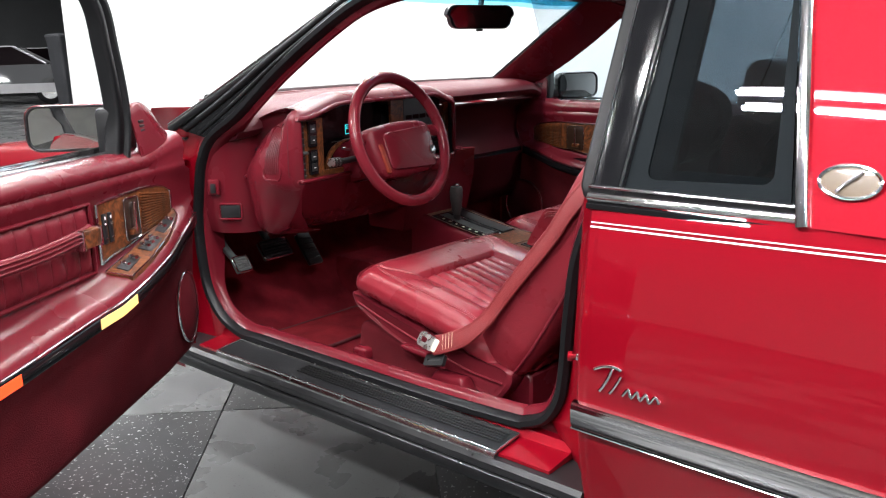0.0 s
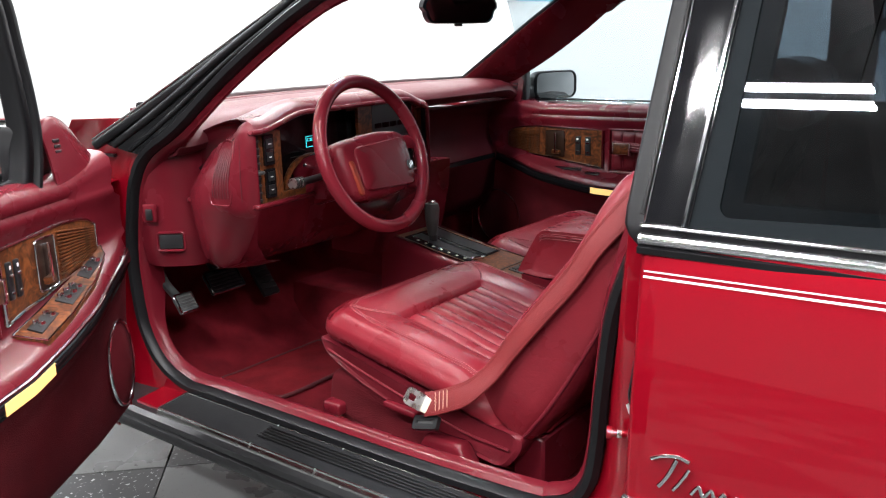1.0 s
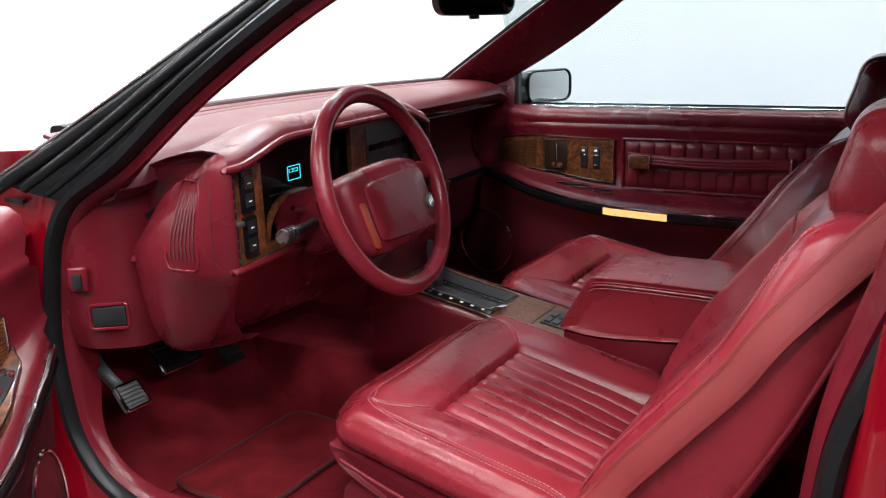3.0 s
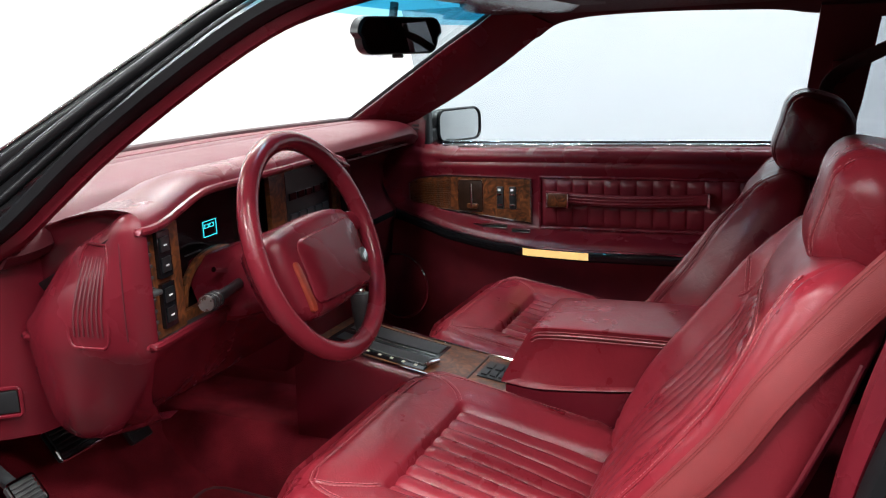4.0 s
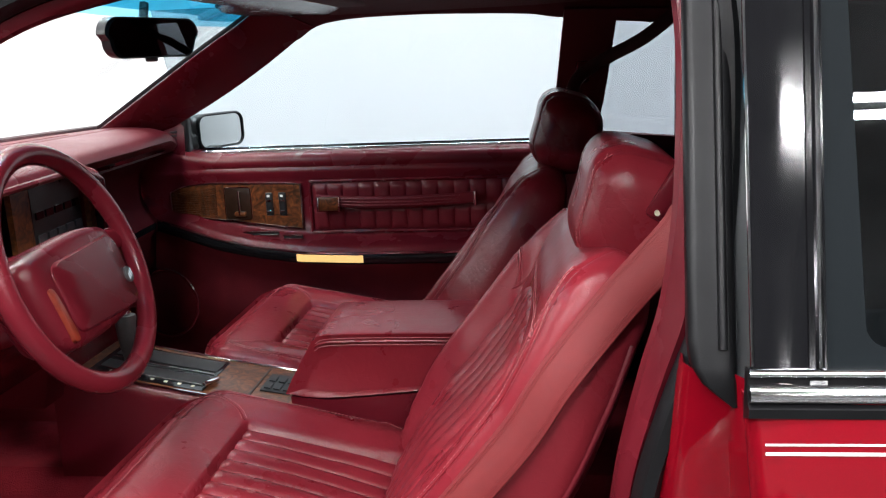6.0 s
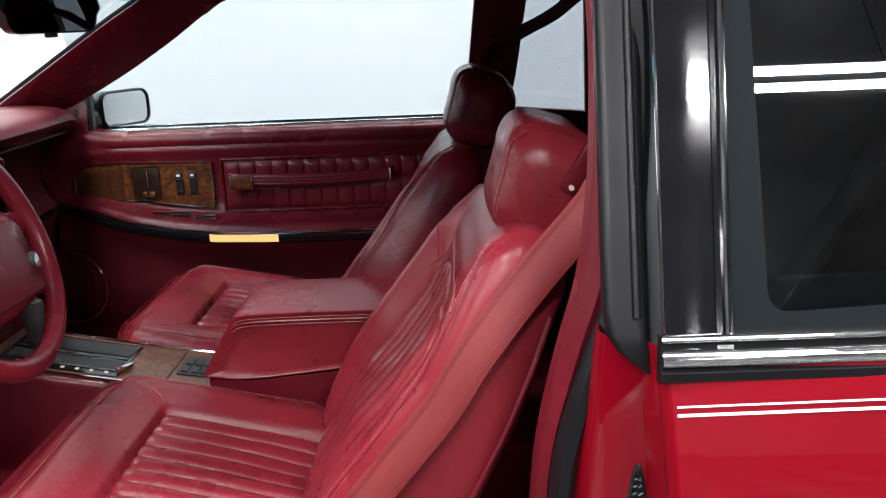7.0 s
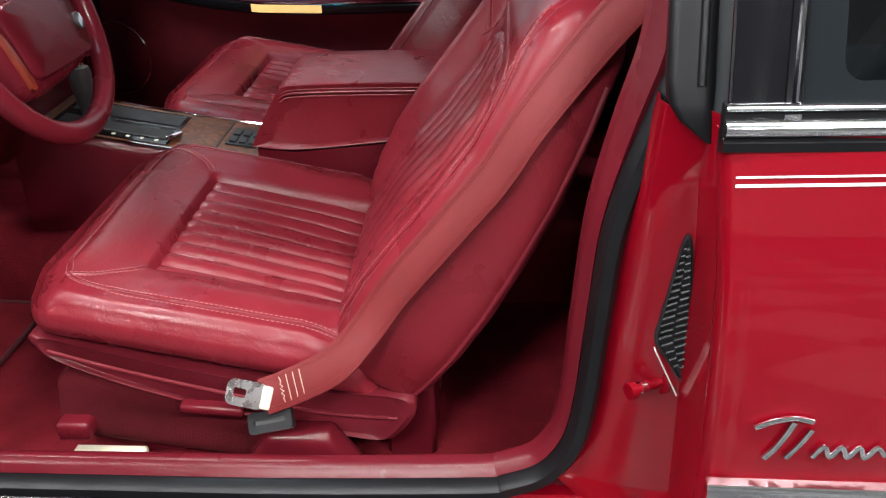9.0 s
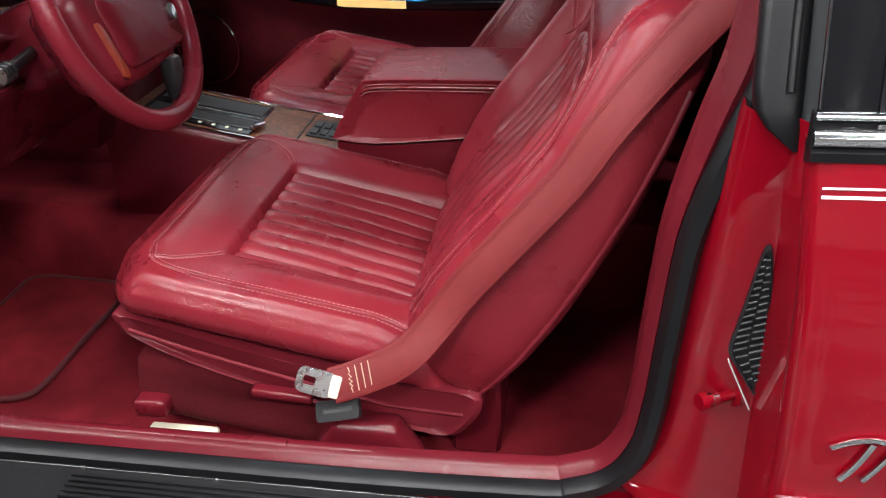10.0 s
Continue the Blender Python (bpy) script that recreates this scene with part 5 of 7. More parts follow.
part("lower_fascia", loft([[(-0.955, y, 0.79), (-0.965, y, 0.70), (-0.985, y, 0.62), (-1.0, y, 0.56), (-1.15, y, 0.56), (-1.15, y, 0.79)] for y in (0.60, 0.64, 0.86, 0.90)], caps=True), M_PLASTIC, dash, "red centre stack")
# driver's dash end, knee panel, pad with slots
rows = []
for z in (0.915, 0.88, 0.82, 0.75, 0.68, 0.64, 0.628):
    tuck = 0.012 * step_smooth(0.66, 0.628, z)
    rows.append([(-1.25, 0.056 + tuck, z), (-1.19, 0.050 + tuck, z), (-1.168, 0.053 + tuck, z), (-1.136, 0.074 + tuck, z), (-1.106, 0.104 + tuck, z), (-1.098, 0.15 + tuck, z)])
part("dash_end", thick(loft(rows, closed=False), 0.006), M_PLASTIC, dash, "red dash end panel", 50)
FT = Matrix.Translation((-1.133, 0.0735, 0.690)) @ Matrix.Rotation(radians(38), 4, "Z")
fuse = part("fuse_cover", rbox((0.054, 0.008, 0.034), (0, 0, 0), 0.003, 2, FT), M_BLACK, dash, "small black fuse cover")
part("cover_frame", sweep([FT @ Vector((a, -0.003, b)) for a, b in rrect(0.062, 0.042, 0.006, 3)], ring(0.003, 6), closed=True, up=(0, -1, 0)), M_PLASTIC, fuse, "red raised frame")
LT = Matrix.Translation((-1.166, 0.0485, 0.756)) @ Matrix.Rotation(radians(30), 4, "Z")
latch = part("bonnet_release", rbox((0.034, 0.012, 0.044), (0, 0, 0), 0.006, 3, LT), M_PLASTIC, dash, "red bonnet release latch")
part("release_hole", rbox((0.016, 0.006, 0.026), (0, 0, 0), 0.0025, 2, LT @ Matrix.Translation((0, -0.0068, -0.002))), M_BLACK, latch, "dark finger hole")


def on_pod(s, z, off):
    """A place on the slanted driver's flank of the hood: s from 0 (dash end) to 1 (rim)."""
    i = s * 29
    k = min(int(i), len(PLAN) - 2)
    a, b = Vector((*PLAN[k], z)), Vector((*PLAN[k + 1], z))
    p = a.lerp(b, i - k)
    t = (b - a)
    low = shoulder(p.x, p.y, 0.969)
    up = z if z < 0.78 else 0.78 + (z - 0.78) * 0.189 / (low - 0.78)
    lean = 0.050 * step_smooth(-0.872, -0.94, p.x) * step_smooth(0.80, 0.975, up) ** 1.6
    return p + Vector((t.y, -t.x, 0)).normalized() * (off - lean)


S0, S1, Z0, Z1 = 0.60, 0.775, 0.790, 0.922
border = [on_pod(lerp(S0, S1, 0.5 + a), lerp(Z0, Z1, 0.5 + b), 0.0005) for a, b in rrect(1.0, 1.0, 0.16, 5)]
pad = part("grille_rim", sweep(border, ring(0.0022, 6), closed=True, up=(0, -1, 0)), M_VINYL, dash, "raised speaker grille rim")
for k in range(7):
    s = lerp(S0, S1, (k + 1.2) / 8.4)
    part("slot", sweep([on_pod(s, lerp(Z0, Z1, g), 0.0004) for g in np.linspace(0.12, 0.88, 12)], rrect(0.0018, 0.0030, 0.0008, 1), up=(1, 0, 0)), M_SLOT, pad)
part("flank_seam", sweep([on_pod(0.86, z, 0.0002) for z in np.linspace(0.80, 0.93, 8)], ring(0.0011, 5), up=(1, 0, 0)), M_SLOT, dash, "thin moulding line")
part("knee_panel", thick(loft([[(-0.90 - 0.02 * (y > 0.5), y, 0.785), (-0.905, y, 0.76), (-0.94, y, 0.70), (-0.99, y, 0.645), (-1.08, y, 0.625)] for y in np.linspace(0.185, 0.62, 8)], closed=False), 0.006), M_PLASTIC, dash, "red knee panel", 50)

# ---------------- steering wheel and column ----------------
WHEEL, TILT_W, YAW_W = Vector((-0.757, 0.357, 0.8787)), radians(18.7), radians(2.8)
WN = Vector((math.cos(TILT_W) * math.cos(YAW_W), math.cos(TILT_W) * math.sin(YAW_W), math.sin(TILT_W)))
WS_ = Vector((-math.sin(YAW_W), math.cos(YAW_W), 0))
WU = WN.cross(WS_)


def on_wheel(a, b, d):
    """a across, b up the wheel, d towards the driver."""
    return WHEEL + WS_ * a + WU * b + WN * d


wheel = thing("steering_wheel", tuple(WHEEL), "red leather-wrapped steering wheel with a padded hub", "steering wheel")
R = 0.1655
part("rim", sweep([on_wheel(R * math.cos(a), R * math.sin(a), 0) for a in np.linspace(0, 2 * math.pi, 73)[:-1]], ring(0.0155, 14, 0.0145), closed=True, up=WN), leather("rim_leather", (0.13, 0.010, 0.017), 0.24, 0.12), wheel, "glossy worn red leather rim")


def hub_edge(k, d):
    """The hub's outline: broad rounded shoulders, a little narrower below."""
    pts = smooth_path([(-0.118, 0.034), (-0.06, 0.045), (0.0, 0.049), (0.06, 0.048), (0.106, 0.038), (0.120, 0.010), (0.116, -0.040), (0.104, -0.082), (0.05, -0.097), (-0.05, -0.099), (-0.104, -0.090), (-0.120, -0.045), (-0.126, 0.005)], 4, True)
    return [on_wheel(a * k, (b + 0.025) * k - 0.025, d) for a, b in pts]


hub = part("hub_pad", loft([hub_edge(0.70, -0.075), hub_edge(0.86, -0.066), hub_edge(0.97, -0.048), hub_edge(1.0, -0.022), hub_edge(0.985, -0.006), hub_edge(0.94, 0.005), hub_edge(0.82, 0.010), hub_edge(0.5, 0.012), hub_edge(0.02, 0.012)], caps=True), M_VINYL, wheel, "padded red airbag hub", 60)
for side in (-1, 1):
    for path, w in (([(0.10, 0.012, -0.020), (0.132, 0.016, -0.016), (0.160, 0.010, -0.006)], 0.034), ([(0.088, -0.066, -0.024), (0.118, -0.077, -0.018), (0.143, -0.083, -0.006)], 0.036)):
        part("spoke", sweep(smooth_path([on_wheel(side * a, b, d) for a, b, d in path], 5), ring(w / 2, 12, 0.010), up=WN, scale=[1.15 - 0.04 * k if k < 6 else 0.93 + 0.03 * (k - 6) for k in range(11)]), M_VINYL, wheel, "", 60)
cover = []
for d, k in ((0.004, 1.0), (0.013, 0.985), (0.0165, 0.94), (0.018, 0.5), (0.018, 0.02)):
    cover.append([on_wheel(0.010 + a * k, (b + 0.0 * a) * k * (1.0 - 0.10 * (a < 0)) - 0.030, d) for a, b in rrect(0.186, 0.112, 0.022, 6)])
part("airbag_cover", loft(cover, caps=True), M_VINYL, hub, "raised airbag cover")
part("cover_groove", sweep([p - WN * 0.008 for p in cover[0]], ring(0.0022, 6), closed=True, up=WN), M_SLOT, hub, "dark groove round the cover")
part("thumb_switch", loft([[on_wheel(-0.094 + a - 0.10 * b, -0.046 + b, d) for a, b in rrect(0.013 * k, 0.076 * k, 0.005 * k, 4)] for d, k in ((0.002, 1.0), (0.012, 1.0), (0.014, 0.8))], caps=True), mat("amber_brown_switch", (0.17, 0.022, 0.010), 0.35, vary=0.2, vary_scale=80), wheel, "brown horn switch")
emb = part("emblem", loft([[on_wheel(0.088 + 0.010 * math.cos(a), -0.042 + 0.012 * math.sin(a), d) for a in np.linspace(0, 2 * math.pi, 17)[:-1]] for d in (0.012, 0.0195, 0.0205)], caps=True), M_GREY, wheel, "small round metal emblem")
for k in range(3):
    part("emblem_shield", loft([[on_wheel(0.083 + 0.005 * k + a, -0.042 + (k - 1) * 0.003 + b, d) for a, b in rrect(0.003, 0.010, 0.001, 2)] for d in (0.0195, 0.022)], caps=True), M_CHROME, emb)
column = thing("steering_column", tuple(on_wheel(0, 0, -0.12)), "red plastic steering column shroud with stalk", "steering column")
part("shroud", loft([[on_wheel(a * k, b * k - 0.012, d) for a, b in rrect(0.12, 0.11, 0.03, 5)] for d, k in ((-0.060, 0.8), (-0.075, 1.0), (-0.11, 1.05), (-0.20, 1.05))], caps=True), M_PLASTIC, column, "red moulded column shroud")
stalk = part("stalk", sweep(smooth_path([on_wheel(-0.05, -0.012, -0.118), on_wheel(-0.10, -0.016, -0.110), on_wheel(-0.152, -0.018, -0.100)], 4), ring(0.008, 12), up=WN), M_BLACK, column, "ribbed grey turn-signal stalk")
for k in range(6):
    c0, c1 = on_wheel(-0.142 - 0.006 * k, -0.018, -0.102 + 0.0012 * k), on_wheel(-0.1475 - 0.006 * k, -0.018, -0.1008 + 0.0012 * k)
    part("knurl", sweep([c0, c1], ring(0.0125 if k % 2 == 0 else 0.0115, 14), up=WN), M_STEEL if k % 2 else M_BLACK, stalk)
part("tilt_lever", sweep([on_wheel(-0.05, 0.008, -0.13), on_wheel(-0.095, 0.020, -0.125)], ring(0.004, 8), up=WN), M_CHROME, column, "thin tilt lever")

# ---------------- seats ----------------
FORM = {}
from mathutils.bvhtree import BVHTree


def lay_on(tree, m, pts, way, lift=0.0):
    """Drops a line, drawn in the frame m, along way on to a form; gives places and normals."""
    out = []
    d = (m.to_3x3() @ Vector(way)).normalized()
    for p in pts:
        hit = tree.ray_cast(m @ Vector(p) - d * 0.25, d)
        if hit[0] is not None:
            n = hit[1] if hit[1].dot(d) < 0 else -hit[1]
            out.append((hit[0] + n * lift, n))
    return out


def sewn(name, lines, parent, tree, m, way, rows=(-0.004, 0.004), step=0.0065):
    """Seam lines: a soft sunken welt and rows of thread stitches beside it."""
    for line in lines:
        welt, thread = bmesh.new(), bmesh.new()
        dense = smooth_path(line, 14)
        laid = lay_on(tree, m, dense, way, 0.0)
        if len(laid) < 3:
            continue
        sweep([p for p, _ in laid], ring(0.0016, 6), up=laid[0][1], bm=welt)
        for off in rows:
            path = []
            for k in range(len(laid)):
                a, b = laid[max(k - 1, 0)][0], laid[min(k + 1, len(laid) - 1)][0]
                t = (b - a).normalized()
                p, n = laid[k]
                path.append(p + n.cross(t).normalized() * off + n * 0.0009)
            run, last = 0.0, path[0]
            for p in path[1:]:
                d = p - last
                length = d.length
                pos = step - run
                while pos <= length:
                    c = last + d * (pos / length)
                    u = d.normalized() * step * 0.32
                    sweep([c - u, c + u], ring(0.0006, 4), up=(0.3, 0.2, 0.9), bm=thread)
                    pos += step
                run = (run + length) % step
                last = p
        part("welt", welt, M_LEATHER, parent, "sewn seam welt")
        part("stitching", thread, M_THREAD, parent, "pale thread stitching")["kind"] = "stuff"



def pleat(a, count):
    return abs(math.sin(math.pi * count * a)) ** 0.55


def build_seat(name, yc, dx, back, rise, out, label):
    """out: +1 when the seat's outer flank faces lower y."""
    t = thing(name, (-0.5 + dx, yc, 0.275), label, "car seat", "front seats")
    M = Matrix.Translation((-0.490 + dx, yc, 0.468)) @ Matrix.Rotation(radians(12), 4, "Y")
    IN, X0, X1 = 0.152, -0.142, 0.26

    def groove(d, wide):
        return math.exp(-(d / wide) ** 2)

    def sag(x, y):
        """Where sitters have pressed the cushion down."""
        return 0.016 * step_smooth(-0.10, 0.16, x) * step_smooth(0.20, 0.06, abs(y))

    def cushion_fn(p, n):
        p = p.copy()
        if n.z > 0.25 or p.z > 0.025:
            ay = abs(p.y)
            p.z += 0.008 * step_smooth(0.13, 0.20, ay) * step_smooth(0.262, 0.20, ay) * step_smooth(-0.2, -0.05, p.x)
            p.z -= 0.016 * step_smooth(-0.205, -0.28, p.x) ** 2
            p.z -= 0.020 * step_smooth(IN + 0.006, IN - 0.008, ay) * step_smooth(X0 - 0.006, X0 + 0.008, p.x) * step_smooth(X1 + 0.01, X1, p.x)
            p.z -= 0.006 * step_smooth(IN + 0.05, IN, ay) * step_smooth(X0 - 0.05, X0, p.x)
            p.z -= sag(p.x, p.y)
            p.z -= 0.004 * groove(ay - 0.236, 0.004) * step_smooth(-0.235, -0.22, p.x) + 0.004 * groove(p.x + 0.245, 0.004) * step_smooth(0.236, 0.22, ay)
            fold = noise.noise(Vector((p.x * 7, p.y * 7, yc * 3)))
            p.z += 0.003 * fold
            crease = noise.noise(Vector((p.x * 26 + 3 * fold, p.y * 11, 5 + yc)))
            p.z -= 0.0022 * step_smooth(0.16, 0.0, abs(crease)) * step_smooth(-0.05, 0.10, p.x) * step_smooth(IN, IN + 0.03, ay)
        elif abs(n.y) > 0.5 or n.x < -0.5:
            puff = 0.006 * math.sin(math.pi * max(0, min(1, (p.z + 0.036) / 0.06)))
            p.y += math.copysign(puff, p.y) * abs(n.y)
            p.x -= puff * max(0, -n.x)
        edge = step_smooth(0.17, 0.25, abs(p.y))
        if p.z > -0.03:
            p.z = max(-0.034, p.z - edge * interp(p.x, [0.09, 0.174, 0.235, 0.28], [0.0, 0.024, 0.078, 0.10]))
        p.x -= edge * 0.040 * step_smooth(0.16, 0.27, p.x)
        p.y -= math.copysign(0.014, p.y) * edge * step_smooth(0.12, 0.2, p.x)
        p.x += 0.020 * step_smooth(0.16, 0.262, abs(p.y)) * step_smooth(-0.1, -0.27, p.x)
        return p

    lift = Matrix.Translation((0, 0, 0.0275))
    bm = pillow((0.555, 0.524, 0.078), 0.032, 0.0065, cushion_fn, M @ lift)
    tree = BVHTree.FromBMesh(bm)
    sewn("cushion_seam", [[(0.20, s * 0.230, 0.1), (0.0, s * 0.232, 0.1), (-0.15, s * 0.230, 0.1), (-0.215, s * 0.220, 0.1), (-0.238, s * 0.18, 0.1)] for s in (-1, 1)] +
         [[(-0.238, -0.18, 0.1), (-0.244, -0.06, 0.1), (-0.244, 0.06, 0.1), (-0.238, 0.18, 0.1)]] +
         [[(X0 - 0.004, s * (IN + 0.004), 0.1), (-0.165, s * 0.180, 0.1), (-0.20, s * 0.205, 0.1), (-0.230, s * 0.212, 0.1)] for s in (-1, 1)], t, tree, M, (0, 0, -1))
    part("cushion", bm, M_LEATHER, t, "stitched red leather seat cushion", 60)

    rows = []
    N = 126
    for i in range(N + 1):
        y = lerp(-IN - 0.004, IN + 0.004, i / N)
        row = []
        for j in range(41):
            x = lerp(X0 - 0.002, X1 + 0.004, j / 40)
            e = max(0.0, min(1, min(IN + 0.005 - abs(y), x - X0 + 0.004) / 0.012))
            wob = 0.004 * noise.noise(Vector((x * 9, y * 4, 2 + yc)))
            w = 0.0028 * noise.noise(Vector((x * 15, y * 9, 4 + yc))) * step_smooth(-0.1, 0.1, x)
            tuck = noise.noise(Vector((x * 22, y * 14, 7 + yc)))
            w -= 0.0022 * step_smooth(0.14, 0.0, abs(tuck)) * step_smooth(0.04, 0.18, x)
            top = 0.0465 + 0.0105 * (pleat((i / N) + wob * 0.5, 9) - 0.5) * e - 0.0065 * (1 - e)
            row.append(M @ Vector((x, y, top + w * e - sag(x, y))))
        rows.append(row)
    part("pleated_insert", thick(loft(rows, closed=False), 0.012), M_LEATHER, t, "pleated red leather cushion insert", 75)
    # boat-shaped shell under the cushion
    prof = smooth_path([(-0.742, 0.514), (-0.746, 0.496), (-0.724, 0.474), (-0.64, 0.436), (-0.556, 0.408), (-0.437, 0.374), (-0.335, 0.350), (-0.292, 0.345), (-0.268, 0.364), (-0.250, 0.396), (-0.262, 0.418), (-0.35, 0.428), (-0.5, 0.452), (-0.66, 0.492)], 4, True)
    shell = []
    for y, k in ((-0.252, 0.90), (-0.259, 0.96), (-0.255, 1.0), (0.255, 1.0), (0.259, 0.96), (0.252, 0.90)):
        shell.append([(-0.49 + (x + 0.49) * k + dx, yc + y, 0.425 + (z - 0.425) * k) for x, z in prof])
    part("seat_shell", loft(shell, caps=True), M_LEATHER_DARK, t, "red leather lower seat shell", 50)
    part("shell_piping", sweep(smooth_path([(-0.728 + dx, yc - out * 0.259, 0.490), (-0.64 + dx, yc - out * 0.2605, 0.463), (-0.5 + dx, yc - out * 0.2605, 0.425), (-0.38 + dx, yc - out * 0.2605, 0.396), (-0.275 + dx, yc - out * 0.259, 0.385)], 6), ring(0.0028, 8)), M_LEATHER_DARK, t, "sewn piping along the shell")
    part("under_frame", slab((-0.64 + dx, yc - 0.19, 0.29), (-0.26 + dx, yc + 0.19, 0.40), 0.02), M_CARPET, t, "dark carpeted seat underframe")
    part("track_cover", pillow((0.165, 0.045, 0.085), 0.02, 0.011, lambda p, n: Vector((p.x * (1 - 0.42 * step_smooth(-0.03, 0.042, p.z)), p.y, p.z)), Matrix.Translation((-0.402 + dx, yc - out * 0.278, 0.345))), M_PLASTIC, t, "red plastic track cover")
    part("track_cover", pillow((0.40, 0.05, 0.105), 0.018, 0.012, None, Matrix.Translation((-0.555 + dx, yc - out * 0.218, 0.352)) @ Matrix.Rotation(radians(9), 4, "Y")), M_DOOR_CARPET, t)
    part("track_end", rbox((0.05, 0.05, 0.03), (-0.725 + dx, yc - out * 0.241, 0.356), 0.008, 3), M_PLASTIC, t, "red track end cap")
    for xx in (-0.66, -0.30):
        part("seat_foot", slab((xx + dx, yc - 0.21, 0.274), (xx + 0.07 + dx, yc + 0.21, 0.40), 0.006), M_PLASTIC, t, "seat foot")
    part("seat_rail", slab((-0.745 + dx, yc - out * 0.240 - 0.008, 0.296), (-0.64 + dx, yc - out * 0.240 + 0.008, 0.308), 0.003), M_IVORY, t, "pale metal seat rail")
    part("release_lever", rbox((0.085, 0.020, 0.014), (-0.515 + dx, yc - out * 0.276, 0.414), 0.005, 3, Matrix.Rotation(radians(4), 4, "Y")), M_PLASTIC, t, "red recline lever")

    # backrest, in its own leaning frame: x thickness (front is -), y across, z up
    B = Matrix.Translation((-0.312 + back, yc, 0.418)) @ Matrix.Rotation(radians(34.5), 4, "Y")

    def half_width(z):
        return interp(z, [0, 0.05, 0.1, 0.2, 0.30, 0.38, 0.44, 0.49, 0.53, 0.56, 0.60], [0.246, 0.254, 0.260, 0.262, 0.260, 0.255, 0.248, 0.238, 0.226, 0.212, 0.19])

    def front_line(z):
        return interp(z, [0, 0.10, 0.20, 0.28, 0.36, 0.43, 0.475, 0.515, 0.55, 0.60], [-0.078, -0.084, -0.082, -0.075, -0.072, -0.079, -0.086, -0.088, -0.080, -0.062])

    def rear_line(z):
        return interp(z, [0, 0.03, 0.05, 0.11, 0.185, 0.26, 0.355, 0.445, 0.53, 0.60], [0.060, 0.071, 0.074, 0.078, 0.075, 0.067, 0.053, 0.035, 0.013, -0.010])

    def arch(y):
        return 0.435 - 0.052 * abs(y / 0.15) ** 2.6

    AW = 0.164

    def front(y, z):
        w, ay = half_width(z), abs(y)
        s = min(1.0, ay / w)
        mid = (front_line(z) + rear_line(z)) / 2
        x = mid + (front_line(z) - mid) * (1 - s ** (20 if y * out < 0 else 10)) ** 0.40
        roll = step_smooth(0.156, 0.200, ay) * step_smooth(w - 0.004, w - 0.054, ay)
        x -= roll * (0.16 if y * out < 0 else 0.80) * interp(z, [0, 0.08, 0.17, 0.27, 0.36, 0.42, 0.48, 0.53, 0.60], [0.012, 0.030, 0.046, 0.056, 0.054, 0.044, 0.020, 0.004, 0.0])
        x -= 0.006 * math.exp(-((z - 0.16) / 0.10) ** 2) * step_smooth(0.24, 0.15, ay)
        x -= 0.008 * math.exp(-((z - 0.468) / 0.030) ** 2) * step_smooth(0.18, 0.08, ay)
        return x

    across = [math.sin(f) for f in np.linspace(-math.pi / 2, math.pi / 2, 141)]
    behind = [math.sin(f) for f in np.linspace(math.pi / 2, -math.pi / 2, 41)][1:-1]

    def section(z, inset):
        w = half_width(z)
        mid = (front_line(z) + rear_line(z)) / 2
        pts = []
        for s in across:
            y = s * w
            well = 0.016 * step_smooth(AW + 0.005, AW - 0.007, abs(y)) * step_smooth(arch(y) - 0.002, arch(y) - 0.014, z) * step_smooth(0.035, 0.05, z)
            well += 0.004 * groove(abs(y) - (w - 0.038), 0.0045) * step_smooth(0.04, 0.08, z)
            fold = noise.noise(Vector((y * 8, z * 8, yc)))
            crease = noise.noise(Vector((y * 12, z * 24 + 2 * fold, 3 + yc)))
            well += 0.0025 * step_smooth(0.14, 0.0, abs(crease)) * step_smooth(0.22, 0.08, z) * step_smooth(AW - 0.01, AW + 0.02, abs(y))
            pts.append((front(y, z) + well + 0.003 * fold, y))
        for s in behind:
            puff = 0.003 * noise.noise(Vector((s * 3, z * 9, 11 + yc)))
            pts.append((mid + (rear_line(z) + puff - mid) * (1 - abs(s) ** 16) ** 0.30, s * w))
        return [(lerp(mid, x, max(0.04, 1 - inset / 0.062)), y * (1 - inset / w)) for x, y in pts]

    loops = []
    for f in np.linspace(math.pi / 2, 0.1, 7):
        loops.append((0.03 * (1 - math.sin(f)), 0.03, 0.05 * (1 - math.cos(f))))
    loops += [(z, z, 0.0) for z in np.linspace(0.034, 0.505, 62)]
    loops += [(0.51 + 0.060 * math.sin(f), 0.51 + 0.03 * math.sin(f), 0.056 * (1 - math.cos(f))) for f in np.linspace(0.1, math.pi / 2, 10)]
    bm = loft([[B @ Vector((x, y, zz)) for x, y in section(z, inset)] for zz, z, inset in loops], caps=True)
    bmesh.ops.recalc_face_normals(bm, faces=bm.faces)
    tree = BVHTree.FromBMesh(bm)
    FORM[name] = tree
    sewn("back_seam", [[(-0.1, s * 0.214, 0.06), (-0.1, s * 0.222, 0.20), (-0.1, s * 0.219, 0.32), (-0.1, s * 0.205, 0.44), (-0.1, s * 0.176, 0.53)] for s in (-1, 1)] +
         [[(-0.1, s * 0.166, 0.392), (-0.1, s * 0.184, 0.425), (-0.1, s * 0.204, 0.44)] for s in (-1, 1)] +
         [[(-0.1, -0.172, 0.38), (-0.1, -0.14, 0.437), (-0.1, -0.07, 0.454), (-0.1, 0.0, 0.458), (-0.1, 0.07, 0.454), (-0.1, 0.14, 0.437), (-0.1, 0.172, 0.38)]], t, tree, B, (1, 0, 0))
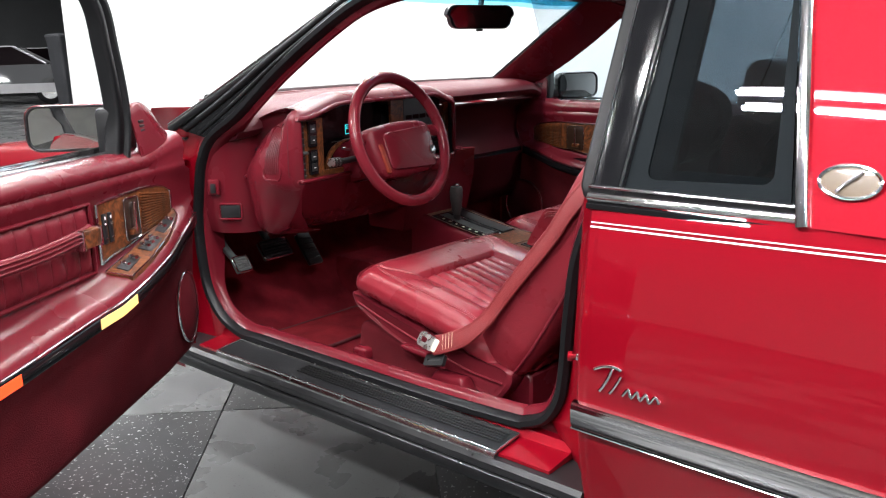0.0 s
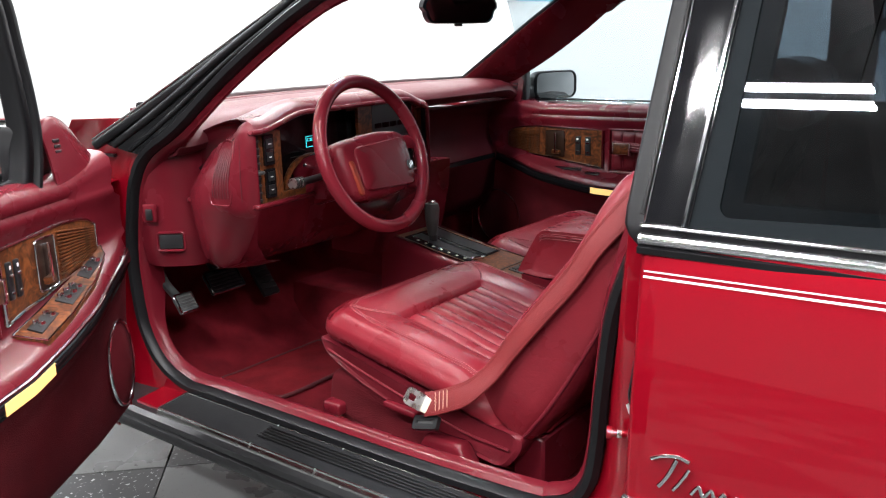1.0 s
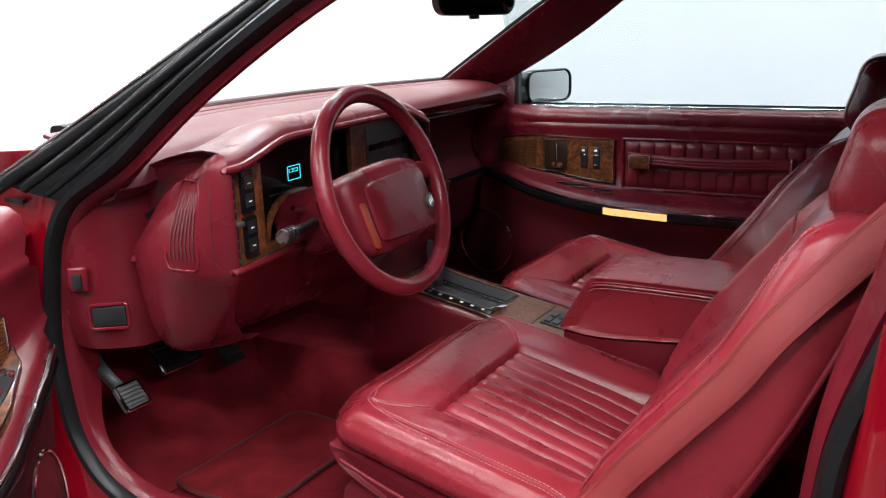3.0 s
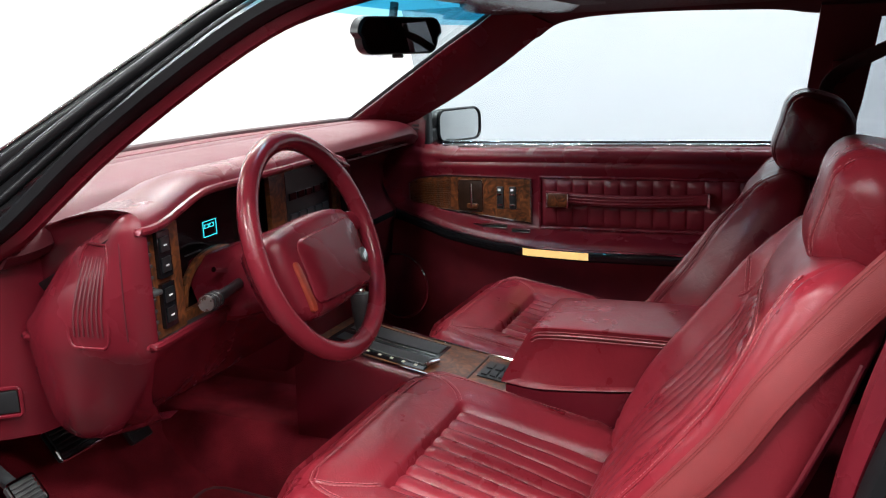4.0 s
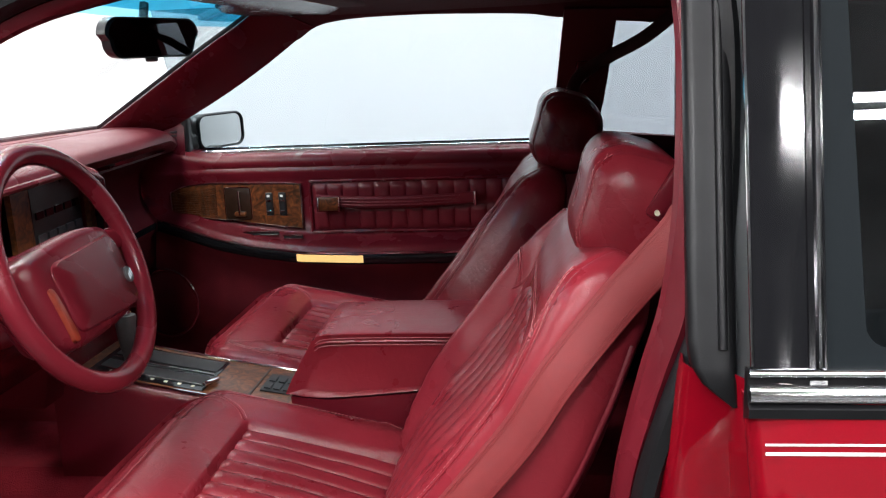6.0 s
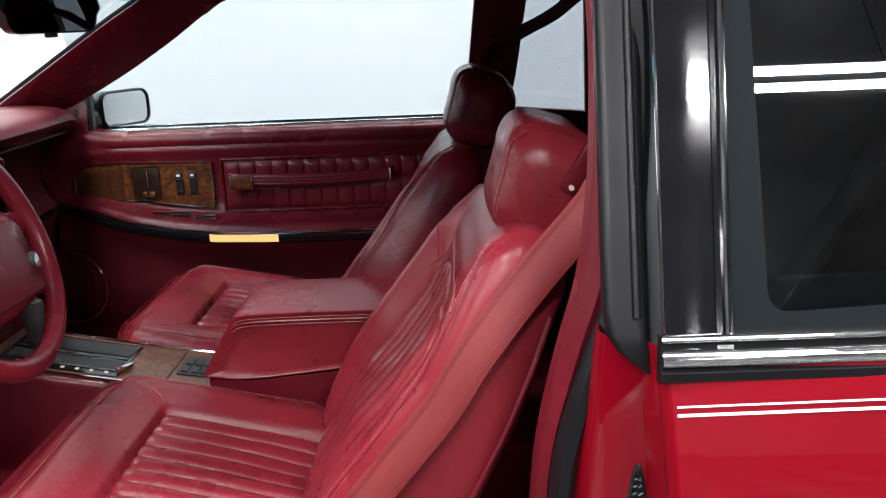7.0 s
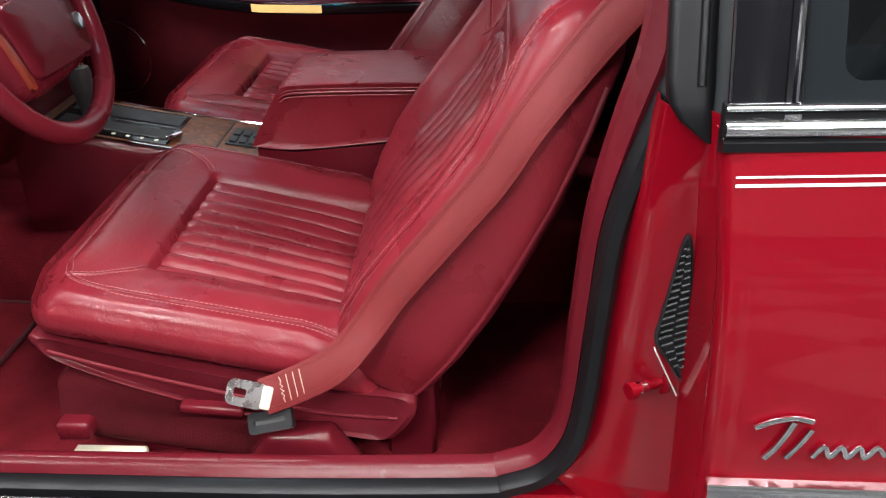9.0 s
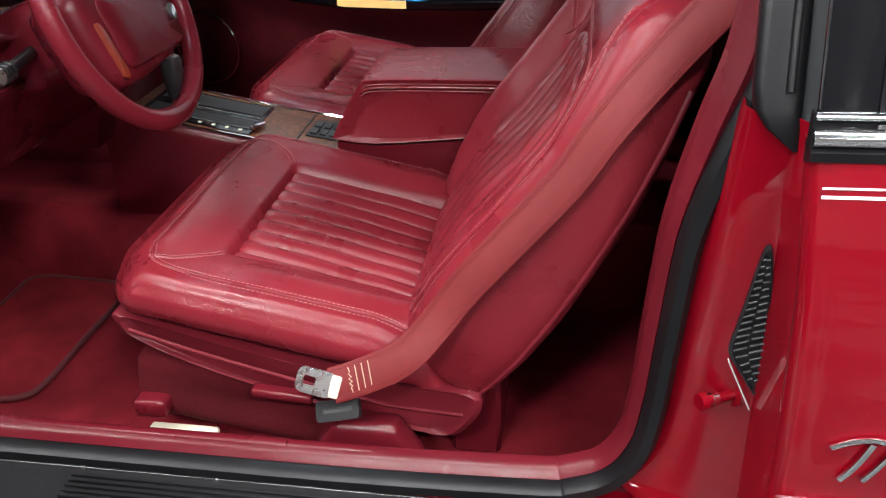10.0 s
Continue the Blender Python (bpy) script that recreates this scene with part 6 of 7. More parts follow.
    part("backrest", bm, M_LEATHER, t, "stitched red leather backrest", 60)
    def rear_corner(z):
        mid = (front_line(z) + rear_line(z)) / 2
        return mid + (rear_line(z) - mid) * (1 - 0.97 ** 16) ** 0.30

    edge = [B @ Vector((rear_corner(z), -out * half_width(z) * 0.968, z)) for z in np.linspace(0.03, 0.50, 30)]
    part("rear_piping", sweep(edge, ring(0.004, 8), up=(0, 1, 0)), M_LEATHER_DARK, t, "piping along the backrest's rear edge")
    rows = []
    for i in range(106):
        y = lerp(-AW - 0.003, AW + 0.003, i / 105)
        row = []
        for j in range(51):
            z = lerp(0.03, arch(y) + 0.004, j / 50)
            e = max(0.0, min(1, min(AW + 0.004 - abs(y), arch(y) + 0.004 - z) / 0.013)) ** 0.6
            w = 0.003 * noise.noise(Vector((y * 10, z * 10, 9 + yc))) + 0.0018 * noise.noise(Vector((y * 36, z * 22, 3)))
            tuck = noise.noise(Vector((y * 16, z * 26, 8 + yc)))
            w += 0.003 * step_smooth(0.14, 0.0, abs(tuck)) * step_smooth(0.20, 0.08, z)
            row.append(B @ Vector((front(y, z) + 0.014 - e * (0.004 + 0.012 * pleat(i / 105, 7)) + w * e, y, z)))
        rows.append(row)
    part("pleated_back_insert", thick(loft(rows, closed=False), 0.01), M_LEATHER, t, "pleated red leather back insert", 75)
    # headrest
    Hm = Matrix.Translation((-0.002 + back + 0.4 * rise, yc - 0.004, 0.944 + rise * 1.2)) @ Matrix.Rotation(radians(17), 4, "Y")

    def head_fn(p, n):
        p = p.copy()
        if p.x < 0:
            p.x -= 0.014 * (1 - (p.y / 0.15) ** 2)
        p.y += math.copysign(0.008, p.y) * (1 - (p.z / 0.08) ** 2) * step_smooth(0.09, 0.13, abs(p.y))
        p.x -= 0.010 * (p.z / 0.08) * step_smooth(0.0, 0.07, p.z)
        p.x += 0.0035 * groove(abs(p.y) - 0.100, 0.004) * (p.x < -0.02)
        p.z -= 0.0035 * groove(abs(p.y) - 0.100, 0.004) * (p.z > 0.04)
        return p

    bm = pillow((0.124, 0.268, 0.156), 0.050, 0.0075, head_fn, Hm)
    tree = BVHTree.FromBMesh(bm)
    hr = part("headrest", bm, M_LEATHER, t, "rounded red leather headrest", 60)
    sewn("headrest_seam", [[(-0.1, s * 0.100, -0.06), (-0.1, s * 0.100, 0.0), (-0.1, s * 0.100, 0.064)] for s in (-1, 1)], hr, tree, Hm, (1, 0, 0))
    for k in (-0.05, 0.05):
        part("headrest_post", sweep([B @ Vector((-0.05, k, 0.52)), Hm @ Vector((0, k, -0.05))], ring(0.006, 8), up=(1, 0, 0)), M_CHROME, t, "chrome headrest post")
    sidey = -out * 0.143
    part("belt_guide", rbox((0.022, 0.012, 0.062), (0, 0, 0), 0.004, 2, Hm @ Matrix.Translation((0.014, sidey, 0.040)) @ Matrix.Rotation(radians(14), 4, "Y")), M_PLASTIC, hr, "red belt guide loop")
    bolt = Hm @ Vector((0.008, sidey - out * 0.004, 0.018))
    # pale ivory colour replaces the bright reflection of a chrome bolt
    part("guide_bolt", sweep([bolt, bolt + Vector((0, -out * 0.008, 0))], ring(0.0030, 12)), M_IVORY, hr, "guide bolt, its chrome glint painted in a pale colour")
    return t


build_seat("driver_seat", 0.408, 0.0, 0.0, 0.0, 1, "red leather bucket seat with pleated inserts and headrest")
build_seat("passenger_seat", 1.115, -0.075, -0.070, 0.024, -1, "red leather passenger bucket seat with pleated inserts")

# rear bench behind
rear = thing("rear_bench", (0.75, 0.76, 0.275), "red leather rear bench seat", "car seat")
part("bench", pillow((0.5, 1.2, 0.2), 0.06, 0.03, None, Matrix.Translation((0.62, 0.76, 0.40))), M_LEATHER_DARK, rear)
for y in (0.45, 1.07):
    part("backrest", pillow((0.14, 0.56, 0.56), 0.05, 0.03, None, Matrix.Translation((0.93, y, 0.68)) @ Matrix.Rotation(radians(22), 4, "Y")), M_LEATHER_DARK, rear)

# ---------------- console ----------------
con = thing("center_console", (-0.6, 0.765, 0.41), "red console with burl wood top and padded armrest lid", "console")


def con_top(x):
    return interp(x, [-1.0, -0.93, -0.85, -0.70, -0.55, -0.5], [0.60, 0.585, 0.568, 0.542, 0.518, 0.514])


rows = []
for x in np.linspace(-1.02, -0.50, 16):
    z = con_top(x)
    rows.append([(x, 0.655, 0.40), (x, 0.662, z - 0.02), (x, 0.668, z - 0.006), (x, 0.676, z), (x, 0.86, z), (x, 0.868, z - 0.006), (x, 0.874, z - 0.02), (x, 0.88, 0.40)])
part("console_body", loft(rows, caps=True), M_PLASTIC, con, "red moulded console body")


def con_plate(x0, x1, y0, y1, dz, material, name, parent, label="", depth=0.004):
    rows = [[(x, y0, con_top(x) + dz - depth), (x, y0, con_top(x) + dz), (x, y1, con_top(x) + dz), (x, y1, con_top(x) + dz - depth)] for x in np.linspace(x0, x1, 6)]
    return part(name, loft(rows, caps=True), material, parent, label)


top = con_plate(-0.985, -0.525, 0.684, 0.854, 0.003, M_WOOD, "wood_top", con, "burl wood console top")
for y in (0.682, 0.856):
    part("bright_edge", sweep([(x, y, con_top(x) + 0.004) for x in np.linspace(-0.985, -0.525, 8)], ring(0.003, 6)), M_CHROME, top, "thin chrome edging")
con_plate(-0.965, -0.748, 0.696, 0.842, 0.0045, M_GLOSS_BLACK, "shift_gate", top, "glossy black shift gate")
for k in range(7):
    x = -0.93 + k * 0.026
    con_plate(x, x + 0.006, 0.705, 0.712, 0.0056, M_IVORY, "gear_mark", top)
con_plate(-0.955, -0.755, 0.722, 0.758, 0.0058, M_BLACK, "shift_slot", top, "black shift slot")
con_plate(-0.955, -0.755, 0.785, 0.835, 0.0058, M_BLACK, "gate_inset", top, "black gate inset")
for y in (0.718, 0.772):
    part("gate_line", sweep([(x, y, con_top(x) + 0.006) for x in np.linspace(-0.955, -0.755, 6)], ring(0.0012, 5)), M_BRUSHED, top, "thin bright gate line")
con_plate(-0.668, -0.664, 0.69, 0.848, 0.0048, M_CUP, "lid_gap", top, "dark lid joint")
con_plate(-0.654, -0.596, 0.738, 0.818, 0.006, M_BLACK, "switch_cluster", top, "black seat switch cluster", 0.006)
for r in range(2):
    for k in range(3):
        con_plate(-0.648 + k * 0.018, -0.636 + k * 0.018, 0.746 + r * 0.034, 0.770 + r * 0.034, 0.009, M_BLACK, "seat_switch", top)
part("lid_latch", rbox((0.010, 0.042, 0.008), (-0.744, 0.730, con_top(-0.744) + 0.010), 0.003, 3, Matrix.Rotation(radians(12), 4, "Y") @ Matrix.Rotation(radians(-18), 4, "Z")), M_CHROME, top, "polished metal latch")
shifter = thing("gear_shifter", (-0.90, 0.745, 0.57), "black gear selector with leather grip on the console", "gear lever")
part("shaft", sweep(smooth_path([(-0.905, 0.748, 0.565), (-0.905, 0.746, 0.60), (-0.903, 0.743, 0.63)], 4), ring(0.012, 12), up=(1, 0, 0)), M_BLACK, shifter)
part("grip", loft([[(-0.903 + a * k, 0.742 + b * k, z) for a, b in rrect(0.04, 0.034, 0.014, 4)] for z, k in ((0.60, 0.55), (0.62, 0.75), (0.65, 0.95), (0.675, 1.0), (0.688, 0.85))], caps=True), M_GREY, shifter, "worn dark grip")
part("grip_button", rbox((0.018, 0.018, 0.01), (-0.903, 0.742, 0.692), 0.004), M_CHROME, shifter, "chrome grip button")
ARM = [(-0.575, 0.572), (-0.568, 0.562), (-0.50, 0.556), (-0.34, 0.570), (-0.16, 0.590), (-0.155, 0.655), (-0.172, 0.672), (-0.34, 0.675), (-0.495, 0.673), (-0.520, 0.664), (-0.532, 0.648)]
lid_loops = []
for y, k in ((0.672, 0.86), (0.666, 0.95), (0.665, 1.0), (0.667, 1.01), (0.672, 1.02), (0.70, 1.03), (0.765, 1.045), (0.83, 1.03), (0.858, 1.02), (0.863, 1.01), (0.865, 1.0), (0.864, 0.95), (0.858, 0.86)):
    lid_loops.append([(-0.365 + (x + 0.365) * min(1.0, k), y, 0.61 + (z - 0.61) * (k if z > 0.61 else min(1.0, k))) for x, z in smooth_path(ARM, 4, True)])
armrest = part("armrest_lid", loft(lid_loops, caps=True), M_LEATHER, con, "padded red leather armrest lid", 50)
for dz, r in ((0.0, 0.0022), (0.006, 0.0006), (-0.006, 0.0006)):
    part("lid_seam", sweep(smooth_path([(-0.165, 0.6655, 0.660 + dz), (-0.34, 0.6645, 0.662 + dz), (-0.49, 0.6645, 0.660 + dz), (-0.520, 0.667, 0.650 + dz), (-0.540, 0.690, 0.645 + dz)], 5), ring(r, 6)), M_LEATHER if not dz else M_THREAD, armrest, "raised lid seam" if not dz else "pale stitched lid seam")
part("armrest_box", loft([[(x, y, z) for x, z in ((-0.572, 0.40), (-0.572, 0.555), (-0.50, 0.549), (-0.34, 0.563), (-0.15, 0.583), (-0.15, 0.40))] for y in (0.671, 0.674, 0.856, 0.859)], caps=True), M_PLASTIC, con, "red armrest box")

# ---------------- seat belts ----------------
def ribbon(path, normals, wide, deep=0.0016):
    """A webbing band along the path; normals give the direction it faces."""
    rows = []
    n = len(path)
    for i in range(n):
        a, b = Vector(path[max(i - 1, 0)]), Vector(path[min(i + 1, n - 1)])
        t = (b - a).normalized()
        s = t.cross(Vector(normals[i])).normalized()
        nn = s.cross(t).normalized()
        p = Vector(path[i])
        w = wide / 2
        rows.append([p - s * w + nn * deep, p - s * (w - 0.001) + nn * deep * 1.6, p + s * (w - 0.001) + nn * deep * 1.6, p + s * w + nn * deep, p + s * w - nn * deep, p - s * w - nn * deep])
    return loft(rows, caps=True)


belt = thing("seat_belt", (-0.46, 0.12, 0.42), "red webbing seat belt hanging down beside the driver's seat", "seat belt")
keys = [((0.034, 0.168, 0.972), (-0.45, -0.85, 0.2)), ((0.018, 0.165, 0.948), (-0.45, -0.85, 0.2)), ((-0.036, 0.155, 0.884), (-0.5, -0.8, 0.3)), ((-0.106, 0.148, 0.799), (-0.6, -0.7, 0.4)), ((-0.148, 0.146, 0.734), (-0.6, -0.7, 0.4)),
        ((-0.206, 0.143, 0.663), (-0.6, -0.7, 0.4)), ((-0.269, 0.140, 0.587), (-0.55, -0.72, 0.42)), ((-0.299, 0.135, 0.544), (-0.5, -0.75, 0.42)), ((-0.329, 0.126, 0.507), (-0.35, -0.8, 0.48)), ((-0.354, 0.120, 0.487), (-0.05, -0.82, 0.55)),
        ((-0.384, 0.117, 0.471), (0.08, -0.8, 0.58)), ((-0.414, 0.114, 0.458), (0.1, -0.8, 0.55)), ((-0.437, 0.111, 0.450), (0.1, -0.8, 0.55))]
laid = []
for p, n in keys:
    near = FORM["driver_seat"].find_nearest(Vector(p))
    hug = step_smooth(0.50, 0.58, p[2]) * step_smooth(0.95, 0.90, p[2])
    out = near[1] if near[1].y < 0 else -near[1]
    laid.append((Vector(p).lerp(near[0] + out * 0.005, hug * 0.75), Vector(n).normalized().lerp(out, hug * 0.5)))
pts = smooth_path([k[0] for k in laid], 6)
nrm = smooth_path([k[1] for k in laid], 6)
web = part("webbing", ribbon(pts, nrm, 0.047), M_BELT, belt, "red woven webbing", 60)
for off in (-0.0190, -0.0160, 0.0160, 0.0190):
    line = []
    for i in range(len(pts)):
        t = (Vector(pts[min(i + 1, len(pts) - 1)]) - Vector(pts[max(i - 1, 0)])).normalized()
        s = t.cross(Vector(nrm[i])).normalized()
        line.append(Vector(pts[i]) + s * off + s.cross(t).normalized() * 0.0026)
    part("woven_rib", sweep(line, ring(0.0005, 5), up=nrm[0]), M_BELT, web)
for k in range(4):
    x = -0.386 - 0.0085 * k
    c = Vector((x, 0.1168 - 0.0009 * k, 0.4700 - 0.0036 * k))
    d = Vector((0.18, -0.30, -0.93)).normalized()
    path = [c + d * s + Vector(((0.0022 * math.sin(s * 900) if k == 3 else 0.0), -0.0045, 0.0035)) for s in np.linspace(-0.017, 0.017, 12)]
    part("stitching", sweep(path, ring(0.0007, 5)), M_STITCH, belt, "zigzag pale stitching")
T = Matrix.Translation((-0.458, 0.108, 0.457)) @ Matrix.Rotation(radians(14), 4, "Y") @ Matrix.Rotation(radians(62), 4, "X")


def flat_loop(outer, inner, d, m):
    bm = bmesh.new()
    rings = [[bm.verts.new(m @ Vector((a, b, z))) for a, b in lp] for lp, z in ((outer, d), (inner, d), (inner, -d), (outer, -d))]
    n = len(outer)
    for k in range(4):
        a, b = rings[k], rings[(k + 1) % 4]
        for j in range(n):
            bm.faces.new((a[j], a[(j + 1) % n], b[(j + 1) % n], b[j]))
    bmesh.ops.recalc_face_normals(bm, faces=bm.faces)
    return bm


tongue = part("latch_tongue", flat_loop(rrect(0.050, 0.034, 0.010, 5), [(a - 0.008, b) for a, b in rrect(0.016, 0.012, 0.003, 5)], 0.0013, T), M_STEEL, belt, "bright steel latch tongue")
part("tongue_cover", rbox((0.014, 0.030, 0.007), (0, 0, 0), 0.003, 2, T @ Matrix.Translation((0.026, 0, 0))), M_IVORY, tongue, "yellowed plastic tongue cover")
part("lap_webbing", ribbon(smooth_path([(-0.436, 0.114, 0.447), (-0.440, 0.120, 0.436), (-0.438, 0.128, 0.423)], 4), [(0, -1, 0.2)] * 9, 0.035), M_BELT, belt)
SB = Matrix.Translation((-0.430, 0.104, 0.417)) @ Matrix.Rotation(radians(-14), 4, "Y") @ Matrix.Rotation(radians(50), 4, "X")
part("stop_block", flat_loop(rrect(0.060, 0.027, 0.005, 3), rrect(0.042, 0.006, 0.002, 3), 0.005, SB), M_BLACK, belt, "black plastic belt stop")
part("stop_slot", rbox((0.048, 0.010, 0.004), (0, 0, 0), 0.001, 1, SB), M_GREY, belt, "grey slot lining")

far_belt = thing("seat_belt", (0.0, 1.40, 1.0), "dark red shoulder belt on the far door pillar", "seat belt")
part("webbing", ribbon(smooth_path([(0.20, 1.28, 1.225), (0.12, 1.31, 1.16), (0.045, 1.35, 1.12), (0.0, 1.36, 1.095), (-0.04, 1.33, 1.06), (-0.05, 1.30, 1.0)], 5), [(0.1, -1, 0.3)] * 26, 0.03), mat("dark_belt_webbing", (0.05, 0.008, 0.010), 0.6, vary=0.1, vary_scale=60), far_belt, "dark red webbing", 60)
part("guide_loop", rbox((0.03, 0.02, 0.05), (-0.02, 1.375, 1.085), 0.006), M_PLASTIC, far_belt, "red belt guide")
part("guide_bolt", sweep([(-0.022, 1.36, 1.075), (-0.022, 1.35, 1.075)], ring(0.008, 10)), M_CHROME, far_belt)

# ---------------- mirror, visor and lamp ----------------
mir = thing("rear_view_mirror", (-0.768, 0.703, 1.195), "black rear-view mirror hung at the windscreen", "mirror")
MM = look((-0.770, 0.706, 1.190), (0.195, 0.444, 1.135))
outline = [(a * (1 + 0.10 * (b > 0)), b) for a, b in rrect(0.206, 0.064, 0.027, 6)]
part("housing", loft([[MM @ Vector((a * k, b * k, d)) for a, b in outline] for d, k in ((0.0, 1.0), (-0.006, 1.03), (0.012, 1.03), (0.026, 0.85), (0.034, 0.4))], caps=True), M_BLACK, mir, "black mirror housing")
part("mirror_glass", loft([[MM @ Vector((a * 0.96, b * 0.93, -0.0075)) for a, b in outline], [MM @ Vector((a * 0.02, b * 0.02, -0.0078)) for a, b in outline]], caps=True), M_DARK_REFLECTION, mir, "silvered mirror glass with a dark reflection in its colour")
part("adjuster", rbox((0.02, 0.012, 0.008), tuple(MM @ Vector((0, -0.036, 0.004))), 0.003), M_BLACK, mir, "small black dimmer tab")
part("stem", sweep(smooth_path([MM @ Vector((0, 0.0, 0.03)), (-0.80, 0.74, 1.215), (-0.80, 0.755, 1.25)], 5), ring(0.008, 10), up=(1, 0, 0)), M_BLACK, mir, "black mirror stem")
lamp = thing("roof_lamp", (-0.685, 0.85, 1.262), "lit map lamp in the roof above the windscreen", "lamp")
part("lens", rbox((0.03, 0.06, 0.010), (-0.668, 0.868, 1.258), 0.004), mat("warm_lamp_lens", (0.9, 0.8, 0.6), 0.4, emit=(1.0, 0.78, 0.45), emit_strength=2.0), lamp, "glowing warm lens")
part("lamp_base", rbox((0.06, 0.10, 0.012), (-0.665, 0.868, 1.268), 0.004), M_PLASTIC, lamp)
for y0, y1 in ((0.20, 0.70), (0.92, 1.33)):
    v = thing("sun_visor", (-0.60, (y0 + y1) / 2, 1.25), "dark red cloth sun visor folded up", "sun visor", "sun visors")
    part("panel", rbox((0.15, y1 - y0, 0.016), (-0.585, (y0 + y1) / 2, 1.262), 0.007, 3, None), bpy.data.materials["dark_red_headliner"], v)
    part("pivot", sweep([(-0.655, y0 if y0 < 0.5 else y1, 1.266), (-0.655, (y0 if y0 < 0.5 else y1) + (0.08 if y0 < 0.5 else -0.08), 1.266)], ring(0.005, 8)), M_PLASTIC, v)

# ---------------- pedals ----------------
def pedal(name, c, size, arm_to, label, material, rim=False):
    t = thing(name, c, label, "pedal", "pedals")
    m = Matrix.Translation(c) @ Matrix.Rotation(radians(-38), 4, "Y")
    part("pad", rbox((0.014, size[0], size[1]), (0, 0, 0), 0.004, 2, m), material, t)
    for k in range(5):
        part("rib", rbox((0.004, size[0] * 0.86, 0.003), (0, 0, 0), 0.001, 1, m @ Matrix.Translation((0.008, 0, size[1] * (k - 2) / 6.2))), material, t)
    if rim:
        loop = [m @ Vector((0.008, a, b)) for a, b in rrect(size[0], size[1], 0.005, 3)]
        part("bright_rim", sweep(loop, ring(0.003, 6), closed=True, up=m.to_3x3() @ Vector((1, 0, 0))), M_CHROME, t, "bright pedal rim")
    part("arm", sweep(smooth_path([Vector(c) + Vector((-0.008, 0, 0)), Vector(c).lerp(Vector(arm_to), 0.5) + Vector((-0.02, 0, -0.02)), arm_to], 5), rrect(0.012, 0.022, 0.004, 2), up=(0, 1, 0)), M_BLACK, t, "black pedal arm")
    return t


pedal("parking_brake_pedal", (-1.134, 0.093, 0.536), (0.046, 0.046), (-1.28, 0.115, 0.66), "grey parking brake pedal with a bright rim", M_GREY, True)
pedal("brake_pedal", (-1.235, 0.285, 0.53), (0.10, 0.06), (-1.36, 0.285, 0.74), "wide black brake pedal", M_BLACK, True)
pedal("accelerator_pedal", (-1.27, 0.445, 0.495), (0.055, 0.11), (-1.40, 0.485, 0.70), "tall black accelerator pedal", M_BLACK)

# ---------------- floor mat ----------------
mat_loop = smooth_path([(-1.20, 0.225), (-1.06, 0.222), (-1.005, 0.232), (-0.985, 0.27), (-0.985, 0.40), (-0.985, 0.54), (-1.01, 0.575), (-1.08, 0.585), (-1.195, 0.585), (-1.205, 0.50), (-1.207, 0.30)], 4, True)
fm = thing("floor_mat", (-0.97, 0.36, 0.276), "red carpet floor mat with a bound edge", "floor mat")
part("mat_body", prism([(x, y, 0.276) for x, y in mat_loop], (0, 0, 0.009)), mat("red_mat_pile", (0.18, 0.0125, 0.018), 0.95, bump=1.0, bump_scale=500, vary=0.35, vary_scale=10, spec=0.08), fm)
part("binding", sweep([(x, y, 0.283) for x, y in mat_loop], ring(0.005, 8), closed=True), mat("dark_red_binding", (0.07, 0.007, 0.010), 0.7, vary=0.1, vary_scale=100), fm, "dark red bound edge")

# ---------------- fittings on the rear jamb and quarter panel ----------------
stk = part("door_striker", sweep([(0.036, 0.016, 0.556), (-0.002, -0.004, 0.558)], ring(0.0055, 12)), M_PAINT, body, "red painted door striker pin")
part("striker_collar", sweep([(0.014, 0.0044, 0.5572), (0.008, 0.0012, 0.5575)], ring(0.0075, 12)), M_CHROME, stk)
part("striker_head", sweep([(0.002, -0.002, 0.558), (-0.005, -0.0056, 0.5582)], ring(0.0095, 12)), M_PAINT, stk)
part("striker_washer", sweep([(0.034, 0.015, 0.556), (0.031, 0.0134, 0.5562)], ring(0.013, 14)), M_PAINT, stk)
vent_pts = [(0.020, 0.612), (0.023, 0.640), (0.029, 0.680), (0.035, 0.722), (0.039, 0.736), (0.044, 0.734), (0.049, 0.70), (0.0525, 0.65), (0.056, 0.585), (0.054, 0.566), (0.049, 0.565), (0.034, 0.588)]


def on_vent(x, z, off):
    return Vector((x, 0.0150 - 0.16 * (x - 0.012) - off, z))


vloop = smooth_path(vent_pts, 4, True)
vent = part("jamb_vent", loft([[on_vent(s, z, -0.010) for s, z in vloop], [on_vent(s, z, 0.004) for s, z in vloop], [on_vent(lerp(0.041, s, 0.86), lerp(0.652, z, 0.95), 0.005) for s, z in vloop], [on_vent(lerp(0.041, s, 0.84), lerp(0.652, z, 0.94), 0.001) for s, z in vloop]], caps=True), M_BLACK, body, "black louvred jamb vent")
for k in range(18):
    z = 0.582 + k * 0.0082
    left = interp(z, [0.575, 0.588, 0.612, 0.64, 0.68, 0.722, 0.735], [0.046, 0.038, 0.024, 0.026, 0.032, 0.038, 0.041])
    right = interp(z, [0.58, 0.65, 0.70, 0.73], [0.0525, 0.0495, 0.0465, 0.043])
    for a, b in ((left, lerp(left, right, 0.46)), (lerp(left, right, 0.56), right)):
        part("louvre", sweep([on_vent(a, z, 0.0035), on_vent(b, z + 0.5 * (b - a), 0.0035)], rrect(0.004, 0.003, 0.001, 1)), M_BLACK, vent)
ends = [on_vent(0.0205, 0.604, 0.0065), on_vent(0.0465, 0.549, 0.0065)]
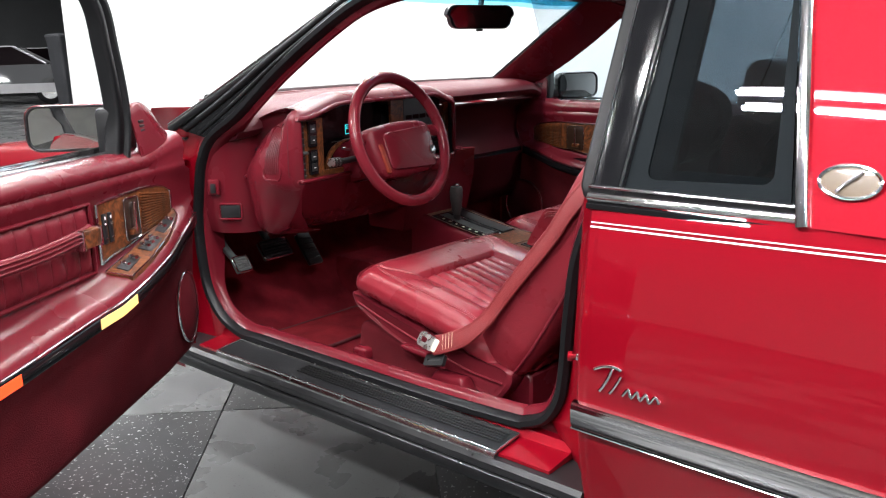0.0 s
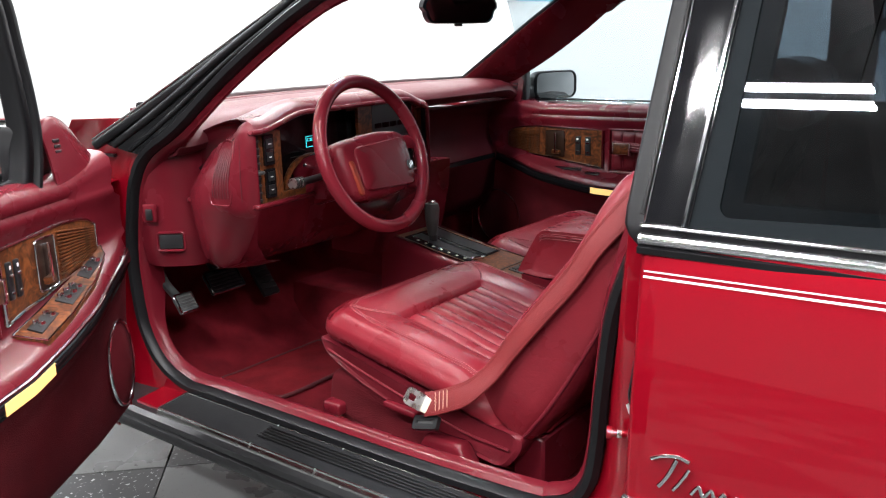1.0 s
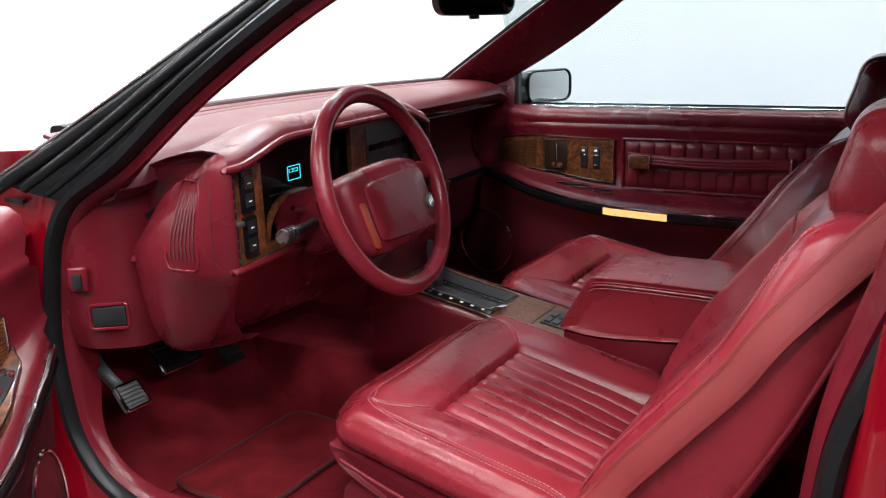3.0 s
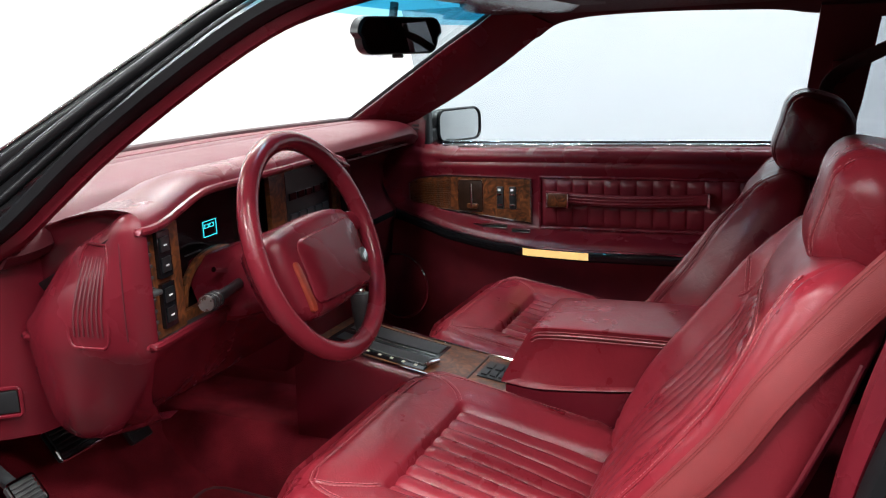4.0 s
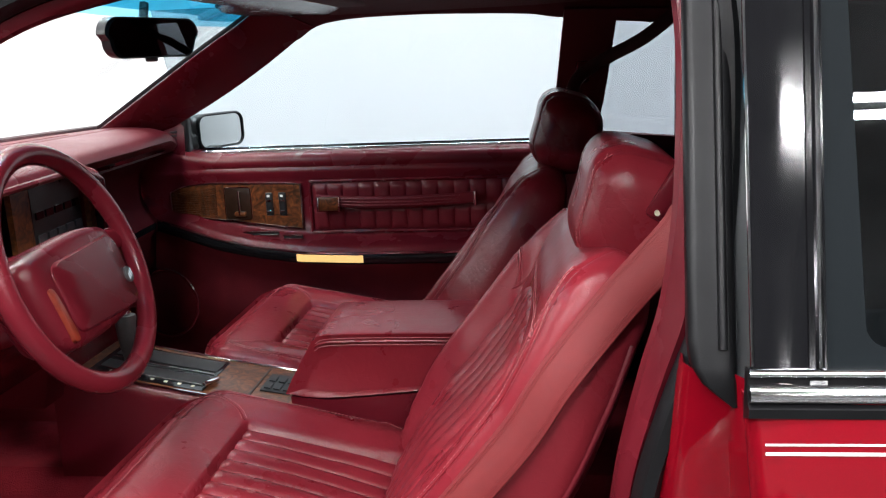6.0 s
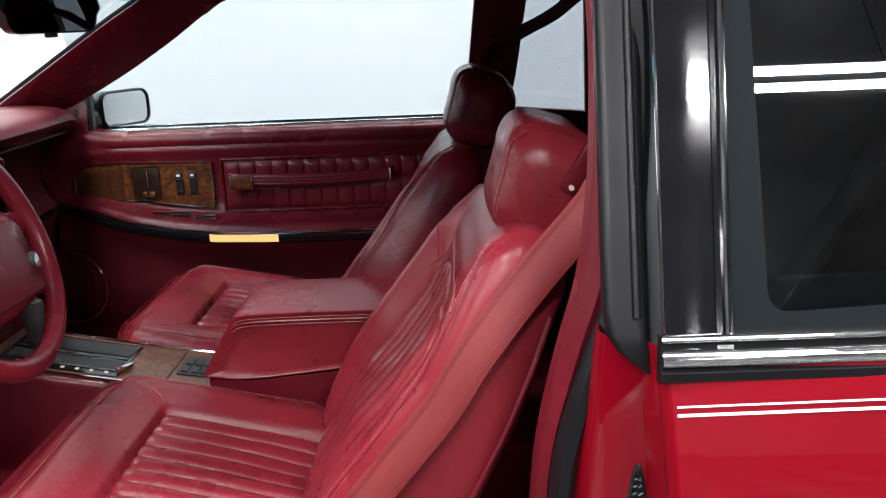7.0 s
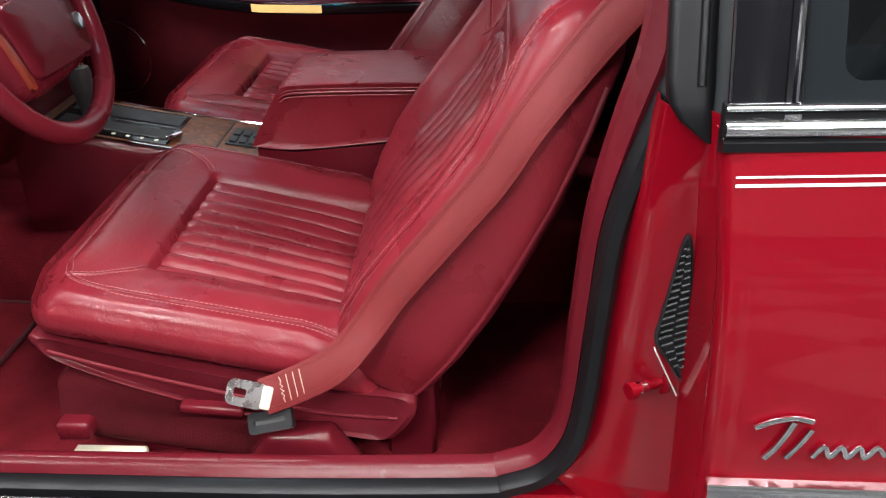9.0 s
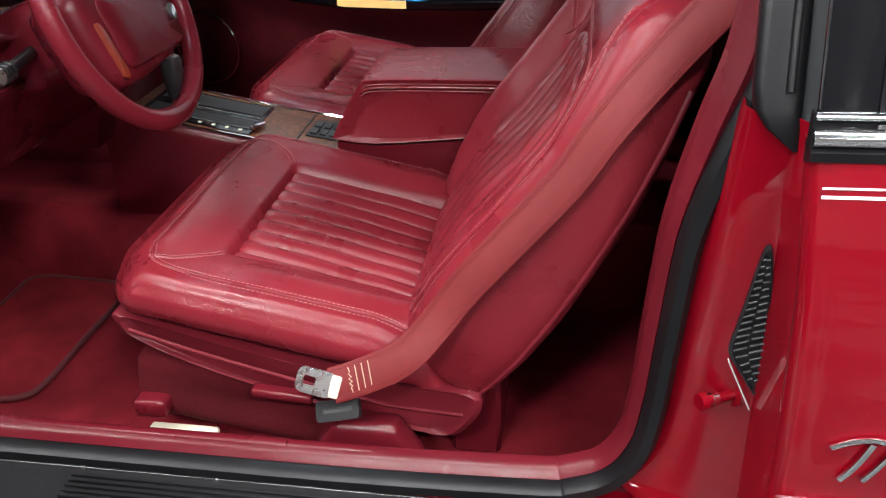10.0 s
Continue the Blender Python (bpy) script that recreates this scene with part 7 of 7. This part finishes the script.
label = part("jamb_label", sweep(ends, rrect(0.0012, 0.0085, 0.0005, 1), up=Vector((0, -1, 0))), M_WHITE_LINE, body, "small white paper label")
for k in range(3):
    part("label_bar", sweep([ends[0].lerp(ends[1], 0.22 + 0.2 * k), ends[0].lerp(ends[1], 0.34 + 0.2 * k)], rrect(0.0018, 0.0016, 0.0004, 1), up=Vector((0, -1, 0))), M_GREY, label)


def on_quarter(x, z, off=0.0):
    return Vector((x, y_side(z) - 0.012 * math.sin(min(1, (x - 0.06) / 1.6) * math.pi) - off, z))


# chrome flourish: an ornamental stroke, drawn as plain flowing lines
flourish = part("chrome_ornament", sweep([on_quarter(x, z, 0.004) for x, z in smooth_path([(0.112, 0.549), (0.120, 0.560), (0.128, 0.575), (0.135, 0.592)], 6)], rrect(0.0065, 0.005, 0.002, 2), up=(0, -1, 0)), M_CHROME, body, "slanted chrome ornamental stroke")
for st in ([(0.100, 0.584), (0.116, 0.592), (0.135, 0.596), (0.152, 0.593)], [(0.132, 0.550), (0.139, 0.560), (0.146, 0.572), (0.152, 0.584)],
           [(0.156, 0.552), (0.166, 0.565), (0.172, 0.553), (0.182, 0.565), (0.188, 0.553), (0.198, 0.565), (0.204, 0.553), (0.214, 0.565), (0.222, 0.556)]):
    part("stroke", sweep([on_quarter(x, z, 0.004) for x, z in smooth_path(st, 6)], rrect(0.0055, 0.005, 0.002, 2), up=(0, -1, 0)), M_CHROME, flourish)
oval = [(0.453 + 0.041 * math.cos(a), 0.918 + 0.0215 * math.sin(a)) for a in np.linspace(0, 2 * math.pi, 33)[:-1]]


def YO(x, z):
    """The roof pillar's outer face."""
    xr = 0.395 - (z - 0.86) * 0.185
    s = (x - xr) / (1.7 - xr)
    return y_glass(z) - 0.0075 + 0.02 * s * s + (z - 0.85) * 0.1 * s - 0.022 * math.sin(math.pi * min(1, s * 1.3))


ov = part("oval_badge", loft([[(x, YO(x, z) - d, z) for x, z in [(lerp(0.453, a, k), lerp(0.918, b, k)) for a, b in oval]] for d, k in ((0.0, 1.0), (0.003, 0.98), (0.004, 0.5), (0.004, 0.02))], caps=True), mat("tan_enamel", (0.12, 0.085, 0.055), 0.35, coat=0.5, vary=0.05), body, "oval badge with a chrome rim")
part("badge_rim", sweep([(x, YO(x, z) - 0.003, z) for x, z in oval], ring(0.003, 8), closed=True, up=(0, -1, 0)), M_CHROME, ov, "chrome badge rim")
part("badge_stroke", sweep([(x, YO(x, z) - 0.006, z) for x, z in smooth_path([(0.438, 0.904), (0.447, 0.914), (0.458, 0.923), (0.468, 0.932)], 5)], rrect(0.005, 0.003, 0.001, 2), up=(0, -1, 0)), M_CHROME, ov, "plain chrome stroke")

# ---------------- far end of the showroom ----------------
def far_sedan(x, y, turn):
    """A dark saloon with a pale lower flank, parked far off."""
    t = thing("parked_sedan", (x, y, 0), "dark two-tone parked sedan with silver lower flanks", "car")
    m = Matrix.Translation((x, y, 0)) @ Matrix.Rotation(radians(turn), 4, "Z")
    def section(pts, w, k=1.0):
        return [[m @ Vector((px, s * w * (1 - 0.08 * (pz > 0.9)), pz)) for px, pz in pts] for s in np.linspace(-1, 1, 5)]
    body_pts = [(-2.3, 0.45), (-2.35, 0.62), (-2.2, 0.78), (-1.1, 0.92), (1.2, 0.95), (2.2, 0.90), (2.4, 0.75), (2.4, 0.5), (1.8, 0.42), (-1.8, 0.42)]
    part("body", loft(section(body_pts, 0.88), caps=True), mat("dark_car_paint", (0.012, 0.014, 0.018), 0.3, coat=1.0, vary=0.05), t)
    part("lower_flank", loft(section([(-2.3, 0.28), (-2.34, 0.5), (2.38, 0.5), (2.35, 0.28)], 0.89), caps=True), mat("silver_car_paint", (0.42, 0.42, 0.43), 0.35, metal=0.5, vary=0.05), t, "silver lower flank")
    cab = [(-1.15, 0.92), (-0.45, 1.34), (0.75, 1.36), (1.45, 0.95)]
    part("cabin_glass", loft([[m @ Vector((px, s * (0.84 - 0.2 * (pz - 0.92) / 0.44), pz)) for px, pz in cab] for s in np.linspace(-1, 1, 5)], caps=True), M_DISPLAY, t, "dark window glass")
    part("roof", loft([[m @ Vector((px, s * 0.64, pz)) for px, pz in ((-0.5, 1.34), (0.8, 1.36), (0.8, 1.385), (-0.4, 1.385))] for s in (-1, -0.5, 0.5, 1)], caps=True), bpy.data.materials["silver_car_paint"], t, "silver roof")
    for px0, pz0, px1, pz1 in ((-1.15, 0.92, -0.45, 1.36), (0.15, 0.94, 0.15, 1.36), (1.45, 0.95, 0.75, 1.37)):
        for s in (-1, 1):
            part("roof_pillar", sweep([m @ Vector((px0, s * 0.85, pz0)), m @ Vector((px1, s * 0.65, pz1))], rrect(0.07, 0.05, 0.015, 2)), bpy.data.materials["silver_car_paint"] if abs(px0) > 1 else M_BLACK, t)
    for wx in (-1.45, 1.45):
        for s in (-1, 1):
            c = m @ Vector((wx, s * 0.78, 0.31))
            ax = (m.to_3x3() @ Vector((0, 1, 0))) * 0.1
            wh = part("wheel", sweep([c - ax, c - ax * 0.8, c + ax * 0.8, c + ax], ring(0.31, 24), scale=[0.9, 1, 1, 0.9]), M_RUBBER, t, "black tyre")
            part("hubcap", sweep([c - ax * 1.04, c + ax * 1.04], ring(0.19, 20)), M_BRUSHED, wh, "pale wheel cover")
    return t


far_sedan(-21.5, 7.3, 62)
far_sedan(-26.5, 10.5, 55)
bin_ = thing("trash_bin", (-17.1, 7.32, 0), "tall dark grey tapered waste bin at the backdrop's edge", "bin")
part("tub", loft([[(-17.1 + a * k, 7.32 + b * k, z) for a, b in rrect(0.62, 0.62, 0.06, 4)] for z, k in ((0.0, 0.72), (0.9, 0.92), (1.42, 1.0), (1.46, 1.04), (1.5, 1.04))], caps=True), mat("dark_grey_bin", (0.035, 0.036, 0.04), 0.5, vary=0.15, vary_scale=3), bin_)
part("lid", loft([[(-17.1 + a * k, 7.32 + b * k, z) for a, b in rrect(0.66, 0.66, 0.06, 4)] for z, k in ((1.5, 1.0), (1.54, 1.0), (1.57, 0.9))], caps=True), bpy.data.materials["dark_grey_bin"], bin_, "dark bin lid")

# ---------------- floor tiles, nearest as pieces, the rest joined ----------------
def tile_mesh(name, material):
    bm = rbox((TILE - 0.003, TILE - 0.003, 0.012), (0, 0, -0.006), 0.0015, 1)
    shade(bm)
    me = bpy.data.meshes.new(name)
    bm.to_mesh(me)
    bm.free()
    me.materials.append(material)
    return me


TILE_MESH = {True: tile_mesh("tile", M_TILE_DARK), False: tile_mesh("tile", M_TILE_GREY)}
rest = {True: bmesh.new(), False: bmesh.new()}
for i in range(-36, 30):
    for j in range(-36, 30):
        c = Vector((*TILE_AT, 0)) + E1 * (TILE * (i + 0.5)) + E2 * (TILE * (j + 0.5))
        if not (-28 < c.x < 14 and -13 < c.y < 13):
            continue
        dark = (i + j) % 2 == 1
        if abs(c.x + 1.3) < 2.2 and abs(c.y + 0.2) < 2.2:
            ob = new("tile", TILE_MESH[dark])
            ob.parent = floor
            ob.matrix_parent_inverse = Matrix.Translation(-AT[floor])
            ob.matrix_basis = Matrix.Translation(c) @ Matrix.Rotation(radians(-45), 4, "Z")
        else:
            h = (TILE - 0.003) / 2
            q = [rest[dark].verts.new(c + E1 * a * h + E2 * b * h) for a, b in ((-1, -1), (1, -1), (1, 1), (-1, 1))]
            rest[dark].faces.new(q)
for dark in (True, False):
    bmesh.ops.recalc_face_normals(rest[dark], faces=rest[dark].faces)
    ext = bmesh.ops.extrude_face_region(rest[dark], geom=list(rest[dark].faces))
    bmesh.ops.translate(rest[dark], vec=(0, 0, -0.011), verts=[v for v in ext["geom"] if isinstance(v, bmesh.types.BMVert)])
    bmesh.ops.recalc_face_normals(rest[dark], faces=rest[dark].faces)
    o = part("far_tiling", rest[dark], M_TILE_DARK if dark else M_TILE_GREY, floor)
    o["kind"] = "stuff"
